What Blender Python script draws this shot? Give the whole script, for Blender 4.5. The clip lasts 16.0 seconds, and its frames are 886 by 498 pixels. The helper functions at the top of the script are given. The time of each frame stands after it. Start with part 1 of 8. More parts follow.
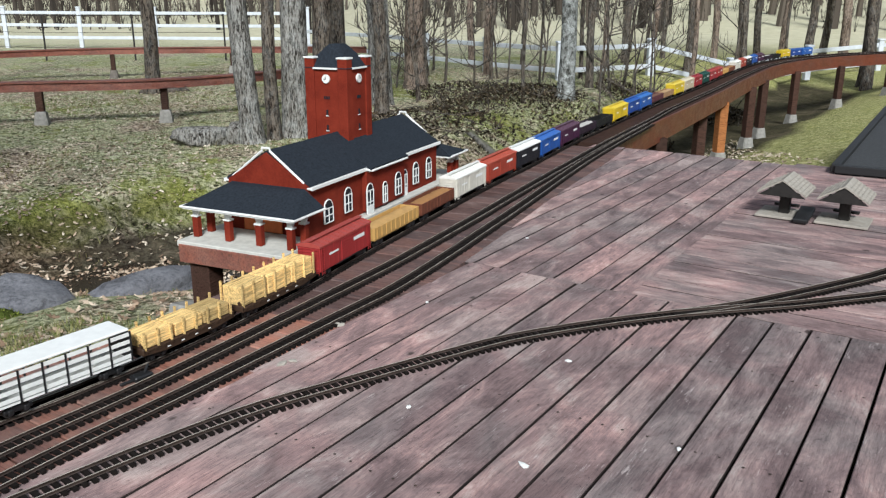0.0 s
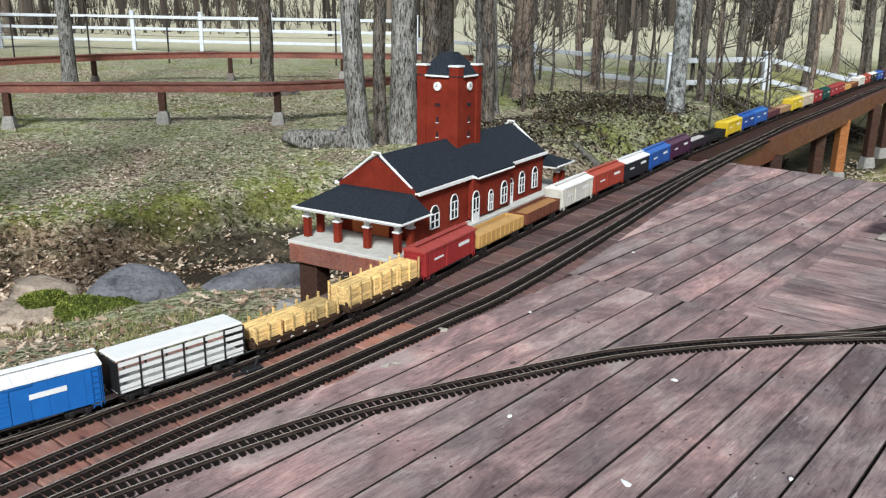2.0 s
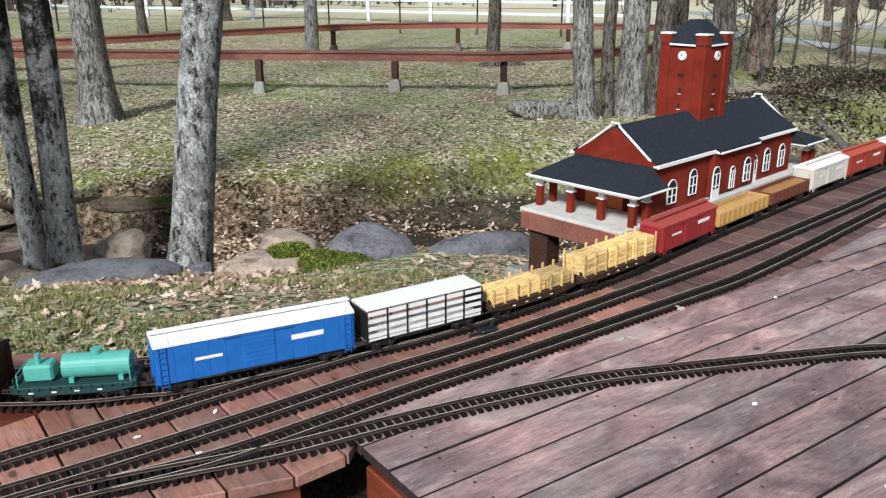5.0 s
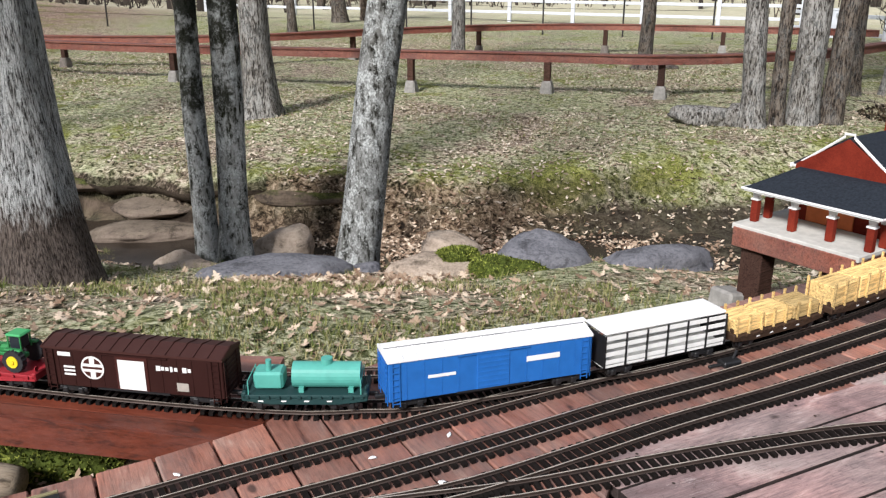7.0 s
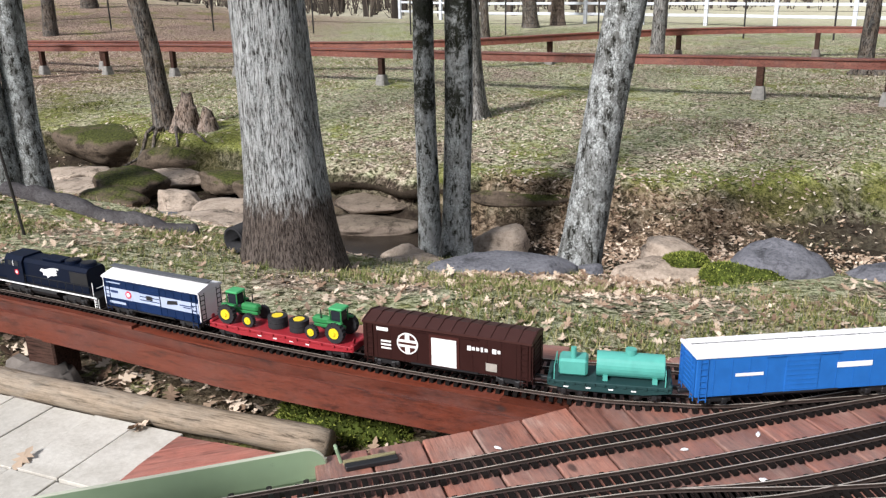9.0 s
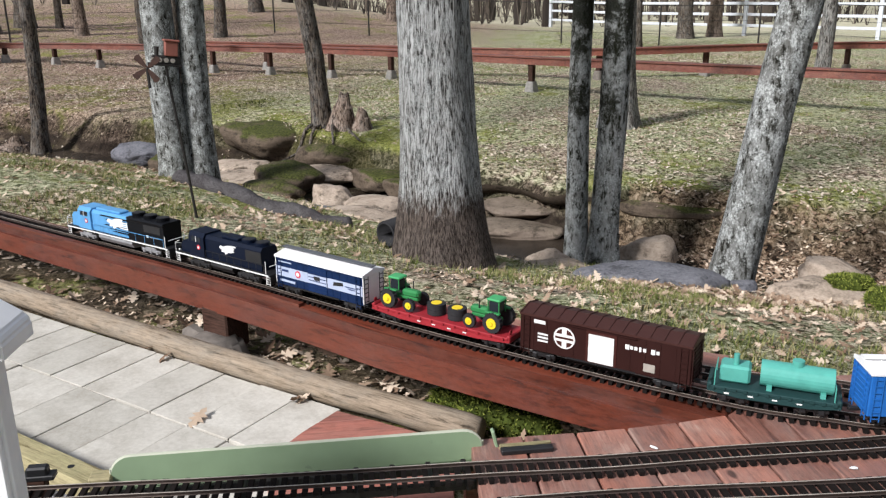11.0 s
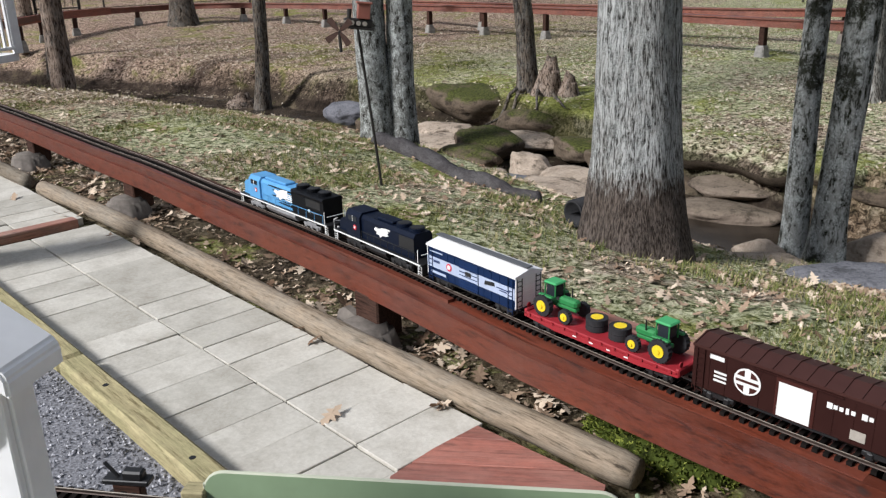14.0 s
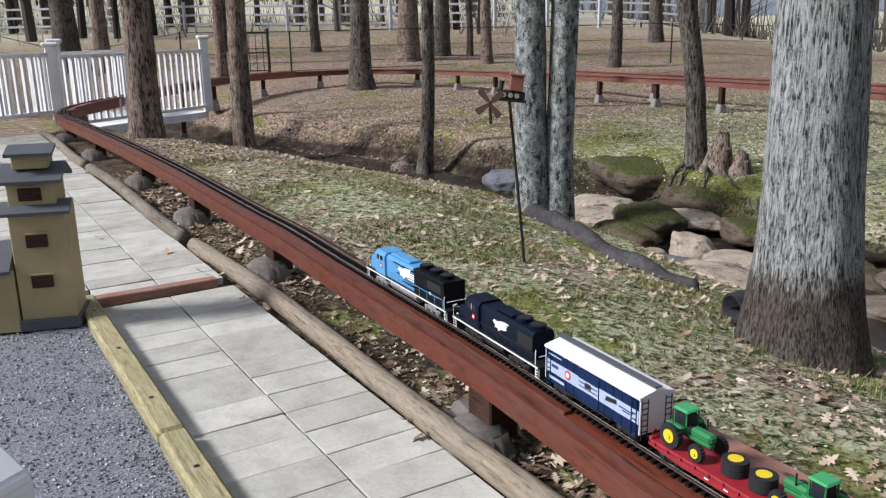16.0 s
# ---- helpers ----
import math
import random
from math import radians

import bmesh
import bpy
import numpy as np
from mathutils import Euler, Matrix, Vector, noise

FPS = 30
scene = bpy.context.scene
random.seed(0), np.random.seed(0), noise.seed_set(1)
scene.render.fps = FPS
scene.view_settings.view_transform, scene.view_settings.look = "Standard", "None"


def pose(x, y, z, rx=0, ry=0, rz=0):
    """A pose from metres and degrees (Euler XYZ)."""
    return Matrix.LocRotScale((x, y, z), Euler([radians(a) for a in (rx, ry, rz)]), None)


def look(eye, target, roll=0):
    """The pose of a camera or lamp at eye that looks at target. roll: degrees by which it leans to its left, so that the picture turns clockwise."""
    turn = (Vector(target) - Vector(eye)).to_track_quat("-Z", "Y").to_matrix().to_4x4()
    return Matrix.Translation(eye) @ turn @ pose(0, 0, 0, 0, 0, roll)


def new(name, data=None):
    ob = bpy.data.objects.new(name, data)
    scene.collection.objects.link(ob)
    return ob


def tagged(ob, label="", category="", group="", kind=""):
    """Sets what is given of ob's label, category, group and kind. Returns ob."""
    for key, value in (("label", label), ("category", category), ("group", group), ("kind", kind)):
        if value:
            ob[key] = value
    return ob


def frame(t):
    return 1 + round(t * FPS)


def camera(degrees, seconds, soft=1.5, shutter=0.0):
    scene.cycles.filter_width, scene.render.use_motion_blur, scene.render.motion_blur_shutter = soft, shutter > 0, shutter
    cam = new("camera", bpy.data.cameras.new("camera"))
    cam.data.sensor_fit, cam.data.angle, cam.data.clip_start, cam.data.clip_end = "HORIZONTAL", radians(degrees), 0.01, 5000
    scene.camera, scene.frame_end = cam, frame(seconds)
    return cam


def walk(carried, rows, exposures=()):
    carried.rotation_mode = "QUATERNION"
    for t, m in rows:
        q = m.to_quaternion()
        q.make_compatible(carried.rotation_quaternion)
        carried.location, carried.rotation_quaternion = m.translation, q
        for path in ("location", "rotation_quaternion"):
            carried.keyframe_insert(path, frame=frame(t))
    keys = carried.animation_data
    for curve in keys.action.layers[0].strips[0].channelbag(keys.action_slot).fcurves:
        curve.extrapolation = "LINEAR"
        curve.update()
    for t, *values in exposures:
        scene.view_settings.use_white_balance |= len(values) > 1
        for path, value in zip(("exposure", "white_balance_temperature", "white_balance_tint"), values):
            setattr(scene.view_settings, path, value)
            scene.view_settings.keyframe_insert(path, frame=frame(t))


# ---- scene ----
cam = camera(56.0, 16.0, 1.3)
PATH = [
    (0, (0.626, 0.209, 1.071), (0.31, 2.096, 0.487), 0.2),
    (0.5, (0.621, 0.207, 1.071), (0.259, 2.083, 0.479), 0.8),
    (1, (0.615, 0.202, 1.075), (0.192, 2.069, 0.496), 1.2),
    (1.5, (0.602, 0.199, 1.072), (0.111, 2.053, 0.506), 1.3),
    (2, (0.596, 0.197, 1.072), (0.053, 2.037, 0.505), 0.8),
    (2.5, (0.589, 0.2, 1.07), (-0.012, 2.019, 0.497), 0.4),
    (3, (0.579, 0.178, 1.07), (-0.083, 1.973, 0.485), 0.4),
    (3.5, (0.568, 0.173, 1.067), (-0.181, 1.929, 0.471), -0.0),
    (4, (0.561, 0.173, 1.064), (-0.27, 1.887, 0.457), 0.0),
    (4.5, (0.547, 0.166, 1.061), (-0.367, 1.832, 0.44), 0.0),
    (7, (0.14, 0.132, 1.03), (-1.083, 1.584, 0.401), -0.0),
    (7.5, (0.033, 0.075, 1.027), (-1.248, 1.479, 0.403), 0.0),
    (8, (-0.016, -0.002, 1.021), (-1.355, 1.341, 0.385), -1.0),
    (8.5, (-0.039, -0.109, 1.024), (-1.465, 1.141, 0.39), -1.3),
    (9, (-0.041, -0.167, 1.025), (-1.549, 0.995, 0.412), -1.2),
    (11.5, (-0.037, -0.262, 0.998), (-1.755, 0.56, 0.388), -1.1),
    (12, (-0.054, -0.225, 1.007), (-1.802, 0.512, 0.374), -1.8),
    (12.5, (-0.088, -0.147, 1.013), (-1.868, 0.506, 0.378), -1.9),
    (13, (-0.124, -0.061, 1.007), (-1.928, 0.51, 0.36), -1.7),
    (13.5, (-0.186, 0.001, 1.002), (-2.01, 0.479, 0.334), -1.0),
    (14, (-0.301, 0.008, 0.998), (-2.139, 0.426, 0.33), -1.6),
    (14.5, (-0.407, 0.055, 0.998), (-2.27, 0.392, 0.352), -2.2),
    (15, (-0.488, 0.139, 0.99), (-2.387, 0.333, 0.394), -0.7),
    (15.5, (-0.518, 0.192, 0.997), (-2.439, 0.276, 0.448), -0.3),
    (16, (-0.54, 0.171, 1.006), (-2.472, 0.216, 0.492), -1.0),
]
walk(cam, [(t, look(eye, target, roll)) for t, eye, target, roll in PATH], [(0.0, 0.1, 6000, 6), (4.5, 0.2, 6050, 9), (7.0, 0.3, 6250, 13), (9.0, 0.38, 6200, 13), (11.5, 0.19, 6200, 12), (14.0, 0.12, 6150, 11), (16.0, 0.13, 5930, 12)])

# ---------------------------------------------------------------- light
world = bpy.data.worlds.new("sky")
scene.world = world
world.use_nodes = True
wn = world.node_tree
bg = wn.nodes["Background"]
sky = wn.nodes.new("ShaderNodeTexSky")
sky.sky_type = "NISHITA"
sky.sun_disc = False
sky.sun_elevation = radians(37)
sky.sun_rotation = radians(167)
sky.dust_density = 4.0
sky.air_density = 1.2
soft_sky = wn.nodes.new("ShaderNodeMixRGB")
soft_sky.inputs["Fac"].default_value = 0.72
soft_sky.inputs["Color2"].default_value = (7.9, 8.5, 9.5, 1)
wn.links.new(sky.outputs["Color"], soft_sky.inputs["Color1"])
wn.links.new(soft_sky.outputs["Color"], bg.inputs["Color"])
bg.inputs["Strength"].default_value = 0.047
sun = new("sun", bpy.data.lights.new("sun", "SUN"))
sun.data.energy = 4.6
sun.data.angle = radians(12)
sun.data.color = (1.0, 0.97, 0.93)
sun.matrix_world = look((7, -30, 23), (0, 0, 0))


# ---------------------------------------------------------------- materials
def ramp(nt, fac, stops):
    r = nt.nodes.new("ShaderNodeValToRGB")
    e = r.color_ramp.elements
    while len(e) < len(stops):
        e.new(0.5)
    for el, (p, c) in zip(e, stops):
        el.position = p
        el.color = (*c, 1)
    nt.links.new(fac, r.inputs["Fac"])
    return r.outputs["Color"]


def noise_node(nt, coord, scale, detail=5, rough=0.6, stretch=None, distort=0.0):
    if stretch:
        m = nt.nodes.new("ShaderNodeMapping")
        m.inputs["Scale"].default_value = stretch
        nt.links.new(coord, m.inputs["Vector"])
        coord = m.outputs["Vector"]
    n = nt.nodes.new("ShaderNodeTexNoise")
    n.inputs["Scale"].default_value = scale
    n.inputs["Detail"].default_value = detail
    n.inputs["Roughness"].default_value = rough
    n.inputs["Distortion"].default_value = distort
    nt.links.new(coord, n.inputs["Vector"])
    return n.outputs["Fac"]


def mix(nt, fac, a, b, mode="MIX"):
    m = nt.nodes.new("ShaderNodeMixRGB")
    m.blend_type = mode
    for sock, v in (("Fac", fac), ("Color1", a), ("Color2", b)):
        if isinstance(v, (int, float)):
            m.inputs[sock].default_value = v
        elif isinstance(v, tuple):
            m.inputs[sock].default_value = (*v, 1)
        else:
            nt.links.new(v, m.inputs[sock])
    return m.outputs["Color"]


def math_node(nt, op, a, b=0.0):
    m = nt.nodes.new("ShaderNodeMath")
    m.operation = op
    m.use_clamp = True
    for k, v in enumerate((a, b)):
        if isinstance(v, (int, float)):
            m.inputs[k].default_value = v
        else:
            nt.links.new(v, m.inputs[k])
    return m.outputs["Value"]


def base_mat(name, rough=0.7, metal=0.0):
    m = bpy.data.materials.new(name)
    m.use_nodes = True
    nt = m.node_tree
    b = nt.nodes["Principled BSDF"]
    b.inputs["Roughness"].default_value = rough
    b.inputs["Metallic"].default_value = metal
    if rough >= 0.7:
        b.inputs["Specular IOR Level"].default_value = 0.1
    tc = nt.nodes.new("ShaderNodeTexCoord")
    return m, nt, b, tc.outputs["Object"]


def bump(nt, b, height, strength=0.4, dist=0.01):
    n = nt.nodes.new("ShaderNodeBump")
    n.inputs["Strength"].default_value = strength
    n.inputs["Distance"].default_value = dist
    nt.links.new(height, n.inputs["Height"])
    nt.links.new(n.outputs["Normal"], b.inputs["Normal"])


def random_of(nt):
    return nt.nodes.new("ShaderNodeObjectInfo").outputs["Random"]


def plank_mat(name, dark, mid, worn, wear=0.5, rough=0.75, grain=1.0, blotch=0.0, pale=None, streak=0.72):
    """Stained timber: grain along local x, worn areas, dark damp blotches, a shade of its own per plank."""
    m, nt, b, co = base_mat(name, rough)
    rnd = random_of(nt)
    info = nt.nodes.new("ShaderNodeVectorMath")
    info.operation = "ADD"
    scaled = nt.nodes.new("ShaderNodeVectorMath")
    scaled.operation = "SCALE"
    scaled.inputs[0].default_value = (37.0, 11.0, 5.0)
    nt.links.new(rnd, scaled.inputs["Scale"])
    nt.links.new(co, info.inputs[0])
    nt.links.new(scaled.outputs[0], info.inputs[1])
    co = info.outputs[0]
    g = noise_node(nt, co, 9 * grain, 9, 0.7, (1.2, 16, 16), 0.35)
    blot = noise_node(nt, co, 5, 8, 0.68, (0.7, 1.7, 1.7), 0.4)
    damp = noise_node(nt, co, 3.1, 9, 0.7, (0.8, 1.3, 1.3), 0.6)
    fine = noise_node(nt, co, 60, 5, 0.75, (0.22, 3, 3))
    col = ramp(nt, g, [(0.34, dark), (0.47, mid), (0.66, tuple(min(1, 1.3 * c) for c in mid))])
    shade = ramp(nt, rnd, [(0.0, (0.66, 0.66, 0.68)), (0.5, (0.98, 0.96, 0.95)), (1.0, (1.36, 1.28, 1.24))])
    col = mix(nt, 1.0, col, shade, "MULTIPLY")
    wearmask = ramp(nt, blot, [(0.5 - 0.16 * wear, (0, 0, 0)), (0.5 + 0.14, (1, 1, 1))])
    col = mix(nt, math_node(nt, "MULTIPLY", wearmask, wear), col, worn)
    if pale:
        pm = ramp(nt, mix(nt, 0.4, blot, g), [(0.56, (0, 0, 0)), (0.64, (1, 1, 1))])
        col = mix(nt, math_node(nt, "MULTIPLY", pm, 0.75), col, pale)
    if blotch:
        dm = ramp(nt, mix(nt, 0.25, damp, fine), [(0.475, (0, 0, 0)), (0.6, (1, 1, 1))])
        col = mix(nt, math_node(nt, "MULTIPLY", dm, blotch), col, (0.062, 0.06, 0.066))
        knot = nt.nodes.new("ShaderNodeTexVoronoi")
        knot.inputs["Scale"].default_value = 7.0
        stretch = nt.nodes.new("ShaderNodeMapping")
        stretch.inputs["Scale"].default_value = (0.55, 1.0, 1.0)
        nt.links.new(co, stretch.inputs["Vector"])
        nt.links.new(stretch.outputs["Vector"], knot.inputs["Vector"])
        kn = ramp(nt, knot.outputs["Distance"], [(0.045, (1, 1, 1)), (0.085, (0, 0, 0))])
        col = mix(nt, math_node(nt, "MULTIPLY", kn, 0.8), col, (0.03, 0.022, 0.02))
    col = mix(nt, streak, col, ramp(nt, fine, [(0.34, (0.12, 0.12, 0.12)), (0.5, (0.95, 0.95, 0.95)), (0.66, (1.3, 1.3, 1.3))]), "MULTIPLY")
    speck = noise_node(nt, co, 45, 7, 0.8, (0.7, 1, 1))
    col = mix(nt, 0.6 if blotch > 0.8 else 0.28, col, ramp(nt, speck, [(0.34, (0.25, 0.25, 0.26)), (0.45, (0.9, 0.9, 0.9)), (0.62, (1.25, 1.25, 1.25)), (0.7, (1.7, 1.7, 1.7))]), "MULTIPLY")
    nt.links.new(col, b.inputs["Base Color"])
    bump(nt, b, mix(nt, 0.5, g, fine), 0.6, 0.004)
    rr = ramp(nt, blot, [(0.3, (rough - 0.15,) * 3), (0.7, (min(1, rough + 0.12),) * 3)])
    nt.links.new(rr, b.inputs["Roughness"])
    return m


def plain_mat(name, col, rough=0.5, metal=0.0, var=0.12, scale=30, bumps=0.08, gloss=None):
    m, nt, b, co = base_mat(name, rough, metal)
    if gloss is not None:
        b.inputs["Specular IOR Level"].default_value = gloss
    n = noise_node(nt, co, scale, 5, 0.65)
    lo = tuple(c * (1 - var) for c in col)
    hi = tuple(min(1, c * (1 + var)) for c in col)
    nt.links.new(ramp(nt, n, [(0.3, lo), (0.7, hi)]), b.inputs["Base Color"])
    if bumps:
        bump(nt, b, n, bumps, 0.002)
    return m


def bark_mat(name, dark, mid, pale, lichen=0.4, scale=1.0, ridged=True, stain=None, moss=0.6):
    """Vertical furrows between flat-topped plates, crusts of pale lichen, dark damp patches."""
    m, nt, b, co = base_mat(name, 0.9)
    furrow = noise_node(nt, co, (42 if ridged else 17) * scale, 5, 0.62, (1, 1, 0.4 if not ridged else 0.08 if stain else 0.2), 0.5)
    plate = noise_node(nt, co, (17 if ridged else 9) * scale, 4, 0.55, (1, 1, 0.16), 0.6)
    patch = noise_node(nt, co, 6 * scale, 8, 0.72, (1, 1, 0.6), 0.4)
    spot = noise_node(nt, co, 34 * scale, 6, 0.75, (1, 1, 0.8))
    col = ramp(nt, mix(nt, 0.35, furrow, plate), [(0.43, dark), (0.48, mid), (0.56, pale)])
    tone = noise_node(nt, co, 1.1 * scale, 5, 0.6)
    col = mix(nt, 1.0, col, ramp(nt, tone, [(0.33, (0.66, 0.64, 0.61)), (0.64, (1.18, 1.18, 1.18))]), "MULTIPLY")
    li = ramp(nt, mix(nt, 0.35, patch, spot), [(0.47, (0, 0, 0)), (0.57, (1, 1, 1))])
    crust = ramp(nt, spot, [(0.38, (0.21, 0.222, 0.215)), (0.52, (0.41, 0.43, 0.42)), (0.66, (0.62, 0.64, 0.62))])
    col = mix(nt, math_node(nt, "MULTIPLY", li, lichen), col, crust)
    mos = noise_node(nt, co, (3.1 if moss < 0.7 else 1.3 if moss < 0.9 else 0.8) * scale, 8, 0.72)
    if moss >= 0.9:
        hz = nt.nodes.new("ShaderNodeSeparateXYZ")
        nt.links.new(co, hz.inputs[0])
        rise = nt.nodes.new("ShaderNodeMapRange")
        rise.inputs["From Min"].default_value = 0.8
        rise.inputs["From Max"].default_value = 1.6
        rise.inputs["To Max"].default_value = 0.075
        nt.links.new(hz.outputs["Z"], rise.inputs["Value"])
        mos = math_node(nt, "ADD", mos, rise.outputs["Result"])
    damp = ramp(nt, spot, [(0.4, tuple(0.5 * c for c in dark)), (0.65, tuple(1.6 * c for c in dark))])
    col = mix(nt, math_node(nt, "MULTIPLY", ramp(nt, mix(nt, 0.2, mos, spot), [(0.55 if moss < 0.9 else 0.525, (0, 0, 0)), (0.61 if moss < 0.9 else 0.575, (1, 1, 1))]), moss), col, damp)
    if stain:
        sep = nt.nodes.new("ShaderNodeSeparateXYZ")
        nt.links.new(co, sep.inputs[0])
        hh = nt.nodes.new("ShaderNodeMapRange")
        hh.inputs["From Min"].default_value = 0.0
        hh.inputs["From Max"].default_value = stain
        nt.links.new(sep.outputs["Z"], hh.inputs["Value"])
        edge = mix(nt, 0.35, hh.outputs["Result"], mix(nt, 0.6, patch, furrow))
        col = mix(nt, math_node(nt, "MULTIPLY", ramp(nt, edge, [(0.5, (1, 1, 1)), (0.58, (0, 0, 0))]), 0.93), col, ramp(nt, mix(nt, 0.35, furrow, plate), [(0.41, (0.022, 0.016, 0.013)), (0.58, (0.12, 0.092, 0.075))]))
    nt.links.new(col, b.inputs["Base Color"])
    bump(nt, b, mix(nt, 0.3, mix(nt, 0.35, furrow, plate), spot), 1.0 if ridged else 0.6, 0.02)
    return m


def ground_mat():
    m, nt, b, co = base_mat("leafy_ground", 0.95)
    big = noise_node(nt, co, 0.55, 5, 0.6)
    mid = noise_node(nt, co, 2.3, 7, 0.7, None, 0.6)
    fine = noise_node(nt, co, 19, 9, 0.78, None, 0.9)
    tiny = noise_node(nt, co, 75, 4, 0.7)
    litter = ramp(nt, fine, [(0.415, (0.008, 0.006, 0.004)), (0.455, (0.09, 0.064, 0.043)), (0.51, (0.29, 0.22, 0.16)), (0.58, (0.64, 0.54, 0.43))])
    grass = ramp(nt, fine, [(0.41, (0.012, 0.017, 0.006)), (0.465, (0.155, 0.178, 0.075)), (0.57, (0.56, 0.57, 0.37))])
    moss = ramp(nt, mix(nt, 0.5, tiny, fine), [(0.38, (0.03, 0.042, 0.006)), (0.6, (0.3, 0.31, 0.06))])
    g = ramp(nt, mix(nt, 0.5, big, mid), [(0.40, (0, 0, 0)), (0.5, (1, 1, 1))])
    col = mix(nt, math_node(nt, "MULTIPLY", g, 0.88), litter, grass)
    # deeper leaf litter under the trees towards the drive
    place = nt.nodes.new("ShaderNodeVectorMath")
    place.operation = "DOT_PRODUCT"
    place.inputs[1].default_value = (1.0, 1.0, 0.0)
    nt.links.new(co, place.inputs[0])
    wood = nt.nodes.new("ShaderNodeMapRange")
    wood.inputs["From Min"].default_value = -8
    wood.inputs["From Max"].default_value = -13
    nt.links.new(place.outputs["Value"], wood.inputs["Value"])
    col = mix(nt, math_node(nt, "MULTIPLY", wood.outputs["Result"], 0.85), col, ramp(nt, fine, [(0.415, (0.008, 0.006, 0.004)), (0.465, (0.13, 0.08, 0.058)), (0.53, (0.36, 0.24, 0.185)), (0.6, (0.62, 0.47, 0.38))]))
    mm = ramp(nt, mix(nt, 0.45, mid, big), [(0.525, (0, 0, 0)), (0.585, (1, 1, 1))])
    col = mix(nt, math_node(nt, "MULTIPLY", mm, 0.75), col, moss)
    # pale grass beyond the deck, a patch of sunlight put into its colour
    px = nt.nodes.new("ShaderNodeSeparateXYZ")
    nt.links.new(co, px.inputs[0])
    sunlit_grass = nt.nodes.new("ShaderNodeMapRange")
    sunlit_grass.inputs["From Min"].default_value = 0.9
    sunlit_grass.inputs["From Max"].default_value = 2.2
    nt.links.new(px.outputs["X"], sunlit_grass.inputs["Value"])
    col = mix(nt, math_node(nt, "MULTIPLY", sunlit_grass.outputs["Result"], 0.8), col, ramp(nt, fine, [(0.38, (0.1, 0.11, 0.03)), (0.5, (0.3, 0.3, 0.1)), (0.62, (0.56, 0.52, 0.24))]))
    # moss along the top of the far bank, brown earth beside the path
    def band(key):
        at = nt.nodes.new("ShaderNodeAttribute")
        at.attribute_name = key
        return at.outputs["Fac"]
    edge = ramp(nt, mix(nt, 0.5, mid, big), [(0.475, (0, 0, 0)), (0.54, (1, 1, 1))])
    bright = ramp(nt, mix(nt, 0.5, tiny, fine), [(0.4, (0.02, 0.026, 0.005)), (0.48, (0.14, 0.155, 0.03)), (0.6, (0.4, 0.4, 0.11))])
    col = mix(nt, math_node(nt, "MULTIPLY", math_node(nt, "MULTIPLY", edge, band("moss_band")), 0.85), col, bright)
    # brown earth with its tone lowered to carry the shade under the viaduct
    shaded_strip = ramp(nt, mix(nt, 0.4, fine, mid), [(0.4, (0.01, 0.007, 0.005)), (0.5, (0.075, 0.05, 0.033)), (0.6, (0.2, 0.145, 0.1))])
    col = mix(nt, math_node(nt, "MULTIPLY", math_node(nt, "MULTIPLY", band("soil_band"), ramp(nt, mid, [(0.56, (1, 1, 1)), (0.62, (0.15, 0.15, 0.15))])), 0.9), col, shaded_strip)
    # bare earth where the banks fall off steeply, the undercut's shade in its colour
    geo = nt.nodes.new("ShaderNodeNewGeometry")
    gs = nt.nodes.new("ShaderNodeSeparateXYZ")
    nt.links.new(geo.outputs["Normal"], gs.inputs[0])
    steep = mix(nt, 0.25, gs.outputs["Z"], mid)
    shaded_soil = ramp(nt, fine, [(0.38, (0.006, 0.004, 0.003)), (0.52, (0.035, 0.025, 0.018)), (0.62, (0.13, 0.095, 0.07))])
    col = mix(nt, math_node(nt, "MULTIPLY", ramp(nt, steep, [(0.62, (1, 1, 1)), (0.8, (0, 0, 0))]), 0.8), col, shaded_soil)
    # mud along the creek bed, darkened further for the shade in the hollow
    sep = nt.nodes.new("ShaderNodeSeparateXYZ")
    nt.links.new(co, sep.inputs[0])
    low = nt.nodes.new("ShaderNodeMapRange")
    low.inputs["From Min"].default_value = -0.92
    low.inputs["From Max"].default_value = -1.0
    nt.links.new(sep.outputs["Z"], low.inputs["Value"])
    mud = ramp(nt, mid, [(0.38, (0.012, 0.009, 0.007)), (0.55, (0.04, 0.029, 0.022)), (0.68, (0.14, 0.105, 0.08))])
    col = mix(nt, math_node(nt, "MULTIPLY", low.outputs["Result"], 0.9), col, mud)
    # leaf mould down the far slope
    mould = ramp(nt, fine, [(0.42, (0.01, 0.007, 0.005)), (0.46, (0.085, 0.057, 0.035)), (0.53, (0.23, 0.165, 0.108)), (0.6, (0.46, 0.36, 0.26))])
    col = mix(nt, math_node(nt, "MULTIPLY", band("mould_band"), ramp(nt, mid, [(0.42, (0.25, 0.25, 0.25)), (0.52, (0.95, 0.95, 0.95))])), col, mould)
    # dry winter pasture far off
    dist = nt.nodes.new("ShaderNodeVectorMath")
    dist.operation = "LENGTH"
    squash = nt.nodes.new("ShaderNodeMapping")
    squash.inputs["Scale"].default_value = (0.62, 1.0, 1.0)
    nt.links.new(co, squash.inputs["Vector"])
    nt.links.new(squash.outputs["Vector"], dist.inputs[0])
    far = nt.nodes.new("ShaderNodeMapRange")
    far.inputs["From Min"].default_value = 24
    far.inputs["From Max"].default_value = 36
    nt.links.new(dist.outputs["Value"], far.inputs["Value"])
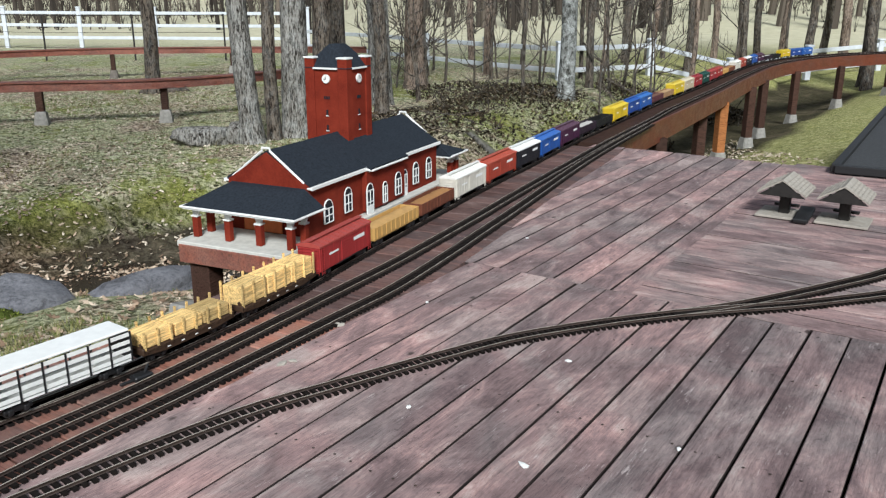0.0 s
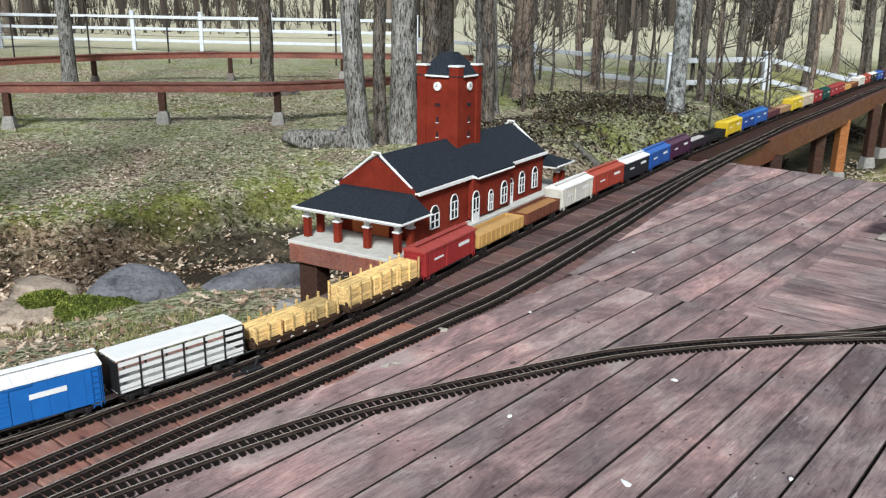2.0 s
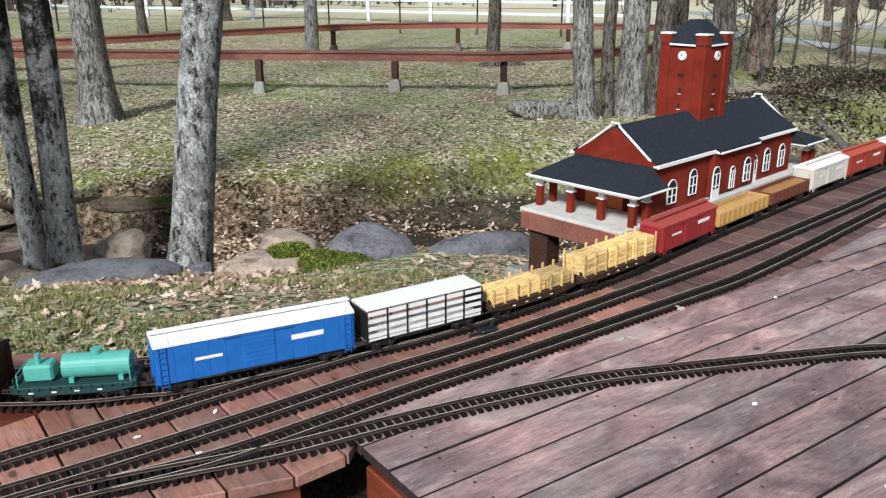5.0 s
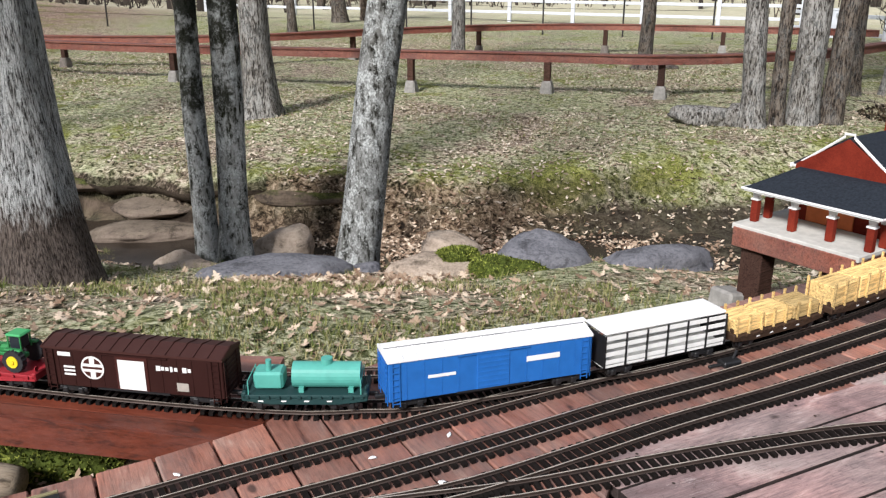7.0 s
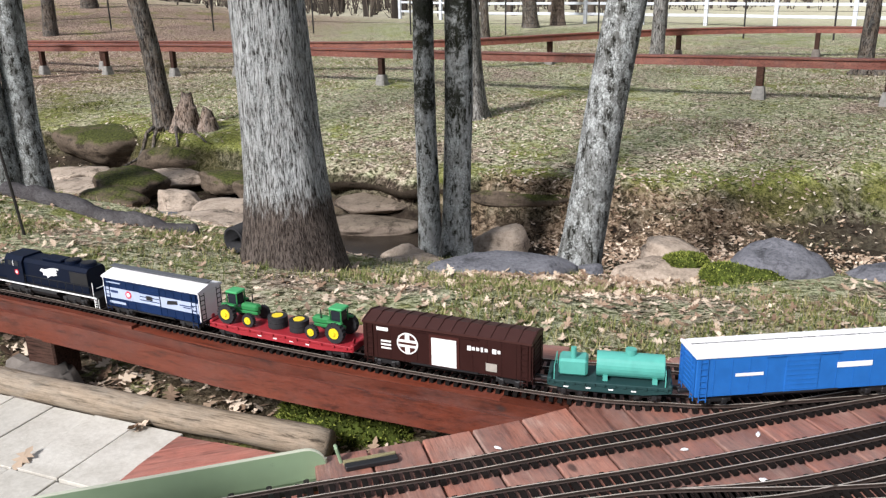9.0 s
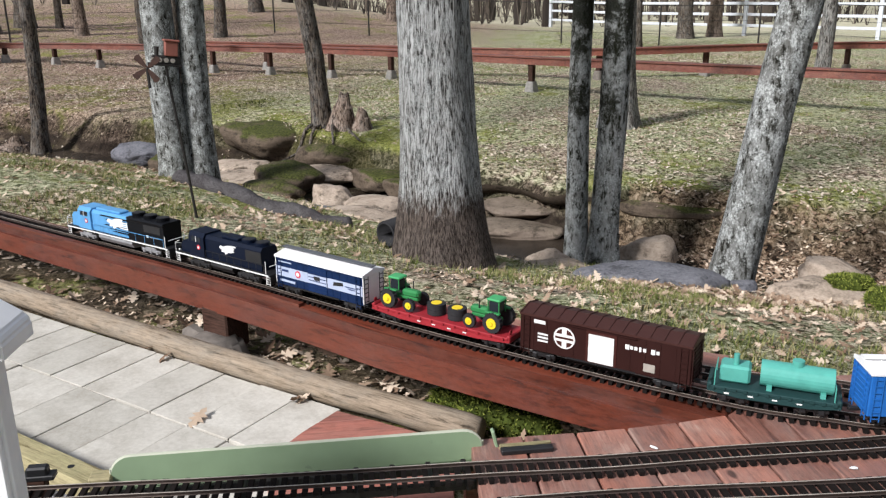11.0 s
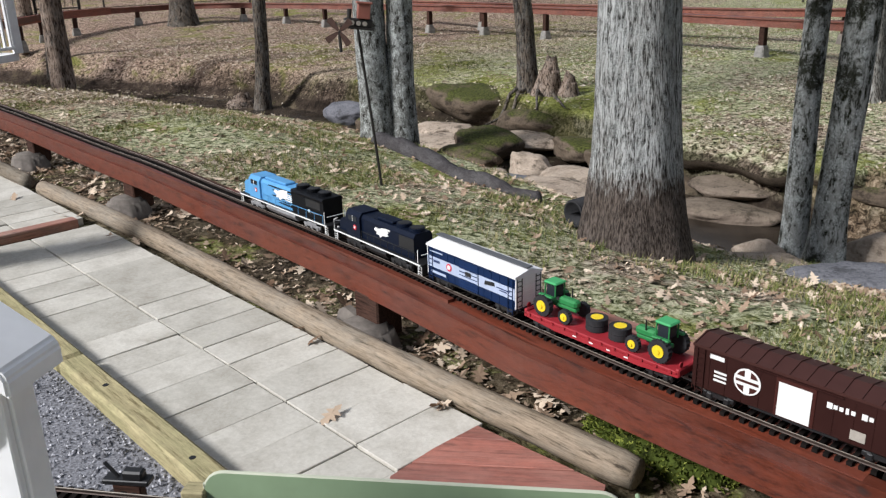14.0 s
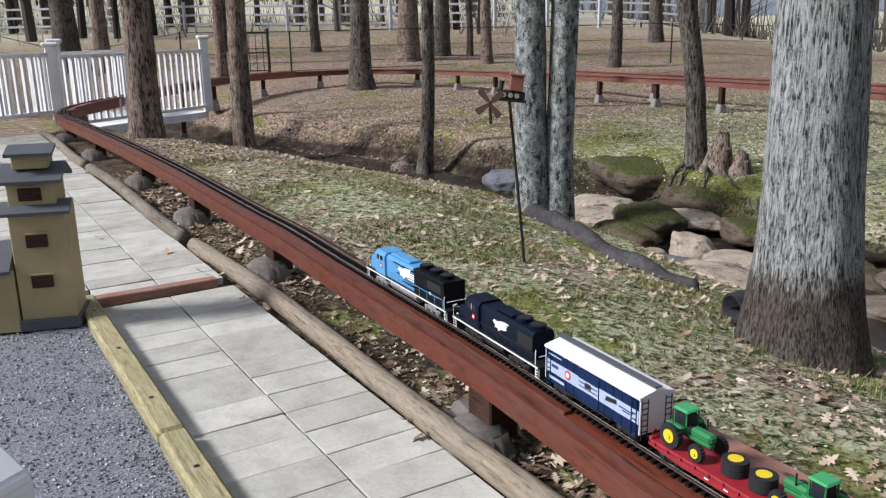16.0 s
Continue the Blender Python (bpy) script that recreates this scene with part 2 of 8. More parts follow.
    pasture = ramp(nt, mid, [(0.3, (0.46, 0.43, 0.29)), (0.7, (0.68, 0.64, 0.48))])
    col = mix(nt, math_node(nt, "MULTIPLY", far.outputs["Result"], 0.9), col, pasture)
    nt.links.new(col, b.inputs["Base Color"])
    bump(nt, b, mix(nt, 0.4, fine, tiny), 0.9, 0.03)
    return m


def rock_mat(name, a, c, moss=0.3, grain=0.3, crack=0.6):
    """Water-worn stone: broad tones, faint bedding, dark stains and moss in patches."""
    m, nt, b, co = base_mat(name, 0.8)
    n1 = noise_node(nt, co, 3.2, 6, 0.6, None, 0.5)
    n2 = noise_node(nt, co, 42, 6, 0.75)
    bed = noise_node(nt, co, 7, 6, 0.6, (0.4, 1, 4), 0.5)
    col = ramp(nt, mix(nt, grain, mix(nt, 0.4, n1, bed), n2), [(0.36, a), (0.5, tuple((p + 2 * q) / 3 for p, q in zip(a, c))), (0.62, c)])
    dark = ramp(nt, noise_node(nt, co, 5.5, 9, 0.72, (1, 1, 1.6), 0.4), [(0.54, (0, 0, 0)), (0.63, (1, 1, 1))])
    col = mix(nt, math_node(nt, "MULTIPLY", dark, crack), col, tuple(0.4 * v for v in a))
    geo = nt.nodes.new("ShaderNodeNewGeometry")
    up = nt.nodes.new("ShaderNodeSeparateXYZ")
    nt.links.new(geo.outputs["Normal"], up.inputs[0])
    mo = mix(nt, 0.3, noise_node(nt, co, 3.0, 7, 0.65), up.outputs["Z"])
    col = mix(nt, math_node(nt, "MULTIPLY", ramp(nt, mo, [(0.52, (0, 0, 0)), (0.64, (1, 1, 1))]), moss), col, ramp(nt, n2, [(0.4, (0.018, 0.024, 0.005)), (0.62, (0.1, 0.115, 0.026))]))
    nt.links.new(col, b.inputs["Base Color"])
    bump(nt, b, mix(nt, 0.5, bed, n2), 1.0, 0.025)
    return m


def leaf_mat(name, a, c, d):
    m, nt, b, co = base_mat(name, 0.8)
    gi = nt.nodes.new("ShaderNodeNewGeometry")
    col = ramp(nt, gi.outputs["Random Per Island"], [(0.0, a), (0.5, c), (1.0, d)])
    nt.links.new(col, b.inputs["Base Color"])
    return m


def brick_mat():
    m, nt, b, co = base_mat("model_brick", 0.8)
    n1 = noise_node(nt, co, 9, 5, 0.6)
    n2 = noise_node(nt, co, 220, 3, 0.6)
    col = ramp(nt, mix(nt, 0.4, n1, n2), [(0.35, (0.115, 0.014, 0.008)), (0.65, (0.225, 0.033, 0.017))])
    nt.links.new(col, b.inputs["Base Color"])
    bump(nt, b, n2, 0.2, 0.002)
    return m


def slab_mat():
    m, nt, b, co = base_mat("concrete_paver", 0.8)
    rnd = random_of(nt)
    apart = nt.nodes.new("ShaderNodeVectorMath")
    apart.operation = "ADD"
    scaled = nt.nodes.new("ShaderNodeVectorMath")
    scaled.operation = "SCALE"
    scaled.inputs[0].default_value = (29.0, 17.0, 3.0)
    nt.links.new(rnd, scaled.inputs["Scale"])
    nt.links.new(co, apart.inputs[0])
    nt.links.new(scaled.outputs[0], apart.inputs[1])
    co = apart.outputs[0]
    n1 = noise_node(nt, co, 6, 7, 0.65)
    n2 = noise_node(nt, co, 70, 5, 0.7)
    col = ramp(nt, mix(nt, 0.35, n1, n2), [(0.34, (0.37, 0.345, 0.295)), (0.5, (0.5, 0.475, 0.42)), (0.64, (0.61, 0.585, 0.525))])
    col = mix(nt, 1.0, col, ramp(nt, rnd, [(0, (0.84, 0.84, 0.83)), (1, (1.08, 1.08, 1.08))]), "MULTIPLY")
    col = mix(nt, math_node(nt, "MULTIPLY", ramp(nt, n1, [(0.6, (0, 0, 0)), (0.75, (1, 1, 1))]), 0.4), col, (0.22, 0.2, 0.12))
    nt.links.new(col, b.inputs["Base Color"])
    bump(nt, b, n2, 0.3, 0.004)
    return m


def painted_mat(name, col, under, rough=0.55, chips=0.25):
    m, nt, b, co = base_mat(name, rough)
    n1 = noise_node(nt, co, 14, 8, 0.7)
    n2 = noise_node(nt, co, 4, 5, 0.6)
    c2 = ramp(nt, n2, [(0.3, tuple(v * 0.82 for v in col)), (0.7, tuple(min(1, v * 1.08) for v in col))])
    chip = ramp(nt, n1, [(0.66, (0, 0, 0)), (0.7, (1, 1, 1))])
    nt.links.new(mix(nt, math_node(nt, "MULTIPLY", chip, chips), c2, under), b.inputs["Base Color"])
    bump(nt, b, n1, 0.2, 0.003)
    return m


def deck_mat():
    """Old red deck stain gone grey: stains that run across the boards, a tone per board, grain, knots and scuffs."""
    m, nt, b, own = base_mat("weathered_deck_stain", 0.7)
    rnd = random_of(nt)
    shift = nt.nodes.new("ShaderNodeVectorMath")
    shift.operation = "SCALE"
    shift.inputs[0].default_value = (37.0, 11.0, 5.0)
    nt.links.new(rnd, shift.inputs["Scale"])
    add = nt.nodes.new("ShaderNodeVectorMath")
    add.operation = "ADD"
    nt.links.new(own, add.inputs[0])
    nt.links.new(shift.outputs[0], add.inputs[1])
    co = add.outputs[0]
    pos = nt.nodes.new("ShaderNodeNewGeometry").outputs["Position"]
    wide = noise_node(nt, pos, 2.1, 7, 0.62, None, 0.7)
    grain = noise_node(nt, co, 7, 8, 0.7, (1.0, 18, 18), 0.4)
    fine = noise_node(nt, co, 75, 6, 0.8, (0.2, 3, 3))
    blot = noise_node(nt, co, 4.2, 9, 0.7, (0.8, 1.9, 1.9), 0.6)
    col = ramp(nt, blot, [(0.36, (0.15, 0.108, 0.108)), (0.48, (0.245, 0.172, 0.17)), (0.57, (0.37, 0.245, 0.232)), (0.66, (0.52, 0.39, 0.36))])
    col = mix(nt, 1.0, col, ramp(nt, rnd, [(0.0, (0.82, 0.83, 0.84)), (0.5, (1.03, 1.01, 1.0)), (1.0, (1.36, 1.28, 1.25))]), "MULTIPLY")
    grey = ramp(nt, mix(nt, 0.35, wide, blot), [(0.45, (0, 0, 0)), (0.56, (1, 1, 1))])
    col = mix(nt, math_node(nt, "MULTIPLY", grey, 0.55), col, ramp(nt, blot, [(0.38, (0.115, 0.108, 0.107)), (0.62, (0.27, 0.25, 0.24))]))
    col = mix(nt, 0.45, col, ramp(nt, grain, [(0.33, (0.45, 0.43, 0.43)), (0.46, (0.93, 0.93, 0.93)), (0.66, (1.22, 1.2, 1.19))]), "MULTIPLY")
    col = mix(nt, 0.55, col, ramp(nt, fine, [(0.33, (0.3, 0.3, 0.3)), (0.47, (0.95, 0.95, 0.95)), (0.66, (1.4, 1.38, 1.36))]), "MULTIPLY")
    scuff = ramp(nt, mix(nt, 0.4, noise_node(nt, co, 13, 8, 0.75, (0.6, 1.6, 1.6)), fine), [(0.575, (0, 0, 0)), (0.63, (1, 1, 1))])
    col = mix(nt, math_node(nt, "MULTIPLY", scuff, 0.6), col, (0.56, 0.49, 0.47))
    dirt = noise_node(nt, pos, 60, 7, 0.8)
    col = mix(nt, 0.6, col, ramp(nt, dirt, [(0.34, (0.2, 0.2, 0.2)), (0.43, (0.95, 0.95, 0.95)), (0.66, (1.08, 1.08, 1.08)), (0.74, (1.8, 1.8, 1.8))]), "MULTIPLY")
    knot = nt.nodes.new("ShaderNodeTexVoronoi")
    knot.inputs["Scale"].default_value = 6.0
    squeeze = nt.nodes.new("ShaderNodeMapping")
    squeeze.inputs["Scale"].default_value = (0.6, 1.0, 1.0)
    nt.links.new(co, squeeze.inputs["Vector"])
    nt.links.new(squeeze.outputs["Vector"], knot.inputs["Vector"])
    kn = ramp(nt, knot.outputs["Distance"], [(0.035, (1, 1, 1)), (0.075, (0, 0, 0))])
    col = mix(nt, math_node(nt, "MULTIPLY", kn, 0.85), col, (0.035, 0.025, 0.023))
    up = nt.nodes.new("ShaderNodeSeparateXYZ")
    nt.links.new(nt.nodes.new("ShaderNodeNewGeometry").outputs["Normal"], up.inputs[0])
    # board sides darkened by their normal, so the gaps carry painted shade
    side_shade = ramp(nt, up.outputs["Z"], [(0.25, (1, 1, 1)), (0.85, (0, 0, 0))])
    col = mix(nt, math_node(nt, "MULTIPLY", side_shade, 0.92), col, (0.018, 0.015, 0.014))
    nt.links.new(col, b.inputs["Base Color"])
    bump(nt, b, mix(nt, 0.5, grain, fine), 0.6, 0.004)
    return m


M = {}
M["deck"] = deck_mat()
M["bed"] = plank_mat("red_stained_board", (0.13, 0.05, 0.036), (0.31, 0.135, 0.095), (0.33, 0.215, 0.175), 0.6, 0.6, 0.6, 0.5, (0.44, 0.3, 0.24), 0.3)
M["bed_dark"] = plank_mat("track_darkened_board", (0.04, 0.026, 0.024), (0.125, 0.072, 0.063), (0.18, 0.122, 0.112), 0.6, 0.7, 0.6, 0.5, (0.27, 0.195, 0.175), 0.3)
M["beam"] = plank_mat("red_brown_beam", (0.045, 0.012, 0.007), (0.122, 0.03, 0.016), (0.16, 0.05, 0.028), 0.4, 0.42, 0.35, 0.2, None, 0.2)
M["beam_dark"] = plank_mat("dark_post_timber", (0.018, 0.011, 0.009), (0.06, 0.032, 0.024), (0.07, 0.045, 0.035), 0.4)
# lighter copy of the beam red, sunlight put into its colour; also station fascia
M["beam_far"] = plank_mat("sunlit_red_stain", (0.06, 0.02, 0.014), (0.27, 0.085, 0.055), (0.34, 0.17, 0.12), 0.4, 0.6, 0.6, 0.3)
# post timber coloured orange for low sunlight falling on one trestle post
M["beam_orange"] = plank_mat("sunlit_orange_post", (0.3, 0.1, 0.03), (0.5, 0.2, 0.07), (0.4, 0.17, 0.07), 0.3)
M["tie"] = plain_mat("brown_plastic_tie", (0.011, 0.0085, 0.0075), 0.85, 0, 0.4, 40)
# worn rail tops; the pale colour also stands in for reflected sky
M["rail"] = plain_mat("worn_bright_rail_head", (0.5, 0.44, 0.37), 0.38, 0.3, 0.25, 20)
M["rail_side"] = plain_mat("rusty_rail_side", (0.06, 0.042, 0.034), 0.6, 0.5, 0.3, 30)
M["brick"] = brick_mat()
M["roof"] = plain_mat("charcoal_shingle", (0.021, 0.026, 0.034), 0.85, 0, 0.35, 90, 0.4)
M["trim"] = plain_mat("white_trim", (0.78, 0.78, 0.76), 0.5, 0, 0.06)
M["plat"] = plain_mat("pale_concrete", (0.52, 0.51, 0.47), 0.85, 0, 0.15, 25, 0.2)
# orange light on the porch wall is put into this base colour
M["interior"] = plain_mat("lit_orange_panel", (0.55, 0.16, 0.06), 0.7)
M["glass"] = plain_mat("dark_window", (0.02, 0.024, 0.03), 0.12, 0, 0.1, 10, 0)
M["glass"].node_tree.nodes["Principled BSDF"].inputs["Specular IOR Level"].default_value = 0.15
M["ground"] = ground_mat()
M["rock"] = rock_mat("grey_boulder", (0.05, 0.05, 0.058), (0.24, 0.24, 0.265), 0.06, 0.5, 0.6)
M["rock_tan"] = rock_mat("tan_sandstone", (0.17, 0.13, 0.095), (0.56, 0.46, 0.37), 0.05, 0.36, 0.8)
M["rock_moss"] = rock_mat("mossy_rock", (0.03, 0.024, 0.018), (0.17, 0.13, 0.095), 0.9, 0.35, 0.7)
M["rock_brown"] = rock_mat("brown_ledge_stone", (0.07, 0.055, 0.042), (0.27, 0.215, 0.17), 0.1, 0.3, 0.7)
M["moss"] = plain_mat("bright_moss", (0.05, 0.065, 0.013), 0.95, 0, 0.92, 30, 1.0)
M["oak"] = bark_mat("ridged_oak_bark", (0.02, 0.019, 0.017), (0.17, 0.17, 0.163), (0.42, 0.425, 0.42), 0.55, 3.4, True, 0.95, 0.0)
M["bark"] = bark_mat("grey_bark", (0.018, 0.015, 0.012), (0.12, 0.11, 0.098), (0.3, 0.29, 0.27), 0.3, 1.7)
M["bark_lichen"] = bark_mat("lichen_bark", (0.02, 0.019, 0.015), (0.11, 0.112, 0.104), (0.2, 0.205, 0.2), 0.9, 2.6, False, None, 0.72)
M["bark_mossy"] = bark_mat("moss_blotched_bark", (0.016, 0.017, 0.01), (0.17, 0.174, 0.165), (0.33, 0.337, 0.33), 0.9, 2.4, False, None, 0.95)
M["bark_dark"] = bark_mat("dark_bark", (0.014, 0.011, 0.009), (0.06, 0.047, 0.038), (0.15, 0.125, 0.1), 0.15, 1.5)
M["bark_warm"] = bark_mat("warm_cedar_bark", (0.035, 0.024, 0.018), (0.15, 0.11, 0.085), (0.3, 0.235, 0.19), 0.1, 1.4)
M["leaf"] = leaf_mat("dry_oak_leaf", (0.16, 0.1, 0.065), (0.37, 0.27, 0.19), (0.7, 0.58, 0.45))
M["leaf_pale"] = leaf_mat("bleached_leaf", (0.17, 0.12, 0.08), (0.39, 0.315, 0.23), (0.68, 0.6, 0.49))
M["moss_shoot"] = leaf_mat("moss_shoot", (0.014, 0.019, 0.005), (0.06, 0.072, 0.017), (0.21, 0.21, 0.06))
M["moss_bright"] = leaf_mat("bright_moss_shoot", (0.03, 0.042, 0.008), (0.12, 0.15, 0.026), (0.34, 0.37, 0.08))
M["blade"] = leaf_mat("winter_grass", (0.07, 0.1, 0.02), (0.17, 0.18, 0.06), (0.33, 0.28, 0.15))
M["vine"] = leaf_mat("evergreen_leaf", (0.03, 0.045, 0.01), (0.085, 0.11, 0.022), (0.17, 0.2, 0.045))
M["slab"] = slab_mat()
M["red_paint"] = painted_mat("faded_red_paint", (0.27, 0.092, 0.066), (0.14, 0.055, 0.04), 0.6, 0.4)
M["apron"] = plank_mat("faded_red_apron", (0.17, 0.055, 0.04), (0.34, 0.125, 0.092), (0.36, 0.19, 0.15), 0.5, 0.65, 0.5, 0.2, None, 0.2)
M["rust"] = plain_mat("dark_rusty_iron", (0.075, 0.04, 0.03), 0.6, 0.3, 0.3)
M["cream"] = painted_mat("worn_cream_edge", (0.52, 0.54, 0.42), (0.25, 0.34, 0.24), 0.6, 0.7)
M["log"] = plank_mat("weathered_round_log", (0.05, 0.04, 0.028), (0.21, 0.175, 0.13), (0.27, 0.245, 0.205), 0.6, 0.75, 0.6, 0.0, None, 0.35)
M["timber"] = plank_mat("mossy_yellow_timber", (0.17, 0.135, 0.065), (0.4, 0.35, 0.2), (0.3, 0.29, 0.15), 0.5, 0.75, 0.6, 0.0, None, 0.35)
M["gravel"] = plain_mat("grey_gravel", (0.2, 0.2, 0.216), 0.9, 0, 0.8, 130, 1.0)
M["concrete"] = plain_mat("rough_concrete", (0.27, 0.26, 0.24), 0.9, 0, 0.3, 18, 0.4)
M["concrete_dark"] = plain_mat("stained_concrete", (0.17, 0.15, 0.132), 0.9, 0, 0.35, 14, 0.4)
M["green"] = painted_mat("faded_green_paint", (0.27, 0.37, 0.225), (0.12, 0.17, 0.12), 0.55, 0.4)
M["white"] = painted_mat("white_paint", (0.86, 0.86, 0.86), (0.5, 0.48, 0.45), 0.5, 0.15)
M["fence_white"] = painted_mat("chalky_white_paint", (0.6, 0.63, 0.67), (0.42, 0.42, 0.4), 0.6, 0.3)
M["tan"] = painted_mat("tan_paint", (0.44, 0.35, 0.18), (0.3, 0.24, 0.15), 0.6, 0.15)
M["slate"] = painted_mat("grey_roof_paint", (0.09, 0.095, 0.105), (0.15, 0.15, 0.15), 0.6, 0.2)
M["asphalt"] = plain_mat("dark_roofing_felt", (0.055, 0.057, 0.06), 0.85, 0, 0.3, 60, 0.3)
M["black"] = plain_mat("black_plastic", (0.012, 0.012, 0.013), 0.5, 0, 0.2)
M["rubber"] = plain_mat("black_rubber", (0.03, 0.03, 0.032), 0.7, 0, 0.2, 60)
M["iron"] = plain_mat("dark_iron", (0.03, 0.027, 0.025), 0.6, 0.4, 0.3)
M["steel"] = plain_mat("silver_paint", (0.3, 0.3, 0.31), 0.45, 0.4, 0.3)
M["ply"] = plain_mat("weathered_shingle_grey", (0.34, 0.31, 0.27), 0.85, 0, 0.2, 40, 0.3)


def paint(col, rough=0.42):
    key = "p%.3f_%.3f_%.3f" % col
    if key not in M:
        M[key] = plain_mat("model_paint", col, rough, 0, 0.1, 25, 0.03, 0.3 if max(col) > 0.08 else 0.14)
    return M[key]


# ---------------------------------------------------------------- mesh helpers
def obj(name, bm, mat, parent=None, label="", smooth=False):
    me = bpy.data.meshes.new(name)
    bm.to_mesh(me)
    bm.free()
    me.materials.append(mat)
    if smooth:
        for p in me.polygons:
            p.use_smooth = True
    ob = new(name, me)
    if parent:
        ob.parent = parent
    if label:
        ob["label"] = label
    return ob


def part(name, bm, mat, parent, label="", smooth=False):
    return obj(name, bm, mat, parent, label, smooth)


def thing(name, m=None, label="", category="", group="", kind=""):
    ob = new(name)
    ob.empty_display_size = 0.1
    if m is not None:
        ob.matrix_basis = m
    return tagged(ob, label, category, group, kind)


def from_data(name, verts, faces, mat, parent=None, smooth=False, label=""):
    me = bpy.data.meshes.new(name)
    me.from_pydata([tuple(v) for v in verts], [], faces)
    me.update()
    me.materials.append(mat)
    if smooth:
        for p in me.polygons:
            p.use_smooth = True
    ob = new(name, me)
    if parent:
        ob.parent = parent
    if label:
        ob["label"] = label
    return ob


CORNERS = [(-1, -1, -1), (1, -1, -1), (1, 1, -1), (-1, 1, -1), (-1, -1, 1), (1, -1, 1), (1, 1, 1), (-1, 1, 1)]
SIDES = [(3, 2, 1, 0), (4, 5, 6, 7), (0, 1, 5, 4), (1, 2, 6, 5), (2, 3, 7, 6), (3, 0, 4, 7)]


def box(cx, cy, cz, sx, sy, sz, bev=0.0, bm=None, rot=None):
    """A box with cut edges, alone or added to bm."""
    own = bm if bm is not None else bmesh.new()
    b = min(bev, 0.45 * min(sx, sy, sz))
    hx, hy, hz = sx / 2, sy / 2, sz / 2
    c = Vector((cx, cy, cz))
    place = (lambda v: c + rot @ Vector(v)) if rot is not None else (lambda v: (cx + v[0], cy + v[1], cz + v[2]))
    if b <= 0:
        vs = [own.verts.new(place((a * hx, d * hy, e * hz))) for a, d, e in CORNERS]
        for f in SIDES:
            own.faces.new([vs[k] for k in f])
        return own
    vs = {}
    for k, (a, d, e) in enumerate(CORNERS):
        vs[k, 0] = own.verts.new(place((a * hx, d * (hy - b), e * (hz - b))))
        vs[k, 1] = own.verts.new(place((a * (hx - b), d * hy, e * (hz - b))))
        vs[k, 2] = own.verts.new(place((a * (hx - b), d * (hy - b), e * hz)))
        tri = [vs[k, 0], vs[k, 1], vs[k, 2]]
        own.faces.new(tri if a * d * e > 0 else tri[::-1])
    for axis, f in zip((2, 2, 1, 0, 1, 0), SIDES):
        own.faces.new([vs[k, axis] for k in f])
    for k in range(8):
        for m in range(k + 1, 8):
            diff = [q for q in range(3) if CORNERS[k][q] != CORNERS[m][q]]
            if len(diff) == 1:
                p, q = [r for r in range(3) if r != diff[0]]
                own.faces.new((vs[k, p], vs[k, q], vs[m, q], vs[m, p]))
    if bm is None:
        bmesh.ops.recalc_face_normals(own, faces=own.faces[:])
    return own


def cyl(cx, cy, cz, r, h, axis="z", n=14, r2=None, bm=None):
    own = bm if bm is not None else bmesh.new()
    rings = []
    for e, rad in ((-1, r), (1, r if r2 is None else r2)):
        ring = []
        for k in range(n):
            a = 2 * math.pi * k / n
            p, q = rad * math.cos(a), rad * math.sin(a)
            v = {"z": (p, q, e * h / 2), "x": (e * h / 2, p, q), "y": (q, e * h / 2, p)}[axis]
            ring.append(own.verts.new((cx + v[0], cy + v[1], cz + v[2])))
        rings.append(ring)
    lo, hi = rings
    for k in range(n):
        own.faces.new((lo[k], lo[(k + 1) % n], hi[(k + 1) % n], hi[k]))
    own.faces.new(lo[::-1])
    own.faces.new(hi)
    return own


def prism(profile, x0, x1, bm=None, axis="x"):
    """Extrude a closed (y, z) outline from x0 to x1."""
    own = bm if bm is not None else bmesh.new()
    n = len(profile)
    put = (lambda s, p: (s, p[0], p[1])) if axis == "x" else (lambda s, p: (p[0], s, p[1]))
    a = [own.verts.new(put(x0, p)) for p in profile]
    b = [own.verts.new(put(x1, p)) for p in profile]
    made = [own.faces.new((a[i], a[(i + 1) % n], b[(i + 1) % n], b[i])) for i in range(n)]
    made += [own.faces.new(list(reversed(a))), own.faces.new(b)]
    bmesh.ops.recalc_face_normals(own, faces=made)
    return own


def tube(points, radius, n=8, bm=None, cap=True):
    """A round bar along points; radius is a number or one for each point."""
    own = bm if bm is not None else bmesh.new()
    pts = [Vector(p) for p in points]
    rings = []
    for i, p in enumerate(pts):
        d = (pts[min(i + 1, len(pts) - 1)] - pts[max(i - 1, 0)]).normalized()
        side = d.cross(Vector((0, 0, 1)))
        if side.length < 0.1:
            side = d.cross(Vector((0, 1, 0)))
        side.normalize()
        upv = side.cross(d)
        r = radius[i] if isinstance(radius, (list, tuple)) else radius
        rings.append([own.verts.new(p + r * (math.cos(2 * math.pi * k / n) * side + math.sin(2 * math.pi * k / n) * upv)) for k in range(n)])
    for a, b in zip(rings, rings[1:]):
        for k in range(n):
            own.faces.new((a[k], a[(k + 1) % n], b[(k + 1) % n], b[k]))
    if cap:
        own.faces.new(list(reversed(rings[0])))
        own.faces.new(rings[-1])
    return own


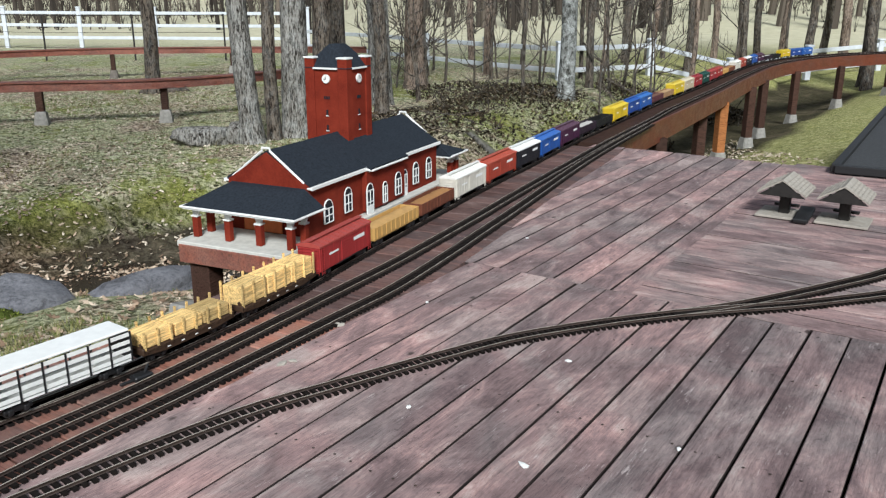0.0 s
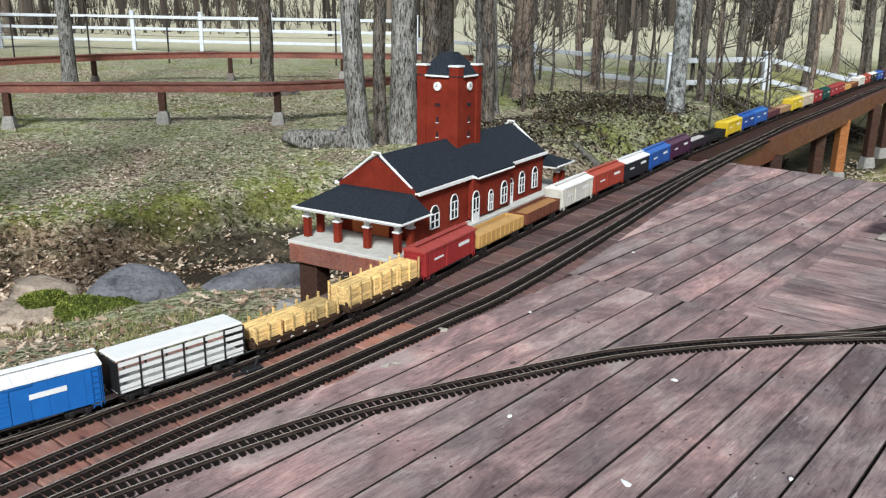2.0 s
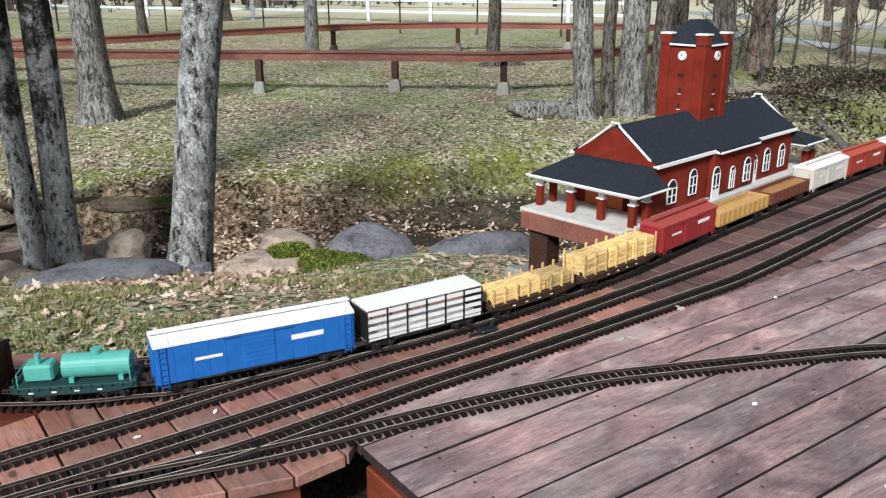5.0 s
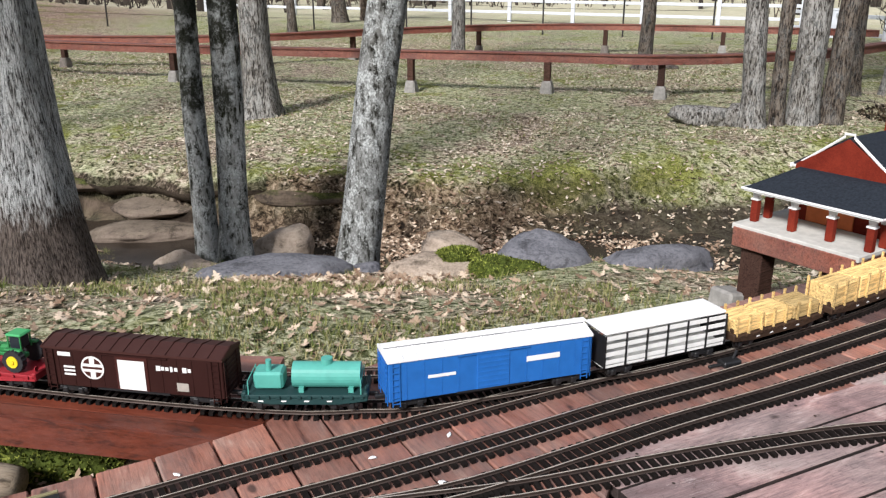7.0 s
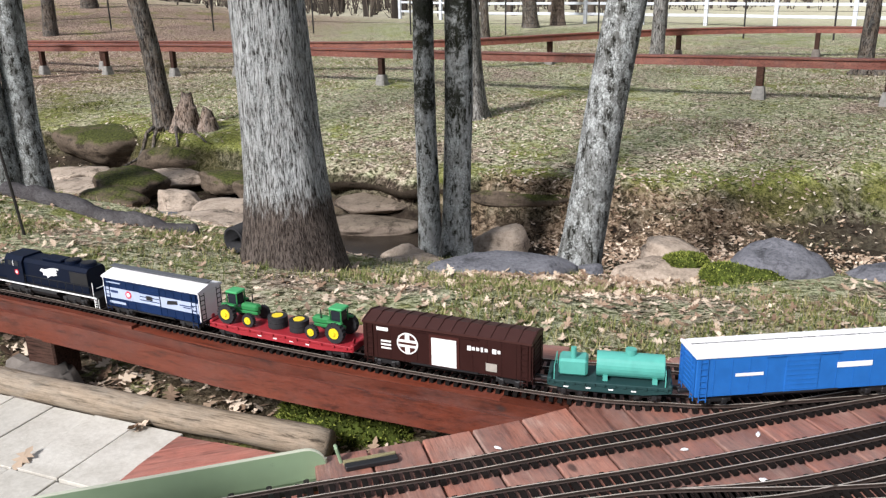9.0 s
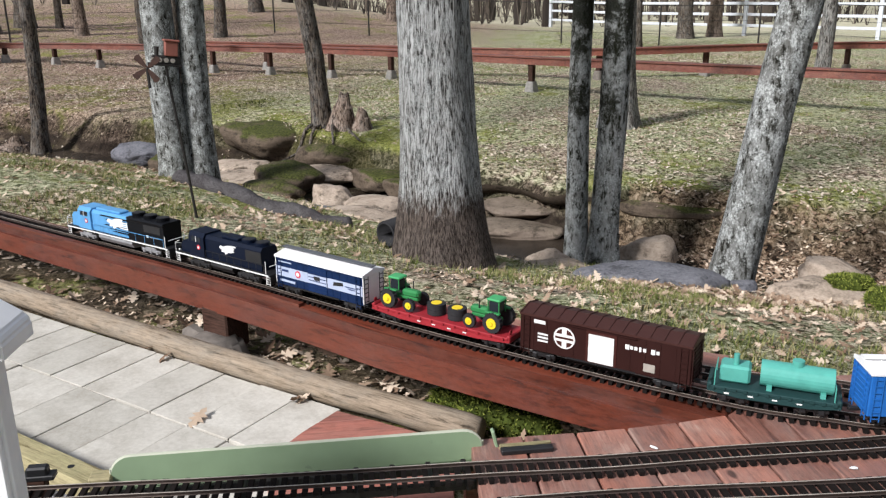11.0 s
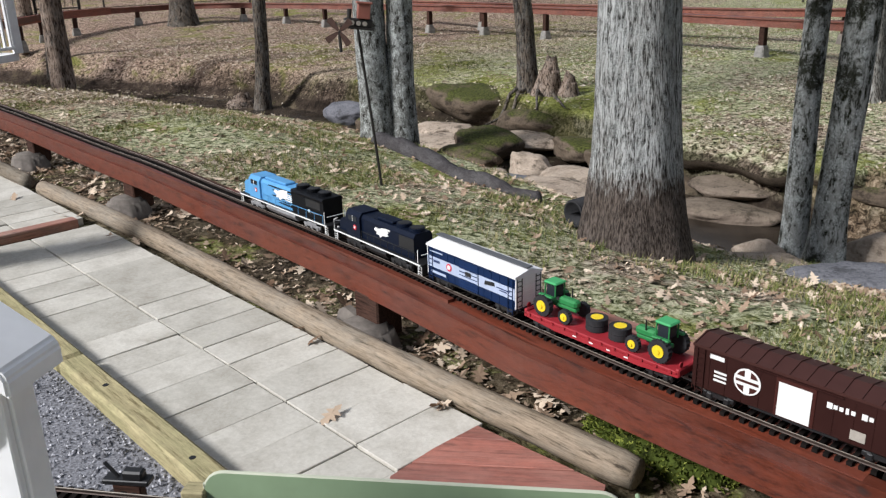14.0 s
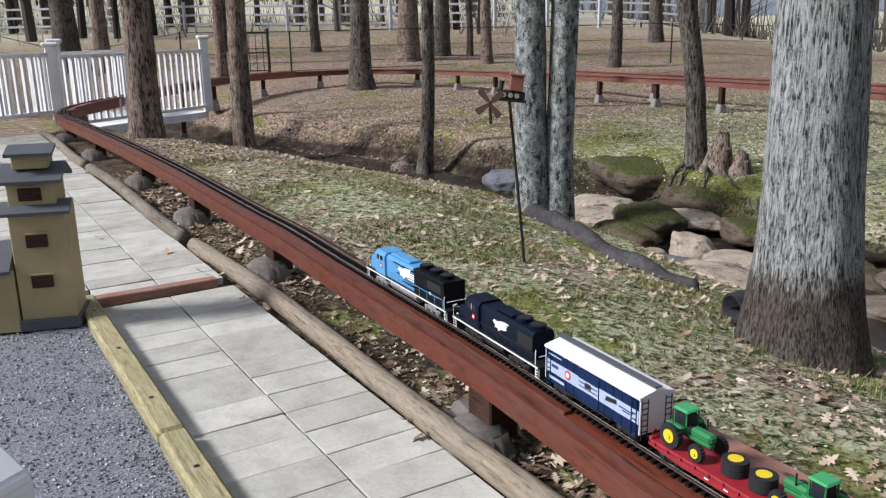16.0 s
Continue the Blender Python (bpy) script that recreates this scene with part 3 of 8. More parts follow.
def curve_points(ctrl, step=0.05):
    """A smooth line through the control points, sampled at even steps."""
    c = [Vector((p[0], p[1], 0)) for p in ctrl]
    c = [2 * c[0] - c[1]] + c + [2 * c[-1] - c[-2]]
    dense = []
    for i in range(1, len(c) - 2):
        p0, p1, p2, p3 = c[i - 1:i + 3]
        k = max(4, int((p2 - p1).length / 0.02))
        for j in range(k):
            t = j / k
            dense.append(0.5 * ((2 * p1) + (p2 - p0) * t + (2 * p0 - 5 * p1 + 4 * p2 - p3) * t * t + (3 * p1 - p0 - 3 * p2 + p3) * t ** 3))
    dense.append(c[-2])
    out, run, want = [dense[0]], 0.0, step
    for a, b in zip(dense, dense[1:]):
        seg = (b - a).length
        while run + seg >= want:
            out.append(a.lerp(b, (want - run) / seg))
            want += step
        run += seg
    return out


def heading(pts, i):
    d = pts[min(i + 1, len(pts) - 1)] - pts[max(i - 1, 0)]
    return d.normalized()


def along(pts, s, step):
    f = max(0.0, min(len(pts) - 1.001, s / step))
    i = int(f)
    return pts[i].lerp(pts[i + 1], f - i)


# ---------------------------------------------------------------- ground
CREEK = [(-30, -14), (-19, -6.2), (-16, -3.9), (-14, -1.6), (-12, 0.3), (-10, 1.9), (-8, 2.75), (-6.4, 3.25), (-5.4, 3.6), (-4.75, 3.95), (-4.15, 4.4), (-3.5, 4.9), (-2.8, 5.5), (-1.9, 6.5), (-0.6, 8.3), (0.6, 10.5), (2.0, 14.0), (4.5, 20.0)]


def creek_distance(x, y):
    best, side = 1e9, 1.0
    for (ax, ay), (bx, by) in zip(CREEK, CREEK[1:]):
        dx, dy = bx - ax, by - ay
        t = max(0.0, min(1.0, ((x - ax) * dx + (y - ay) * dy) / (dx * dx + dy * dy)))
        px, py = ax + t * dx - x, ay + t * dy - y
        d = px * px + py * py
        if d < best:
            best, side = d, 1.0 if dx * (y - ay) - dy * (x - ax) > 0 else -1.0
    return math.sqrt(best), side


def smooth(a, b, v):
    t = max(0.0, min(1.0, (v - a) / (b - a)))
    return t * t * (3 - 2 * t)


def ground_z(x, y):
    d, side = creek_distance(x, y)
    n = noise.noise((x * 0.7, y * 0.7, 3.1)) * 0.05 + noise.noise((x * 2.7, y * 2.7, 8.3)) * 0.018
    if side < 0:
        z = -0.3 - 0.45 * (1 - smooth(0.9, 3.2, d)) - 0.35 * smooth(4, 14, y) - 0.1 * smooth(14, 22, y)
    else:
        z = -0.6 - 0.1 * smooth(6, 20, d) - 0.06 * (1 - smooth(0.8, 2.5, d))
    bed = -1.13 + 0.03 * noise.noise((x * 3, y * 3, 1.0))
    w = 0.9 + 0.6 * smooth(11.5, 14.0, -x) + 0.14 * noise.noise((x * 0.9, y * 0.9, 5.0))
    if side > 0:
        w += 0.5 * math.exp(-((x + 10.7) ** 2 + (y - 2.4) ** 2) / 0.9)
    k = 1 - smooth(w * (0.74 if side > 0 else 0.6), w * (1.06 + 0.3 * smooth(-5.2, -4.2, x) + 0.75 * smooth(-4.2, -3.0, x) if side > 0 else 1.3), d)
    z = z * (1 - k) + bed * k
    # flat trodden strip along the walkway and the standing place
    s = -(x + 2.0) * 0.866 - (y - 0.8) * 0.5
    q = (x + 2.0) * 0.5 - (y - 0.8) * 0.866
    flat = smooth(-0.9, -0.15, q)
    z = z * (1 - flat) + (-0.305) * flat
    if x < -20 and y < 26:
        z += 0.07 * (min(150, -x) - 20) * (1 - smooth(9, 26, y))
    if y > 40:
        z += 0.035 * (min(180, y) - 40)
    # ground raised beside the boulders so that their feet fit the camera's view
    z += 0.1 * math.exp(-((x + 2.1) ** 2 + (y - 4.1) ** 2) / 0.45)
    return z + n * (1 - 0.85 * flat)


def spaced(lo, hi, fine_lo, fine_hi, fine, grow=1.22):
    out = list(np.arange(fine_lo, fine_hi + 1e-6, fine))
    s, v = fine, fine_hi
    while v < hi:
        s *= grow
        v += s
        out.append(min(v, hi))
    s, v = fine, fine_lo
    while v > lo:
        s *= grow
        v -= s
        out.insert(0, max(v, lo))
    return [float(v) for v in out]


gx = spaced(-600, 500, -14.0, 4.0, 0.1)
gy = spaced(-400, 700, -5.0, 13.0, 0.1)
gv = [(x, y, ground_z(x, y)) for y in gy for x in gx]
nx = len(gx)
gf = [(j * nx + i, j * nx + i + 1, (j + 1) * nx + i + 1, (j + 1) * nx + i) for j in range(len(gy) - 1) for i in range(nx - 1)]
ground = from_data("ground", gv, gf, M["ground"], None, True)
moss_band = ground.data.attributes.new("moss_band", "FLOAT", "POINT")
mould_band = ground.data.attributes.new("mould_band", "FLOAT", "POINT")
soil_band = ground.data.attributes.new("soil_band", "FLOAT", "POINT")
for i, (x, y, z) in enumerate(gv):
    if not (-14 < x < 4 and -5 < y < 13):
        continue
    d, side = creek_distance(x, y)
    if side > 0:
        moss_band.data[i].value = smooth(0.85, 1.05, d) * (1 - smooth(1.7, 2.6, d)) * smooth(-13.5, -11.5, x) * (1 - 0.3 * smooth(-4.0, -3.0, x))
        mould_band.data[i].value = smooth(-6.2, -5.2, x) * (1 - smooth(-4.0, -3.2, x)) * smooth(0.3, 0.55, d) * (1 - smooth(0.95, 1.2, d))
    q = (x + 2.0) * 0.5 - (y - 0.8) * 0.866
    soil_band.data[i].value = smooth(-1.0, -0.6, q) * (1 - smooth(0.0, 0.1, q))
tagged(ground, "leaf-strewn winter lawn with mossy creek banks", "ground", "", "structure")

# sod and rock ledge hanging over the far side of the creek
# near-black stone for the underside: the undercut's shade is in its colour
M["ledge"] = rock_mat("shaded_bank_underside", (0.014, 0.011, 0.008), (0.075, 0.058, 0.042), 0.2, 0.45, 0.7)
line = [p for p in curve_points(CREEK[4:15], 0.07) if -7.7 < p.x < -4.9]
lv, lf = [], []
PROF = ((0.75, 0.02), (0.45, 0.045), (0.18, 0.04), (0.02, 0.0), (-0.03, -0.07), (0.04, -0.15), (0.2, -0.19), (0.5, -0.22))
for i, p in enumerate(line):
    d = heading(line, i)
    away = Vector((-d.y, d.x, 0))
    reach = 0.74 + 0.13 * noise.noise((p.x * 0.9, p.y * 0.9, 5.0)) + 0.16 * noise.noise((p.x * 2.3, p.y * 2.3, 12.0)) + 0.05 * noise.noise((p.x * 8, p.y * 8, 2.0))
    fade = smooth(-7.7, -7.2, p.x) * (1 - smooth(-5.4, -4.9, p.x))
    reach += 0.3 * (1 - fade)
    q0 = p + away * (reach + 0.6)
    top = ground_z(q0.x, q0.y) - 0.075
    for k, (out, z) in enumerate(PROF):
        q = p + away * (reach + out)
        rough_z = 0.035 * noise.noise((q.x * 5, q.y * 5, k * 0.7)) + 0.02 * noise.noise((q.x * 14, q.y * 14, k * 1.3))
        lv.append((q.x, q.y, top + z + rough_z - (0.12 if k == 0 else 0.0)))
m = len(PROF)
for i in range(len(line) - 1):
    for k in range(m - 1):
        lf.append((i * m + k, (i + 1) * m + k, (i + 1) * m + k + 1, i * m + k + 1))
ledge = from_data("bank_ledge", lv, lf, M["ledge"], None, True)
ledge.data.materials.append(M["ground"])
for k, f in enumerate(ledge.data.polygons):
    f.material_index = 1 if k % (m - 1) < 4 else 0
tagged(ledge, "undercut bank over the creek with a near-black underside", "bank", "", "structure")

# shallow water in the creek bed
wl = []
for (ax, ay) in [(p.x, p.y) for p in curve_points(CREEK[3:15], 0.3)]:
    wl.append((ax, ay))
wv, wf = [], []
for i, (ax, ay) in enumerate(wl):
    bx, by = wl[min(i + 1, len(wl) - 1)]
    cx, cy = wl[max(i - 1, 0)]
    d = Vector((bx - cx, by - cy)).normalized()
    for sgn in (-0.95, 0.95):
        wv.append((ax - d.y * sgn, ay + d.x * sgn, -1.125))
for i in range(len(wl) - 1):
    wf.append((2 * i, 2 * i + 1, 2 * i + 3, 2 * i + 2))
M["water"] = plain_mat("brown_creek_water", (0.03, 0.023, 0.017), 0.25, 0, 0.4, 3, 0.15, 0.2)
tagged(from_data("water", wv, wf, M["water"]), "still brown water in the rocky creek", "water", "", "structure")


# ---------------------------------------------------------------- rail lines in plan
T1 = [(-2.62, 0.64), (-2.42, 0.75), (-2.17, 0.90), (-1.85, 1.10), (-1.46, 1.38), (-1.34, 1.52), (-1.20, 1.66), (-0.89, 2.13), (-0.77, 2.37), (-0.65, 2.68), (-0.52, 3.05), (-0.38, 3.40)]
T2 = [(-2.08, 0.85), (-1.62, 1.10), (-1.32, 1.29), (-1.19, 1.41), (-1.07, 1.54), (-0.79, 2.0), (-0.72, 2.14), (-0.60, 2.42), (-0.44, 2.88), (-0.30, 3.45), (-0.14, 4.08), (0.0, 4.62), (0.14, 5.12), (0.28, 5.58), (0.55, 6.55), (0.84, 7.45), (1.32, 8.95), (1.95, 10.75), (2.64, 12.8), (3.45, 14.95), (4.45, 16.6), (5.8, 18.0), (7.6, 19.2), (10.0, 20.3), (13.5, 21.2)]
T2_BEAM = [(-24.5, 1.2), (-22.9, -1.4), (-22.1, -3.0), (-20.4, -4.1), (-17.4, -4.6), (-14.6, -4.75), (-12.9, -4.82), (-11.6, -4.5), (-10.2, -3.66), (-8.69, -2.73), (-6.9, -1.68), (-5.3, -0.80), (-4.75, -0.49), (-4.1, -0.16), (-3.12, 0.35), (-2.55, 0.62)]
T2B = [(-2.9, -2.9), (-2.35, -1.65), (-1.76, -0.29), (-1.64, -0.02), (-1.52, 0.26), (-1.40, 0.55), (-1.29, 0.80), (-1.19, 1.06), (-1.09, 1.30), (-1.02, 1.48), (-0.93, 1.70), (-0.83, 1.93), (-0.70, 2.2), (-0.60, 2.42)]
T3 = [(-1.26, 0.52), (-1.15, 0.79), (-1.02, 1.07), (-0.94, 1.25), (-0.83, 1.52), (-0.71, 1.83), (-0.58, 2.12), (-0.45, 2.46), (-0.25, 3.02), (-0.11, 3.42), (0.04, 3.92), (0.14, 4.26), (0.25, 4.65), (0.37, 5.07), (0.52, 5.58), (0.73, 6.3), (0.98, 7.1), (1.24, 7.9), (1.5, 8.75), (2.13, 10.55), (2.82, 12.6), (3.62, 14.72), (4.6, 16.35), (5.9, 17.75), (7.7, 18.95), (10.1, 20.05), (13.5, 21.0)]
T4 = [(-0.92, 1.08), (-0.79, 1.29), (-0.69, 1.53), (-0.57, 1.84), (-0.42, 2.18), (-0.17, 2.79), (-0.04, 3.12), (0.10, 3.61), (0.18, 3.92), (0.28, 4.30), (0.39, 4.74), (0.53, 5.31), (0.70, 5.95), (0.92, 6.70), (1.2, 7.6)]
TC = [(-1.2, 0.62), (-1.02, 0.9), (-0.92, 1.08), (-0.69, 1.38), (-0.54, 1.62), (-0.38, 1.86), (-0.20, 2.1), (0.0, 2.30), (0.24, 2.53), (0.42, 2.69), (0.60, 2.81), (0.79, 2.92), (0.99, 3.02), (1.19, 3.13), (1.42, 3.29), (1.67, 3.48), (1.83, 3.61), (2.3, 4.05), (2.9, 4.8)]
TC2 = [(0.99, 3.02), (1.19, 3.10), (1.40, 3.18), (1.61, 3.28), (1.75, 3.35), (2.2, 3.6), (2.9, 3.95)]


def track(ctrl, label, z=0.0, tie_step=0.0232, parent_name="railway_track"):
    pts = curve_points(ctrl, tie_step)
    root = thing(parent_name, pose(pts[0].x, pts[0].y, z), label, "railway track", "model railway tracks")
    o = pts[0]
    tv, tf = [], []
    for i, p in enumerate(pts):
        d = heading(pts, i)
        n = Vector((-d.y, d.x, 0))
        c = p - o
        j = random.uniform(-0.002, 0.002)
        a, b, h = 0.0395 + j, 0.0057, 0.009
        k = len(tv)
        for zz in (0.0, h):
            for sa, sb in ((-1, -1), (1, -1), (1, 1), (-1, 1)):
                q = c + n * (sa * a) + d * (sb * b)
                tv.append((q.x, q.y, zz))
        tf += [(k + 4, k + 5, k + 6, k + 7), (k, k + 1, k + 5, k + 4), (k + 1, k + 2, k + 6, k + 5), (k + 2, k + 3, k + 7, k + 6), (k + 3, k, k + 4, k + 7)]
    tagged(from_data("sleeper_strip", tv, tf, M["tie"], root), "", "", "", "stuff")
    for sgn in (-1, 1):
        prof = [(-0.0026, 0.009), (0.0026, 0.009), (0.0008, 0.011), (0.0016, 0.0145), (0.0016, 0.0172), (-0.0016, 0.0172), (-0.0016, 0.0145), (-0.0008, 0.011)]
        rv, rf = [], []
        use = pts[::3] + pts[-1:] if len(pts) > 8 else pts
        for i, p in enumerate(use):
            d = heading(use, i)
            n = Vector((-d.y, d.x, 0))
            for (yy, zz) in prof:
                q = p - o + n * (sgn * 0.024 + yy)
                rv.append((q.x, q.y, zz))
        m = len(prof)
        for i in range(len(use) - 1):
            for k in range(m):
                rf.append((i * m + k, i * m + (k + 1) % m, (i + 1) * m + (k + 1) % m, (i + 1) * m + k))
        ob = from_data("rail", rv, rf, M["rail_side"], root)
        ob.data.materials.append(M["rail"])
        for k, p in enumerate(ob.data.polygons):
            p.material_index = 1 if k % m == 4 else 0
    return root


track(T1, "outer siding track of brown ties and worn rails")
track(T2_BEAM[5:] + T2, "main line track with brown ties carrying the train")
track(T2_BEAM[:6], "main line track curving behind the footbridge", 0.0, 0.06)
track(T2B, "curved branch track crossing the green girder bridge")
track(T3, "second line of brown ties on red boards")
track(T4, "third line of brown ties beside the deck planks")
track(TC, "curved yard track laid across the deck planks")
track(TC2, "diverging turnout track on the deck")

# ---------------------------------------------------------------- decks
U = Vector((0.399, 0.917, 0))
V = Vector((0.917, -0.399, 0))
O = Vector((0.10, 3.55, 0))


def uv(u, v, z=0.0):
    p = O + U * u + V * v
    return Vector((p.x, p.y, z))


def plank(parent, centre, angle, length, width, thick, mat, top=0.0, bev=0.0025):
    """One board; its local x runs along the grain."""
    own = box(0, 0, -thick / 2, length, width, thick, bev)
    ob = part("plank", own, mat, parent)
    tilt = random.uniform(-0.25, 0.25)
    ob.matrix_basis = pose(centre.x, centre.y, top + random.uniform(-0.002, 0.0015), tilt, 0, angle + random.uniform(-0.12, 0.12))
    return ob


ANG = math.degrees(math.atan2(U.y, U.x))
deck = tagged(thing("deck_floor"), "weathered red-stained deck boards with open gaps", "deck", "", "structure")
PITCH = 0.122
v = 0.10
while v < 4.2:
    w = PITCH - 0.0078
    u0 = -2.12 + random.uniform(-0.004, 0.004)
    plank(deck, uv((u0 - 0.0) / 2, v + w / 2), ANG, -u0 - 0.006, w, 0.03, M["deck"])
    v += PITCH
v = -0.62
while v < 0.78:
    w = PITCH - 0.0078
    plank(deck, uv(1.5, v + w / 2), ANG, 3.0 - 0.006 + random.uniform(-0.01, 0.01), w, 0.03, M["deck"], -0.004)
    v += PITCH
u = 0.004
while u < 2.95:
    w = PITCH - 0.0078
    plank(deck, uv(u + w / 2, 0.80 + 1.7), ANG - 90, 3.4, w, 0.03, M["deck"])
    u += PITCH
# rim boards and joists below
for a, b in (((-2.11, 0.25), (-2.11, 4.2)), ((-2.0, 0.1), (-2.0, 4.2)), ((3.0, -0.6), (3.0, 2.4)), ((-1.0, 0.2), (-1.0, 4.2)), ((0.5, -0.5), (0.5, 4.2)), ((1.8, -0.5), (1.8, 4.2))):
    p, q = uv(*a), uv(*b)
    j = box(0, 0, -0.105, (q - p).length, 0.036, 0.14, 0.003)
    ob = part("joist", j, M["beam"], deck)
    c = (p + q) / 2
    ob.matrix_basis = pose(c.x, c.y, 0, 0, 0, math.degrees(math.atan2(q.y - p.y, q.x - p.x)))
for a in ((-2.05, 0.3), (-2.05, 2.0), (-2.05, 3.8), (-0.2, 0.3), (-0.2, 2.0), (-0.2, 3.8), (2.9, -0.3), (2.9, 1.0), (2.9, 2.3), (1.4, 0.5), (1.4, 3.5)):
    p = uv(*a)
    g = ground_z(p.x, p.y)
    ob = part("post", box(0, 0, (g - 0.17) / 2, 0.09, 0.09, 0.17 - g - 0.17 + 0.02 if g > -0.2 else -g - 0.15, 0.004), M["beam_dark"], deck)
    ob.matrix_basis = pose(p.x, p.y, 0, 0, 0, ANG)

# screw heads over the joists
sv, sf = [], []
rnd = random.Random(61)
for v_line in range(34):
    vv = 0.10 + PITCH * v_line
    for uu in (-2.0, -1.5, -1.0, -0.45, -0.06):
        for e in (0.028, 0.088):
            c = uv(uu + rnd.uniform(-0.008, 0.008), vv + e + rnd.uniform(-0.004, 0.004), 0.0022)
            base = len(sv)
            for q in range(6):
                sv.append((c.x + 0.0042 * math.cos(q * 1.047), c.y + 0.0042 * math.sin(q * 1.047), c.z))
            sf.append(tuple(range(base, base + 6)))
tagged(from_data("screw_heads", sv, sf, M["rail_side"], deck), "", "", "", "stuff")

# cross boards that carry the parallel tracks
BED = [(-1.405, 0.54), (-1.29, 0.80), (-1.19, 1.06), (-1.09, 1.30), (-1.0, 1.52), (-0.92, 1.74), (-0.80, 2.0), (-0.62, 2.40), (-0.46, 2.88), (-0.30, 3.45), (-0.14, 4.08), (0.0, 4.62), (0.14, 5.12), (0.28, 5.58), (0.55, 6.50)]
LEFT = [(0.5, 0.15), (1.0, 0.17), (1.18, 0.20), (1.3, 0.33), (1.5, 0.37), (1.7, 0.36), (2.0, 0.30), (2.3, 0.25), (2.8, 0.24), (3.1, 0.23), (3.4, 0.17), (5.0, 0.2), (6.6, 0.22)]
RIGHT = [(0.5, 0.24), (0.9, 0.27), (1.2, 0.34), (1.35, 0.39), (1.5, 0.44), (1.62, 0.44), (1.75, 0.34), (2.2, 0.36), (3.0, 0.42), (4.0, 0.44), (5.0, 0.43), (6.0, 0.42), (6.6, 0.4)]
track_bed = tagged(thing("track_bed_floor"), "red-stained cross boards under the parallel tracks", "deck", "", "structure")
bed_pts = curve_points(BED, 0.13)
for i in range(len(bed_pts) - 1):
    p, q = bed_pts[i], bed_pts[i + 1]
    d0, d1 = heading(bed_pts, i), heading(bed_pts, i + 1)
    vs = []
    for c, d, e in ((p, d0, 0.003), (q, d1, -0.003)):
        n = Vector((-d.y, d.x, 0))
        left = float(np.interp(c.y, [a for a, _ in LEFT], [b for _, b in LEFT]))
        right = float(np.interp(c.y, [a for a, _ in RIGHT], [b for _, b in RIGHT]))
        vs += [c + d * e + n * left, c + d * e - n * right]
    a, b, c2, d2 = vs[1], vs[0], vs[2], vs[3]
    mid_p = (a + b + c2 + d2) / 4
    ang = math.atan2((b - a).y, (b - a).x)
    inv = Matrix.Rotation(-ang, 4, "Z")
    own = bmesh.new()
    top = [own.verts.new(inv @ (w - mid_p)) for w in (a, b, c2, d2)]
    f = own.faces.new(top)
    r = bmesh.ops.extrude_face_region(own, geom=[f])
    bmesh.ops.translate(own, vec=(0, 0, -0.032), verts=[g for g in r["geom"] if isinstance(g, bmesh.types.BMVert)])
    bmesh.ops.recalc_face_normals(own, faces=own.faces[:])
    bmesh.ops.bevel(own, geom=own.edges[:], offset=0.003, segments=1, affect="EDGES")
    ob = part("plank", own, M["bed"] if i < 19 else M["bed_dark"], track_bed)
    ob.matrix_basis = pose(mid_p.x, mid_p.y, random.uniform(-0.002, 0.0), 0, 0, math.degrees(ang))


def girder(name, path, half_a, half_b, top, depth, mat, parent=None, step=0.35):
    """A timber beam that follows a path: half_a to the left of it, half_b to the right."""
    pts = curve_points(path, step)
    vs, fs = [], []
    o = pts[0]
    turn = math.atan2((pts[-1] - o).y, (pts[-1] - o).x)
    back = Matrix.Rotation(-turn, 4, "Z")
    for i, p in enumerate(pts):
        d = heading(pts, i)
        n = Vector((-d.y, d.x, 0))
        for off, zz in ((half_a, top), (-half_b, top), (-half_b, top - depth), (half_a, top - depth)):
            q = back @ (p + n * off - o)
            vs.append((q.x, q.y, zz))
    for i in range(len(pts) - 1):
        for k in range(4):
            fs.append((i * 4 + k, i * 4 + (k + 1) % 4, (i + 1) * 4 + (k + 1) % 4, (i + 1) * 4 + k))
    k = 4 * (len(pts) - 1)
    fs += [(3, 2, 1, 0), (k, k + 1, k + 2, k + 3)]
    ob = from_data(name, vs, fs, mat, parent)
    ob.matrix_basis = Matrix.Translation(o) @ Matrix.Rotation(turn, 4, "Z")
    return ob


def pier(x, y, top, ang, parent, mat="beam_dark", foot="concrete", w=0.09, splay=False):
    g = ground_z(x, y)
    post = part("post", box(0, 0, (top + g + 0.1) / 2, w, w, top - g - 0.1 + 0.02, 0.004), M[mat], parent)
    post.matrix_basis = pose(x, y, 0, 0, 0, ang)
    own = bmesh.new()
    bmesh.ops.create_cone(own, cap_ends=True, segments=4, radius1=0.14, radius2=0.09, depth=0.24)
    bmesh.ops.bevel(own, geom=own.edges[:], offset=0.012, segments=2, affect="EDGES")
    ob = part("footing", own, M[foot], parent)
    ob.matrix_basis = pose(x, y, g + 0.05, 0, 0, ang + 45)
    return post


# main line viaduct beside the walkway
viaduct = thing("railway_viaduct", None, "red-brown timber beam viaduct on short concrete piers", "railway viaduct")
near_path = T2_BEAM[3:] + [(-2.2, 0.775), (-1.62, 1.10), (-1.28, 1.29)]
girder("beam", near_path, -0.035, 0.072, -0.002, 0.11, M["beam"], viaduct)
girder("side_board", near_path, -0.0715, 0.084, -0.034, 0.082, M["beam"], viaduct)
girder("beam", near_path, 0.075, -0.03, -0.002, 0.108, M["beam"], viaduct)
girder("deck_board", T2_BEAM[3:-2], 0.072, 0.068, 0.0, 0.02, M["beam_dark"], viaduct)
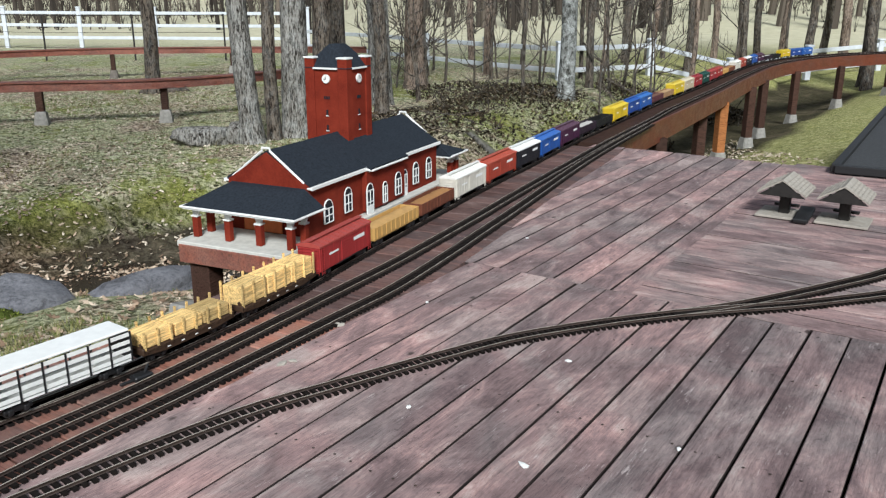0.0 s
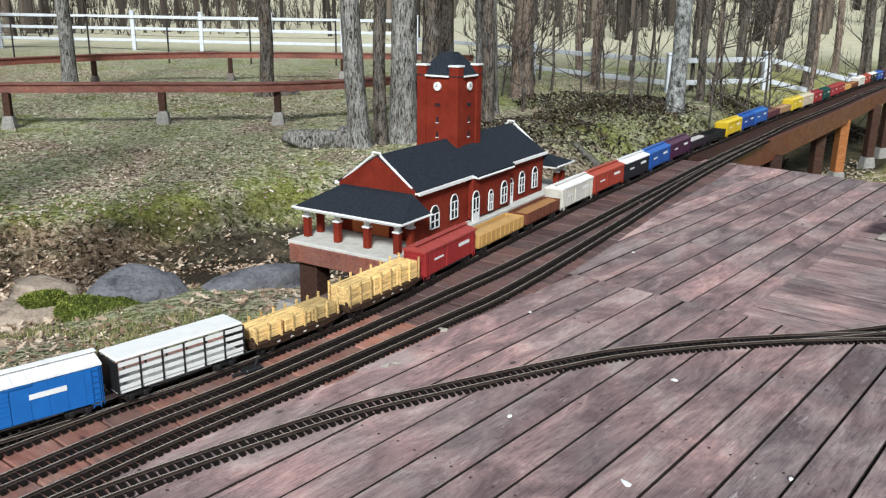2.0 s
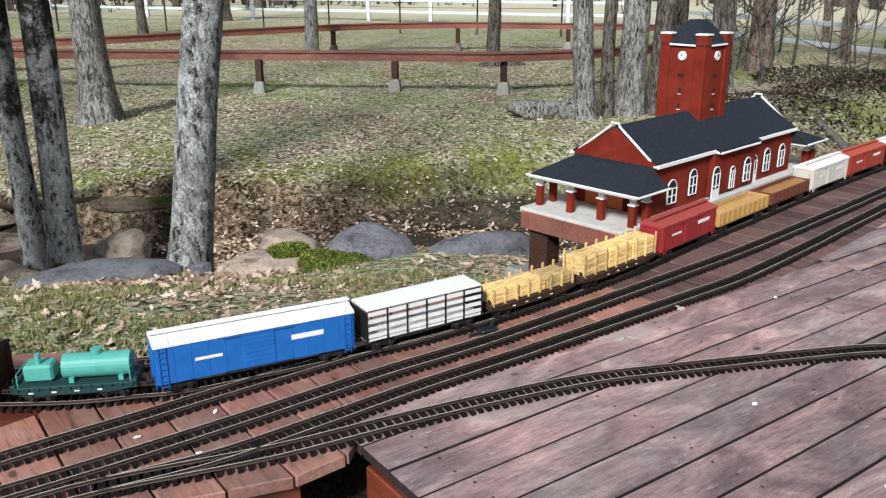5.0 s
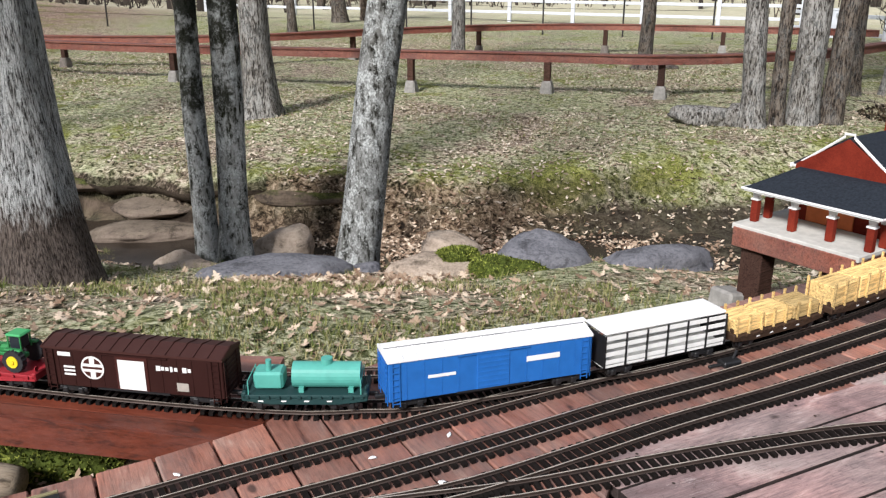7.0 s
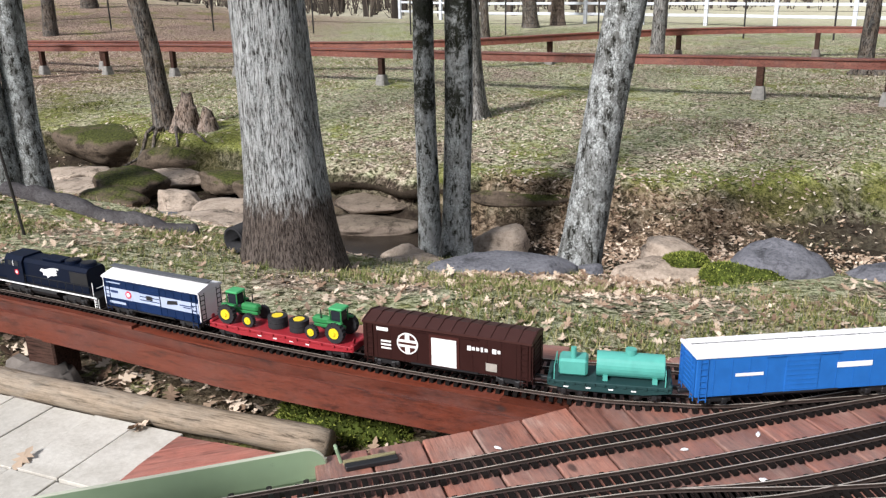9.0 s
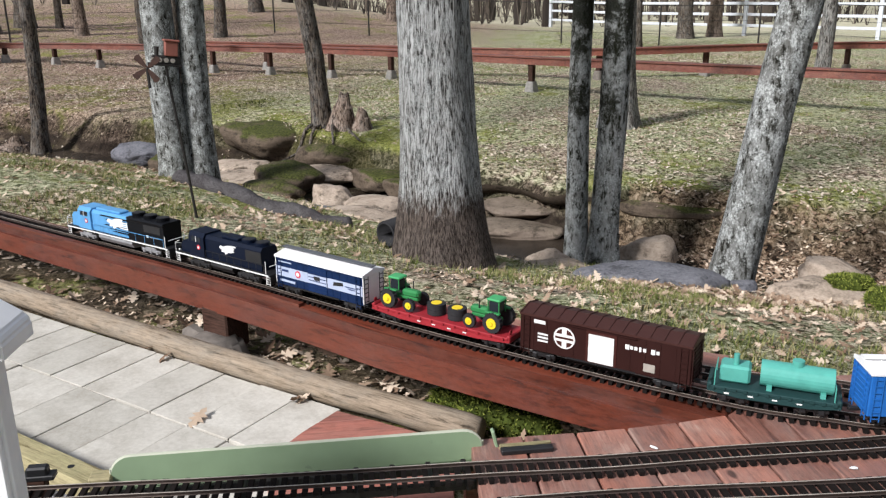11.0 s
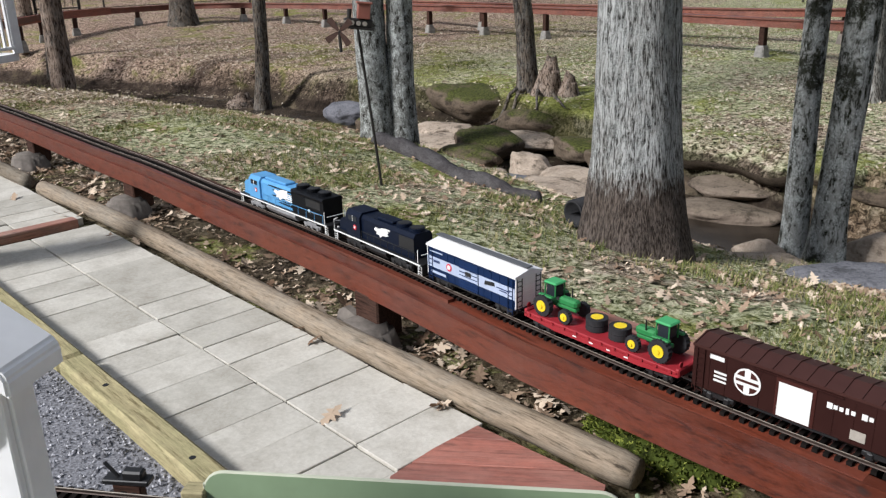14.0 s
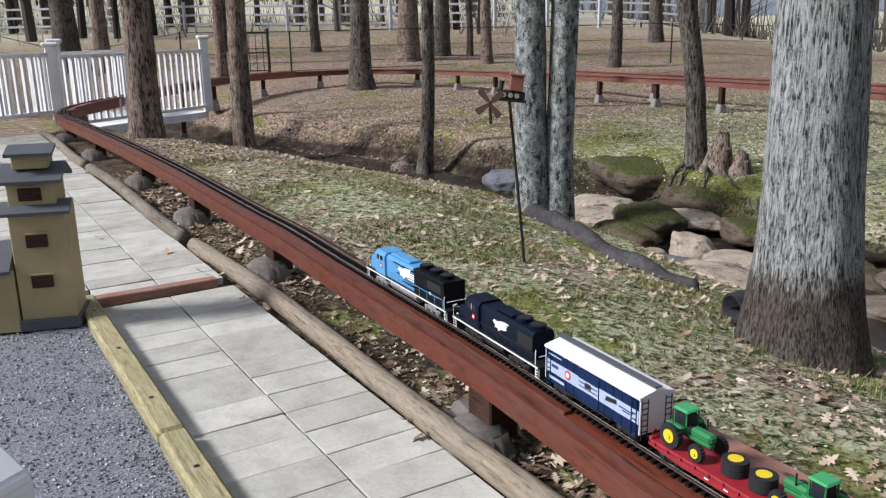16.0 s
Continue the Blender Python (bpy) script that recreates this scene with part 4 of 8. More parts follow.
girder("edge_strip", T2_BEAM[3:], -0.048, 0.0712, 0.009, 0.0105, M["beam"], viaduct)
girder("deck_board", [(-3.0, 0.475), (-2.8, 0.575), (-2.55, 0.71), (-2.2, 0.90), (-1.85, 1.12), (-1.5, 1.38), (-1.28, 1.60)], 0.13, 0.10, 0.0, 0.03, M["bed"], viaduct)
girder("deck_board", [(-2.75, 0.53), (-2.55, 0.62), (-2.2, 0.775), (-1.62, 1.10), (-1.28, 1.29)], 0.09, 0.066, -0.001, 0.03, M["beam"], viaduct)
girder("beam", [(-3.2, 0.40), (-2.95, 0.585), (-2.55, 0.83), (-2.2, 1.02), (-1.85, 1.24), (-1.5, 1.5), (-1.28, 1.70)], 0.02, 0.02, -0.03, 0.16, M["beam"], viaduct)
for x, y in ((-2.99, 0.38), (-4.99, -0.63), (-6.4, -1.42), (-7.85, -2.25), (-9.6, -3.3), (-11.2, -4.25)):
    g = ground_z(x, y)
    ang = 29.0
    ob = part("post", box(0, 0, -0.185, 0.13, 0.11, 0.16, 0.006), M["beam_dark"], viaduct)
    ob.matrix_basis = pose(x, y, 0.0, 0, 0, ang)
    own = bmesh.new()
    bmesh.ops.create_cone(own, cap_ends=True, segments=12, radius1=0.17, radius2=0.1, depth=0.22)
    bmesh.ops.bevel(own, geom=own.edges[:], offset=0.02, segments=2, affect="EDGES")
    ob = part("footing", own, M["concrete_dark"], viaduct, "stained round concrete pier", True)
    ob.matrix_basis = pose(x + 0.06, y - 0.06, -0.31, 0, 0, 0)
    own = box(0, 0, 0, 0.24, 0.09, 0.24, 0.03)
    ob = part("buttress", own, M["concrete_dark"], viaduct)
    ob.matrix_basis = pose(x - 0.16, y - 0.06, -0.38, 0, 14, ang)

# approach fascia between the bridge and the viaduct
girder("approach_fascia", [(-1.56, 0.60), (-1.46, 0.85), (-1.36, 1.10), (-1.30, 1.22)], 0.018, 0.018, -0.034, 0.17, M["beam"], track_bed)
girder("pit_fascia", [(-1.12, 0.46), (-0.99, 0.72), (-0.86, 1.02), (-0.70, 1.28), (-0.52, 1.53)], 0.018, 0.018, -0.033, 0.22, M["beam"], track_bed)
girder("side_fascia", [(-1.30, 1.70), (-1.22, 1.74), (-1.05, 1.97), (-0.92, 2.22), (-0.80, 2.6), (-0.69, 2.92), (-0.55, 3.3)], 0.018, 0.018, -0.033, 0.14, M["beam"], track_bed)
for x, y in ((-1.33, 0.75), (-1.1, 1.2), (-0.95, 1.75), (-0.75, 2.3), (-0.5, 3.0), (-0.1, 4.3), (0.25, 5.6)):
    g = ground_z(x, y)
    ob = part("post", box(0, 0, (g - 0.03) / 2, 0.09, 0.09, -g - 0.03, 0.004), M["beam_dark"], track_bed)
    ob.matrix_basis = pose(x, y, 0, 0, 0, ANG)

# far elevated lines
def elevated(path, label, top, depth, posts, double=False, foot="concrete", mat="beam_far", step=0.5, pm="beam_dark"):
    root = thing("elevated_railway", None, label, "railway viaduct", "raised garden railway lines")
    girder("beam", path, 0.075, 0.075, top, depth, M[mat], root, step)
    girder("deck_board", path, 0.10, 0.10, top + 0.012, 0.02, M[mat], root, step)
    for i, (x, y) in enumerate(posts):
        pier(x, y, top - depth, 20, root, pm, foot if i % 3 else "concrete")
    return root


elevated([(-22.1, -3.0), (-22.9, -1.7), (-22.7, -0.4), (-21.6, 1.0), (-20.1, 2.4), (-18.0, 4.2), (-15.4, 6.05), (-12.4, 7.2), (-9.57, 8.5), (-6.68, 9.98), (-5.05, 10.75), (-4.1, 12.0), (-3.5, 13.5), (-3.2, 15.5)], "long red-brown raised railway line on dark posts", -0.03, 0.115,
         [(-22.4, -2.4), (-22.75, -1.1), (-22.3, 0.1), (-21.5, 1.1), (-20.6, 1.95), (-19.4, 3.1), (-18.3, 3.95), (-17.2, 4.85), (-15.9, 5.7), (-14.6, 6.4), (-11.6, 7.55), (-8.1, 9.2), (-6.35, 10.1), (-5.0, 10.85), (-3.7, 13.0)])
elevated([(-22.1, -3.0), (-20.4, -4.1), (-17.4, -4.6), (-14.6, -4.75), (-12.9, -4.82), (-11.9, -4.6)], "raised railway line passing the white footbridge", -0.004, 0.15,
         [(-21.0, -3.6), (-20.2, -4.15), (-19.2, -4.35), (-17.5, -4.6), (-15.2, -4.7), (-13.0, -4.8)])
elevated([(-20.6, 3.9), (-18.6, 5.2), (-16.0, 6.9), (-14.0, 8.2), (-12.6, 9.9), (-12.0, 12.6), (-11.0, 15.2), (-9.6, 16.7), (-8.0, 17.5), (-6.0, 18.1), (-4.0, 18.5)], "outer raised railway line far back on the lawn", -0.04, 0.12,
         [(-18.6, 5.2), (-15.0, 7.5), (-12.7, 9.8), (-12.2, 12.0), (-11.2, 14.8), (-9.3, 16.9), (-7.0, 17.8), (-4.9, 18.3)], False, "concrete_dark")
far_path = [(0.62, 6.62), (0.93, 7.5), (1.41, 8.85), (2.04, 10.65), (2.73, 12.7), (3.53, 14.83), (4.52, 16.47), (5.85, 17.87), (7.65, 19.07), (10.05, 20.17), (13.5, 21.1)]
trestle = thing("railway_trestle", None, "double-track red timber trestle curving away on concrete feet", "railway viaduct")
girder("beam", far_path, -0.14, 0.22, -0.002, 0.2, M["beam"], trestle, 0.4)
girder("beam", far_path, 0.22, -0.14, -0.002, 0.2, M["beam"], trestle, 0.4)
girder("deck_board", far_path, 0.2, 0.2, -0.001, 0.03, M["beam_dark"], trestle, 0.4)
for k, (x, y) in enumerate(((1.1, 7.7), (1.32, 8.0), (1.95, 10.1), (2.3, 10.9), (2.95, 12.7), (3.35, 13.9), (4.2, 15.6), (5.3, 17.0), (6.5, 18.05), (8.6, 19.3))):
    pier(x, y, -0.18, 25, trestle, "beam_orange" if k == 3 else "beam_dark", "concrete", 0.11)


# ---------------------------------------------------------------- walkway
WA = Vector((-0.866, -0.5, 0))
WN = Vector((0.5, -0.866, 0))
W0 = Vector((-2.0, 0.80, 0))
WANG = math.degrees(math.atan2(WA.y, WA.x))


def wp(s, n, z=0.0):
    p = W0 + WA * s + WN * n
    return Vector((p.x, p.y, z))


pavement = tagged(thing("walkway_pavement"), "pale concrete paver path with a red timber strip", "path", "", "structure")
s = -1.7
row = 0
taken = set()
while s < 11.2:
    pitch = 0.172
    cols = [(0.065, 0.385), (0.39, 0.705)]
    if s > 3.3:
        cols += [(0.71, 1.03), (1.035, 1.35)]
    if s < 0.2:
        cols += [(0.71, 1.03), (1.035, 1.35), (1.355, 1.67), (1.675, 2.0), (2.005, 2.3)]
    for k, (n0, n1) in enumerate(cols):
        if abs(s + pitch / 2 - 3.27) < 0.09:
            continue
        if s < -0.1 and n0 < 0.3 + 0.9 * (-s):
            continue
        if 0.0 <= s < 0.25 and n0 < 0.3:
            continue
        big = (row * 7 + k * 3) % 11 == 0 and s > 0.6 and abs(s + 1.5 * pitch - 3.27) > 0.1
        if (row, k) in taken:
            continue
        span = pitch * 2 if big else pitch
        if big:
            taken.add((row + 1, k))
        ob = part("paver", box(0, 0, -0.02, span - 0.0035, n1 - n0 - 0.002, 0.04, 0.0015), M["slab"], pavement)
        c = wp(s + span / 2, (n0 + n1) / 2)
        ob.matrix_basis = pose(c.x, c.y, -0.258 + random.uniform(-0.003, 0.003), random.uniform(-0.5, 0.5), random.uniform(-0.5, 0.5), WANG + random.uniform(-0.5, 0.5))
    s += pitch
    row += 1
c = wp(3.27, 0.42)
ob = part("timber_strip", box(0, 0, -0.02, 0.62, 0.07, 0.05, 0.004), M["bed"], pavement, "red-stained timber strip")
ob.matrix_basis = pose(c.x, c.y, -0.25, 0, 0, WANG + 90)
# red wooden apron by the girder bridge
APRON = [(-2.25, 0.535), (-1.90, 0.765), (-1.62, 0.60), (-1.72, 0.16), (-2.08, 0.26), (-2.17, 0.39)]


def half_plane(poly, n, d):
    """Keeps the part of a convex outline where n . p >= d."""
    out = []
    for (ax, ay), (bx, by) in zip(poly, poly[1:] + poly[:1]):
        fa, fb = n[0] * ax + n[1] * ay - d, n[0] * bx + n[1] * by - d
        if fa >= 0:
            out.append((ax, ay))
        if fa * fb < 0:
            t = fa / (fa - fb)
            out.append((ax + (bx - ax) * t, ay + (by - ay) * t))
    return out


aa = math.radians(69.5)
an = (math.sin(aa), -math.cos(aa))
near_edge = min(an[0] * x + an[1] * y for x, y in APRON)
for k in range(6):
    d0 = near_edge + 0.07 + 0.125 * (k - 1)
    strip_pts = half_plane(half_plane(APRON, an, d0 + 0.002), (-an[0], -an[1]), -(d0 + 0.123))
    if len(strip_pts) < 3:
        continue
    mx, my = sum(p[0] for p in strip_pts) / len(strip_pts), sum(p[1] for p in strip_pts) / len(strip_pts)
    turn_back = Matrix.Rotation(-aa, 4, "Z")
    own = bmesh.new()
    f = own.faces.new([own.verts.new(turn_back @ Vector((x - mx, y - my, 0))) for x, y in strip_pts])
    r = bmesh.ops.extrude_face_region(own, geom=[f])
    bmesh.ops.translate(own, vec=(0, 0, -0.04), verts=[g for g in r["geom"] if isinstance(g, bmesh.types.BMVert)])
    bmesh.ops.recalc_face_normals(own, faces=own.faces[:])
    bmesh.ops.bevel(own, geom=own.edges[:], offset=0.002, segments=1, affect="EDGES")
    ob = part("apron_board", own, M["apron"], pavement, "faded red painted apron board")
    ob.matrix_basis = pose(mx, my, -0.238 + 0.001 * (k % 2), 0, 0, math.degrees(aa))

log_pts = []
for i in range(60):
    ss = -0.1 + 11.07 * i / 59
    p = wp(ss, 0.02 * math.sin(ss * 1.7) + 0.006 * ss * 0.6)
    log_pts.append((p.x, p.y, -0.235))
for a, b in ((0, 23), (23, 42), (42, 60)):
    seg = log_pts[a:b]
    o = Vector(seg[0])
    back = Matrix.Rotation(-radians(WANG), 4, "Z")
    fine_pts = []
    for p, q in zip(seg, seg[1:]):
        for k in range(4):
            fine_pts.append(back @ (Vector(p).lerp(Vector(q), k / 4) - o))
    rad = [0.045 + 0.004 * noise.noise((k * 0.2, a, 0)) for k in range(len(fine_pts))]
    rad[0] *= 0.9
    own = tube(fine_pts, rad, 20)
    for v in own.verts:
        v.co += Vector((0, 0, 1)) * 0.003 * noise.noise((v.co.x * 3, v.co.y * 40, v.co.z * 40))
    ob = obj("edging_log", own, M["log"], None, "", True)
    ob.matrix_basis = Matrix.Translation(o) @ Matrix.Rotation(radians(WANG), 4, "Z")
    tagged(ob, "weathered round log edging the paver path", "log", "path edging logs")
for a, b in ((-0.1, 1.55), (1.56, 3.2)):
    p, q = wp(a, 0.765), wp(b, 0.765)
    ob = obj("edging_timber", box(0, 0, 0, (q - p).length, 0.09, 0.09, 0.012), M["timber"])
    c = (p + q) / 2
    ob.matrix_basis = pose(c.x, c.y, -0.25, 0, 0, WANG)
    # flat black discs give the dark of bolt holes; nothing is drilled
    for k in range(3):
        part("hole_disc", cyl((k - 1) * 0.55, 0.0, 0.0452, 0.009, 0.002, "z", 12), M["black"], ob, "black disc standing for a bolt hole")
    tagged(ob, "mossy yellowed square timber edging the path", "timber", "path edging timbers")

# gravel bed with the model building
own = bmesh.new()
grid = 46
rows_v = []
for i in range(grid):
    line = []
    for j in range(grid):
        q = wp(-0.3 + 5.2 * i / (grid - 1), 0.81 + 2.8 * j / (grid - 1))
        line.append(own.verts.new((q.x, q.y, -0.252 + 0.012 * noise.noise((q.x * 9, q.y * 9, 2)))))
    rows_v.append(line)
for i in range(grid - 1):
    for j in range(grid - 1):
        own.faces.new((rows_v[i][j], rows_v[i][j + 1], rows_v[i + 1][j + 1], rows_v[i + 1][j]))
bmesh.ops.recalc_face_normals(own, faces=own.faces[:])
tagged(obj("gravel_bed", own, M["gravel"], None, "", True), "grey crushed gravel bed beside the path", "gravel", "", "structure")
sv, sf = [], []
rnd = random.Random(5)
for k in range(14000):
    ss, nn = rnd.uniform(0.0, 4.4), 0.82 + 1.6 * rnd.random() ** 1.5
    q = wp(ss, nn)
    r = rnd.uniform(0.003, 0.007)
    base = len(sv)
    a0 = rnd.uniform(0, 6.28)
    for j in range(4):
        a = a0 + j * 1.57 + rnd.uniform(-0.4, 0.4)
        sv.append((q.x + r * math.cos(a), q.y + r * math.sin(a), -0.25 + rnd.uniform(-0.003, 0.003)))
    sv.append((q.x + rnd.uniform(-0.3, 0.3) * r, q.y, -0.25 + r * 0.8))
    sf += [(base, base + 1, base + 4), (base + 1, base + 2, base + 4), (base + 2, base + 3, base + 4), (base + 3, base, base + 4)]
M["stone"] = leaf_mat("gravel_stone", (0.07, 0.07, 0.078), (0.24, 0.24, 0.258), (0.55, 0.55, 0.58))
tagged(from_data("gravel_stones", sv, sf, M["stone"]), "loose grey gravel stones", "gravel", "", "stuff")

# ---------------------------------------------------------------- green girder bridge
bridge = thing("girder_bridge", None, "faded green plate-girder bridge with rounded ends", "bridge")
ga, gb = Vector((-1.505, 0.615, 0)), Vector((-1.795, -0.155, 0))
gd = (gb - ga).normalized()
glen = (gb - ga).length
gang = math.degrees(math.atan2(gd.y, gd.x))


def girder_plate(off, name):
    prof = [(0, -0.045), (0, 0.012)]
    for k in range(7):
        a = math.pi * (1 - k / 12)
        prof.append((0.045 + 0.045 * math.cos(a), -0.005 + 0.045 * math.sin(a)))
    for k in range(7):
        a = math.pi * (0.5 - k / 12)
        prof.append((glen - 0.045 + 0.045 * math.cos(a), -0.005 + 0.045 * math.sin(a)))
    prof += [(glen, 0.012), (glen, -0.045)]
    own = prism(prof, -0.004, 0.004, None, "y")
    ob = part(name, own, M["green"], bridge)
    ob.matrix_basis = Matrix.Translation(ga + Vector((gd.y, -gd.x, 0)) * off) @ Matrix.Rotation(radians(gang), 4, "Z")
    rim = [(p[0], 0, p[1]) for p in prof[1:-1]]
    cap = part("flange", tube(rim, 0.004, 6), M["cream"], ob, "worn cream top edge")
    low = part("flange", box(glen / 2, -0.006, -0.036, glen, 0.02, 0.005), M["green"], ob)
    return ob


girder_plate(0.0, "girder_plate")
for k in range(10):
    c = ga + gd * (0.05 + k * (glen - 0.1) / 9)
    nn = Vector((-gd.y, gd.x, 0))
    c2 = c + nn * 0.085
    ob = part("floor_beam", box(0, 0, -0.02, 0.012, 0.1, 0.02, 0.002), M["iron"], bridge)
    ob.matrix_basis = pose(c2.x, c2.y, 0, 0, 0, gang)
for off in (0.04, 0.11):
    c = (ga + gb) / 2 + Vector((-gd.y, gd.x, 0)) * off
    ob = part("stringer", box(0, 0, -0.03, glen + 0.1, 0.014, 0.02, 0.002), M["iron"], bridge)
    ob.matrix_basis = pose(c.x, c.y, 0, 0, 0, gang)
ob = part("end_bracket", box(0, 0, 0, 0.008, 0.02, 0.08, 0.002), M["green"], bridge)
ob.matrix_basis = pose(ga.x + 0.015, ga.y + 0.03, 0.0, 0, 14, gang)
ob = part("end_bracket", box(0, 0, 0, 0.05, 0.04, 0.1, 0.004), M["timber"], bridge)
ob.matrix_basis = pose(gb.x - 0.01, gb.y - 0.02, -0.05, 0, 0, gang)
# black strip gives the darkness of an open slot, with its pale rim
ob = part("bearing_block", box(0, 0, 0, 0.12, 0.02, 0.012, 0.002), M["black"], bridge)
ob.matrix_basis = pose(-1.43, 0.69, 0.005, 0, 0, gang)
ob = part("bearing_cap", box(0, 0, 0, 0.12, 0.008, 0.014, 0.002), M["timber"], bridge)
ob.matrix_basis = pose(-1.445, 0.695, 0.007, 0, 0, gang)
# abutment at the far end
ob = tagged(obj("bridge_abutment", box(0, 0, 0, 0.95, 0.12, 0.26, 0.01), M["beam_dark"]), "dark timber trestle under the branch line", "abutment")
ob.matrix_basis = pose(-1.96, -0.74, -0.134, 0, 0, 66.4)
stand = thing("switch_stand", pose(-1.865, -0.31, -0.004, 0, 0, gang), "small black switch stand beside the branch track", "switch")
part("plate", box(0, 0, 0.006, 0.1, 0.03, 0.012, 0.002), M["black"], stand)
part("leg", box(0, 0, -0.125, 0.06, 0.025, 0.26, 0.002), M["beam_dark"], stand)
part("motor", box(-0.015, 0.0, 0.02, 0.045, 0.024, 0.022, 0.004), M["black"], stand)
part("lever", tube([(0.02, 0, 0.012), (0.045, 0, 0.045)], 0.004, 8), M["black"], stand)

# white wooden tower at the walkway: a gabled roof with thick eaves, its gable end towards the deck
white = thing("lift_tower", pose(-1.353, -0.453, -0.30, 0, 0, 154.5), "white painted wooden model tower with a gabled roof", "model building")
HW, HD, EZ = 0.125, 0.055, 0.815
part("wall", box(0.03 + HD / 2, 0, EZ / 2, HD, 2 * HW, EZ, 0.003), M["white"], white)
part("gable_panel", prism([(-HW, EZ - 0.002), (HW, EZ - 0.002), (0.0, EZ + 0.098)], 0.034, 0.03 + HD - 0.004), M["white"], white)
for sgn in (-1, 1):
    part("corner_board", box(0.026, sgn * (HW - 0.022), EZ / 2 - 0.004, 0.012, 0.05, EZ - 0.012, 0.002), M["white"], white)
    part("corner_board", box(0.042, sgn * (HW + 0.003), EZ / 2 - 0.004, 0.02, 0.01, EZ - 0.012, 0.002), M["white"], white)
    own = prism([(0.0, EZ + 0.105), (sgn * 0.172, EZ - 0.005), (sgn * 0.172, EZ + 0.022), (sgn * 0.165, EZ + 0.034), (0.0, EZ + 0.142)], -0.012, 0.03 + HD + 0.008)
    bmesh.ops.bevel(own, geom=own.edges[:], offset=0.004, segments=2, affect="EDGES")
    part("roof", own, M["white"], white, "thick white roof slope")
    scallop = [(sgn * 0.004, EZ + 0.098), (sgn * 0.118, EZ + 0.026)]
    for k in range(7):
        a = math.pi * k / 6
        scallop.append((sgn * (0.075 + 0.043 * math.cos(a)), EZ - 0.062 - 0.035 * math.sin(a)))
    scallop.append((sgn * 0.004, EZ - 0.04))
    part("gable_trim", prism(scallop, 0.012, 0.02), M["white"], white, "scalloped white gable trim")
part("base", box(0.03 + HD / 2, 0, 0.02, HD + 0.05, 2 * HW + 0.05, 0.04, 0.004), M["white"], white)

# ---------------------------------------------------------------- tan model mill
mill = thing("model_mill", pose(-4.03, -1.47, -0.245, 0, 0, 102), "tan wooden model mill tower with grey shed roofs", "model building")
# local x runs along the front, y away from it
part("plinth", box(0.0, 0.12, 0.025, 0.25, 0.25, 0.05, 0.003), M["slate"], mill, "dark grey plinth")
part("tower", box(0.0, 0.12, 0.29, 0.225, 0.225, 0.5, 0.003), M["tan"], mill)
part("upper_storey", box(-0.01, 0.12, 0.59, 0.19, 0.2, 0.14, 0.003), M["tan"], mill)
part("cupola", box(-0.01, 0.12, 0.73, 0.14, 0.12, 0.06, 0.003), M["tan"], mill)


def shed_roof(x0, x1, y0, y1, z0, z1, t=0.014):
    own = bmesh.new()
    prism([(y0, z0), (y1, z1), (y1, z1 + t), (y0, z0 + t)], x0, x1, own)
    return own


part("roof", shed_roof(-0.14, 0.14, -0.03, 0.05, 0.515, 0.555), M["slate"], mill, "sloping grey skirt roof")
part("roof", shed_roof(-0.14, 0.12, -0.01, 0.14, 0.645, 0.705), M["slate"], mill, "sloping grey skirt roof")
part("roof", shed_roof(-0.14, 0.12, 0.14, 0.25, 0.705, 0.645), M["slate"], mill)
part("roof", shed_roof(-0.1, 0.09, 0.03, 0.13, 0.755, 0.785), M["slate"], mill, "sloping grey top roof")
for cx, cz, w in ((0.0, 0.22, 0.085), (0.0, 0.40, 0.085), (-0.005, 0.60, 0.09)):
    win = part("window", box(cx - 0.01, 0.003 if cz < 0.5 else 0.017, cz, w, 0.012, 0.055, 0.001), M["beam_dark"], mill, "dark window opening")
    part("frame", box(cx - 0.01, 0.006 if cz < 0.5 else 0.02, cz + 0.031, w + 0.012, 0.012, 0.006), M["tan"], win)
shed = part("shed", box(-0.28, 0.12, 0.14, 0.32, 0.24, 0.28, 0.003), M["tan"], mill)
part("roof", prism([(-0.04, 0.27), (0.12, 0.37), (0.28, 0.27), (0.28, 0.285), (0.12, 0.386), (-0.04, 0.285)], -0.46, -0.125), M["slate"], mill)

# ---------------------------------------------------------------- station
station = thing("model_station", pose(-0.53, 3.19, 0, 0, 0, 75), "red brick model railway station with clock tower", "model building")
# local x runs along the ridge, y away from the tracks
TOPZ = 0.065
platform = part("platform", box(0.985, 0.29, TOPZ - 0.012, 1.87, 0.54, 0.024, 0.003), M["plat"], station, "pale concrete platform slab")
part("platform_beam", box(0.06, 0.29, 0.012, 0.03, 0.52, 0.08, 0.003), M["beam_far"], station, "red-brown fascia beam")
part("platform_beam", box(0.985, 0.035, 0.012, 1.84, 0.03, 0.08, 0.003), M["beam"], station)
part("platform_beam", box(0.985, 0.545, 0.012, 1.84, 0.03, 0.08, 0.003), M["beam"], station)
part("platform_beam", box(1.91, 0.29, 0.012, 0.03, 0.46, 0.08, 0.003), M["beam"], station)
WF, WB, X0, X1, EAVE, RIDGE = 0.07, 0.48, 0.32, 1.62, 0.29, 0.415
YC = (WF + WB) / 2
gable = [(WF, TOPZ), (WB, TOPZ), (WB, EAVE), (YC, RIDGE + 0.005), (WF, EAVE)]
part("wall", prism(gable, X0, X0 + 0.012), M["brick"], station, "red brick gable wall")
part("wall", prism(gable, X1 - 0.012, X1), M["brick"], station)
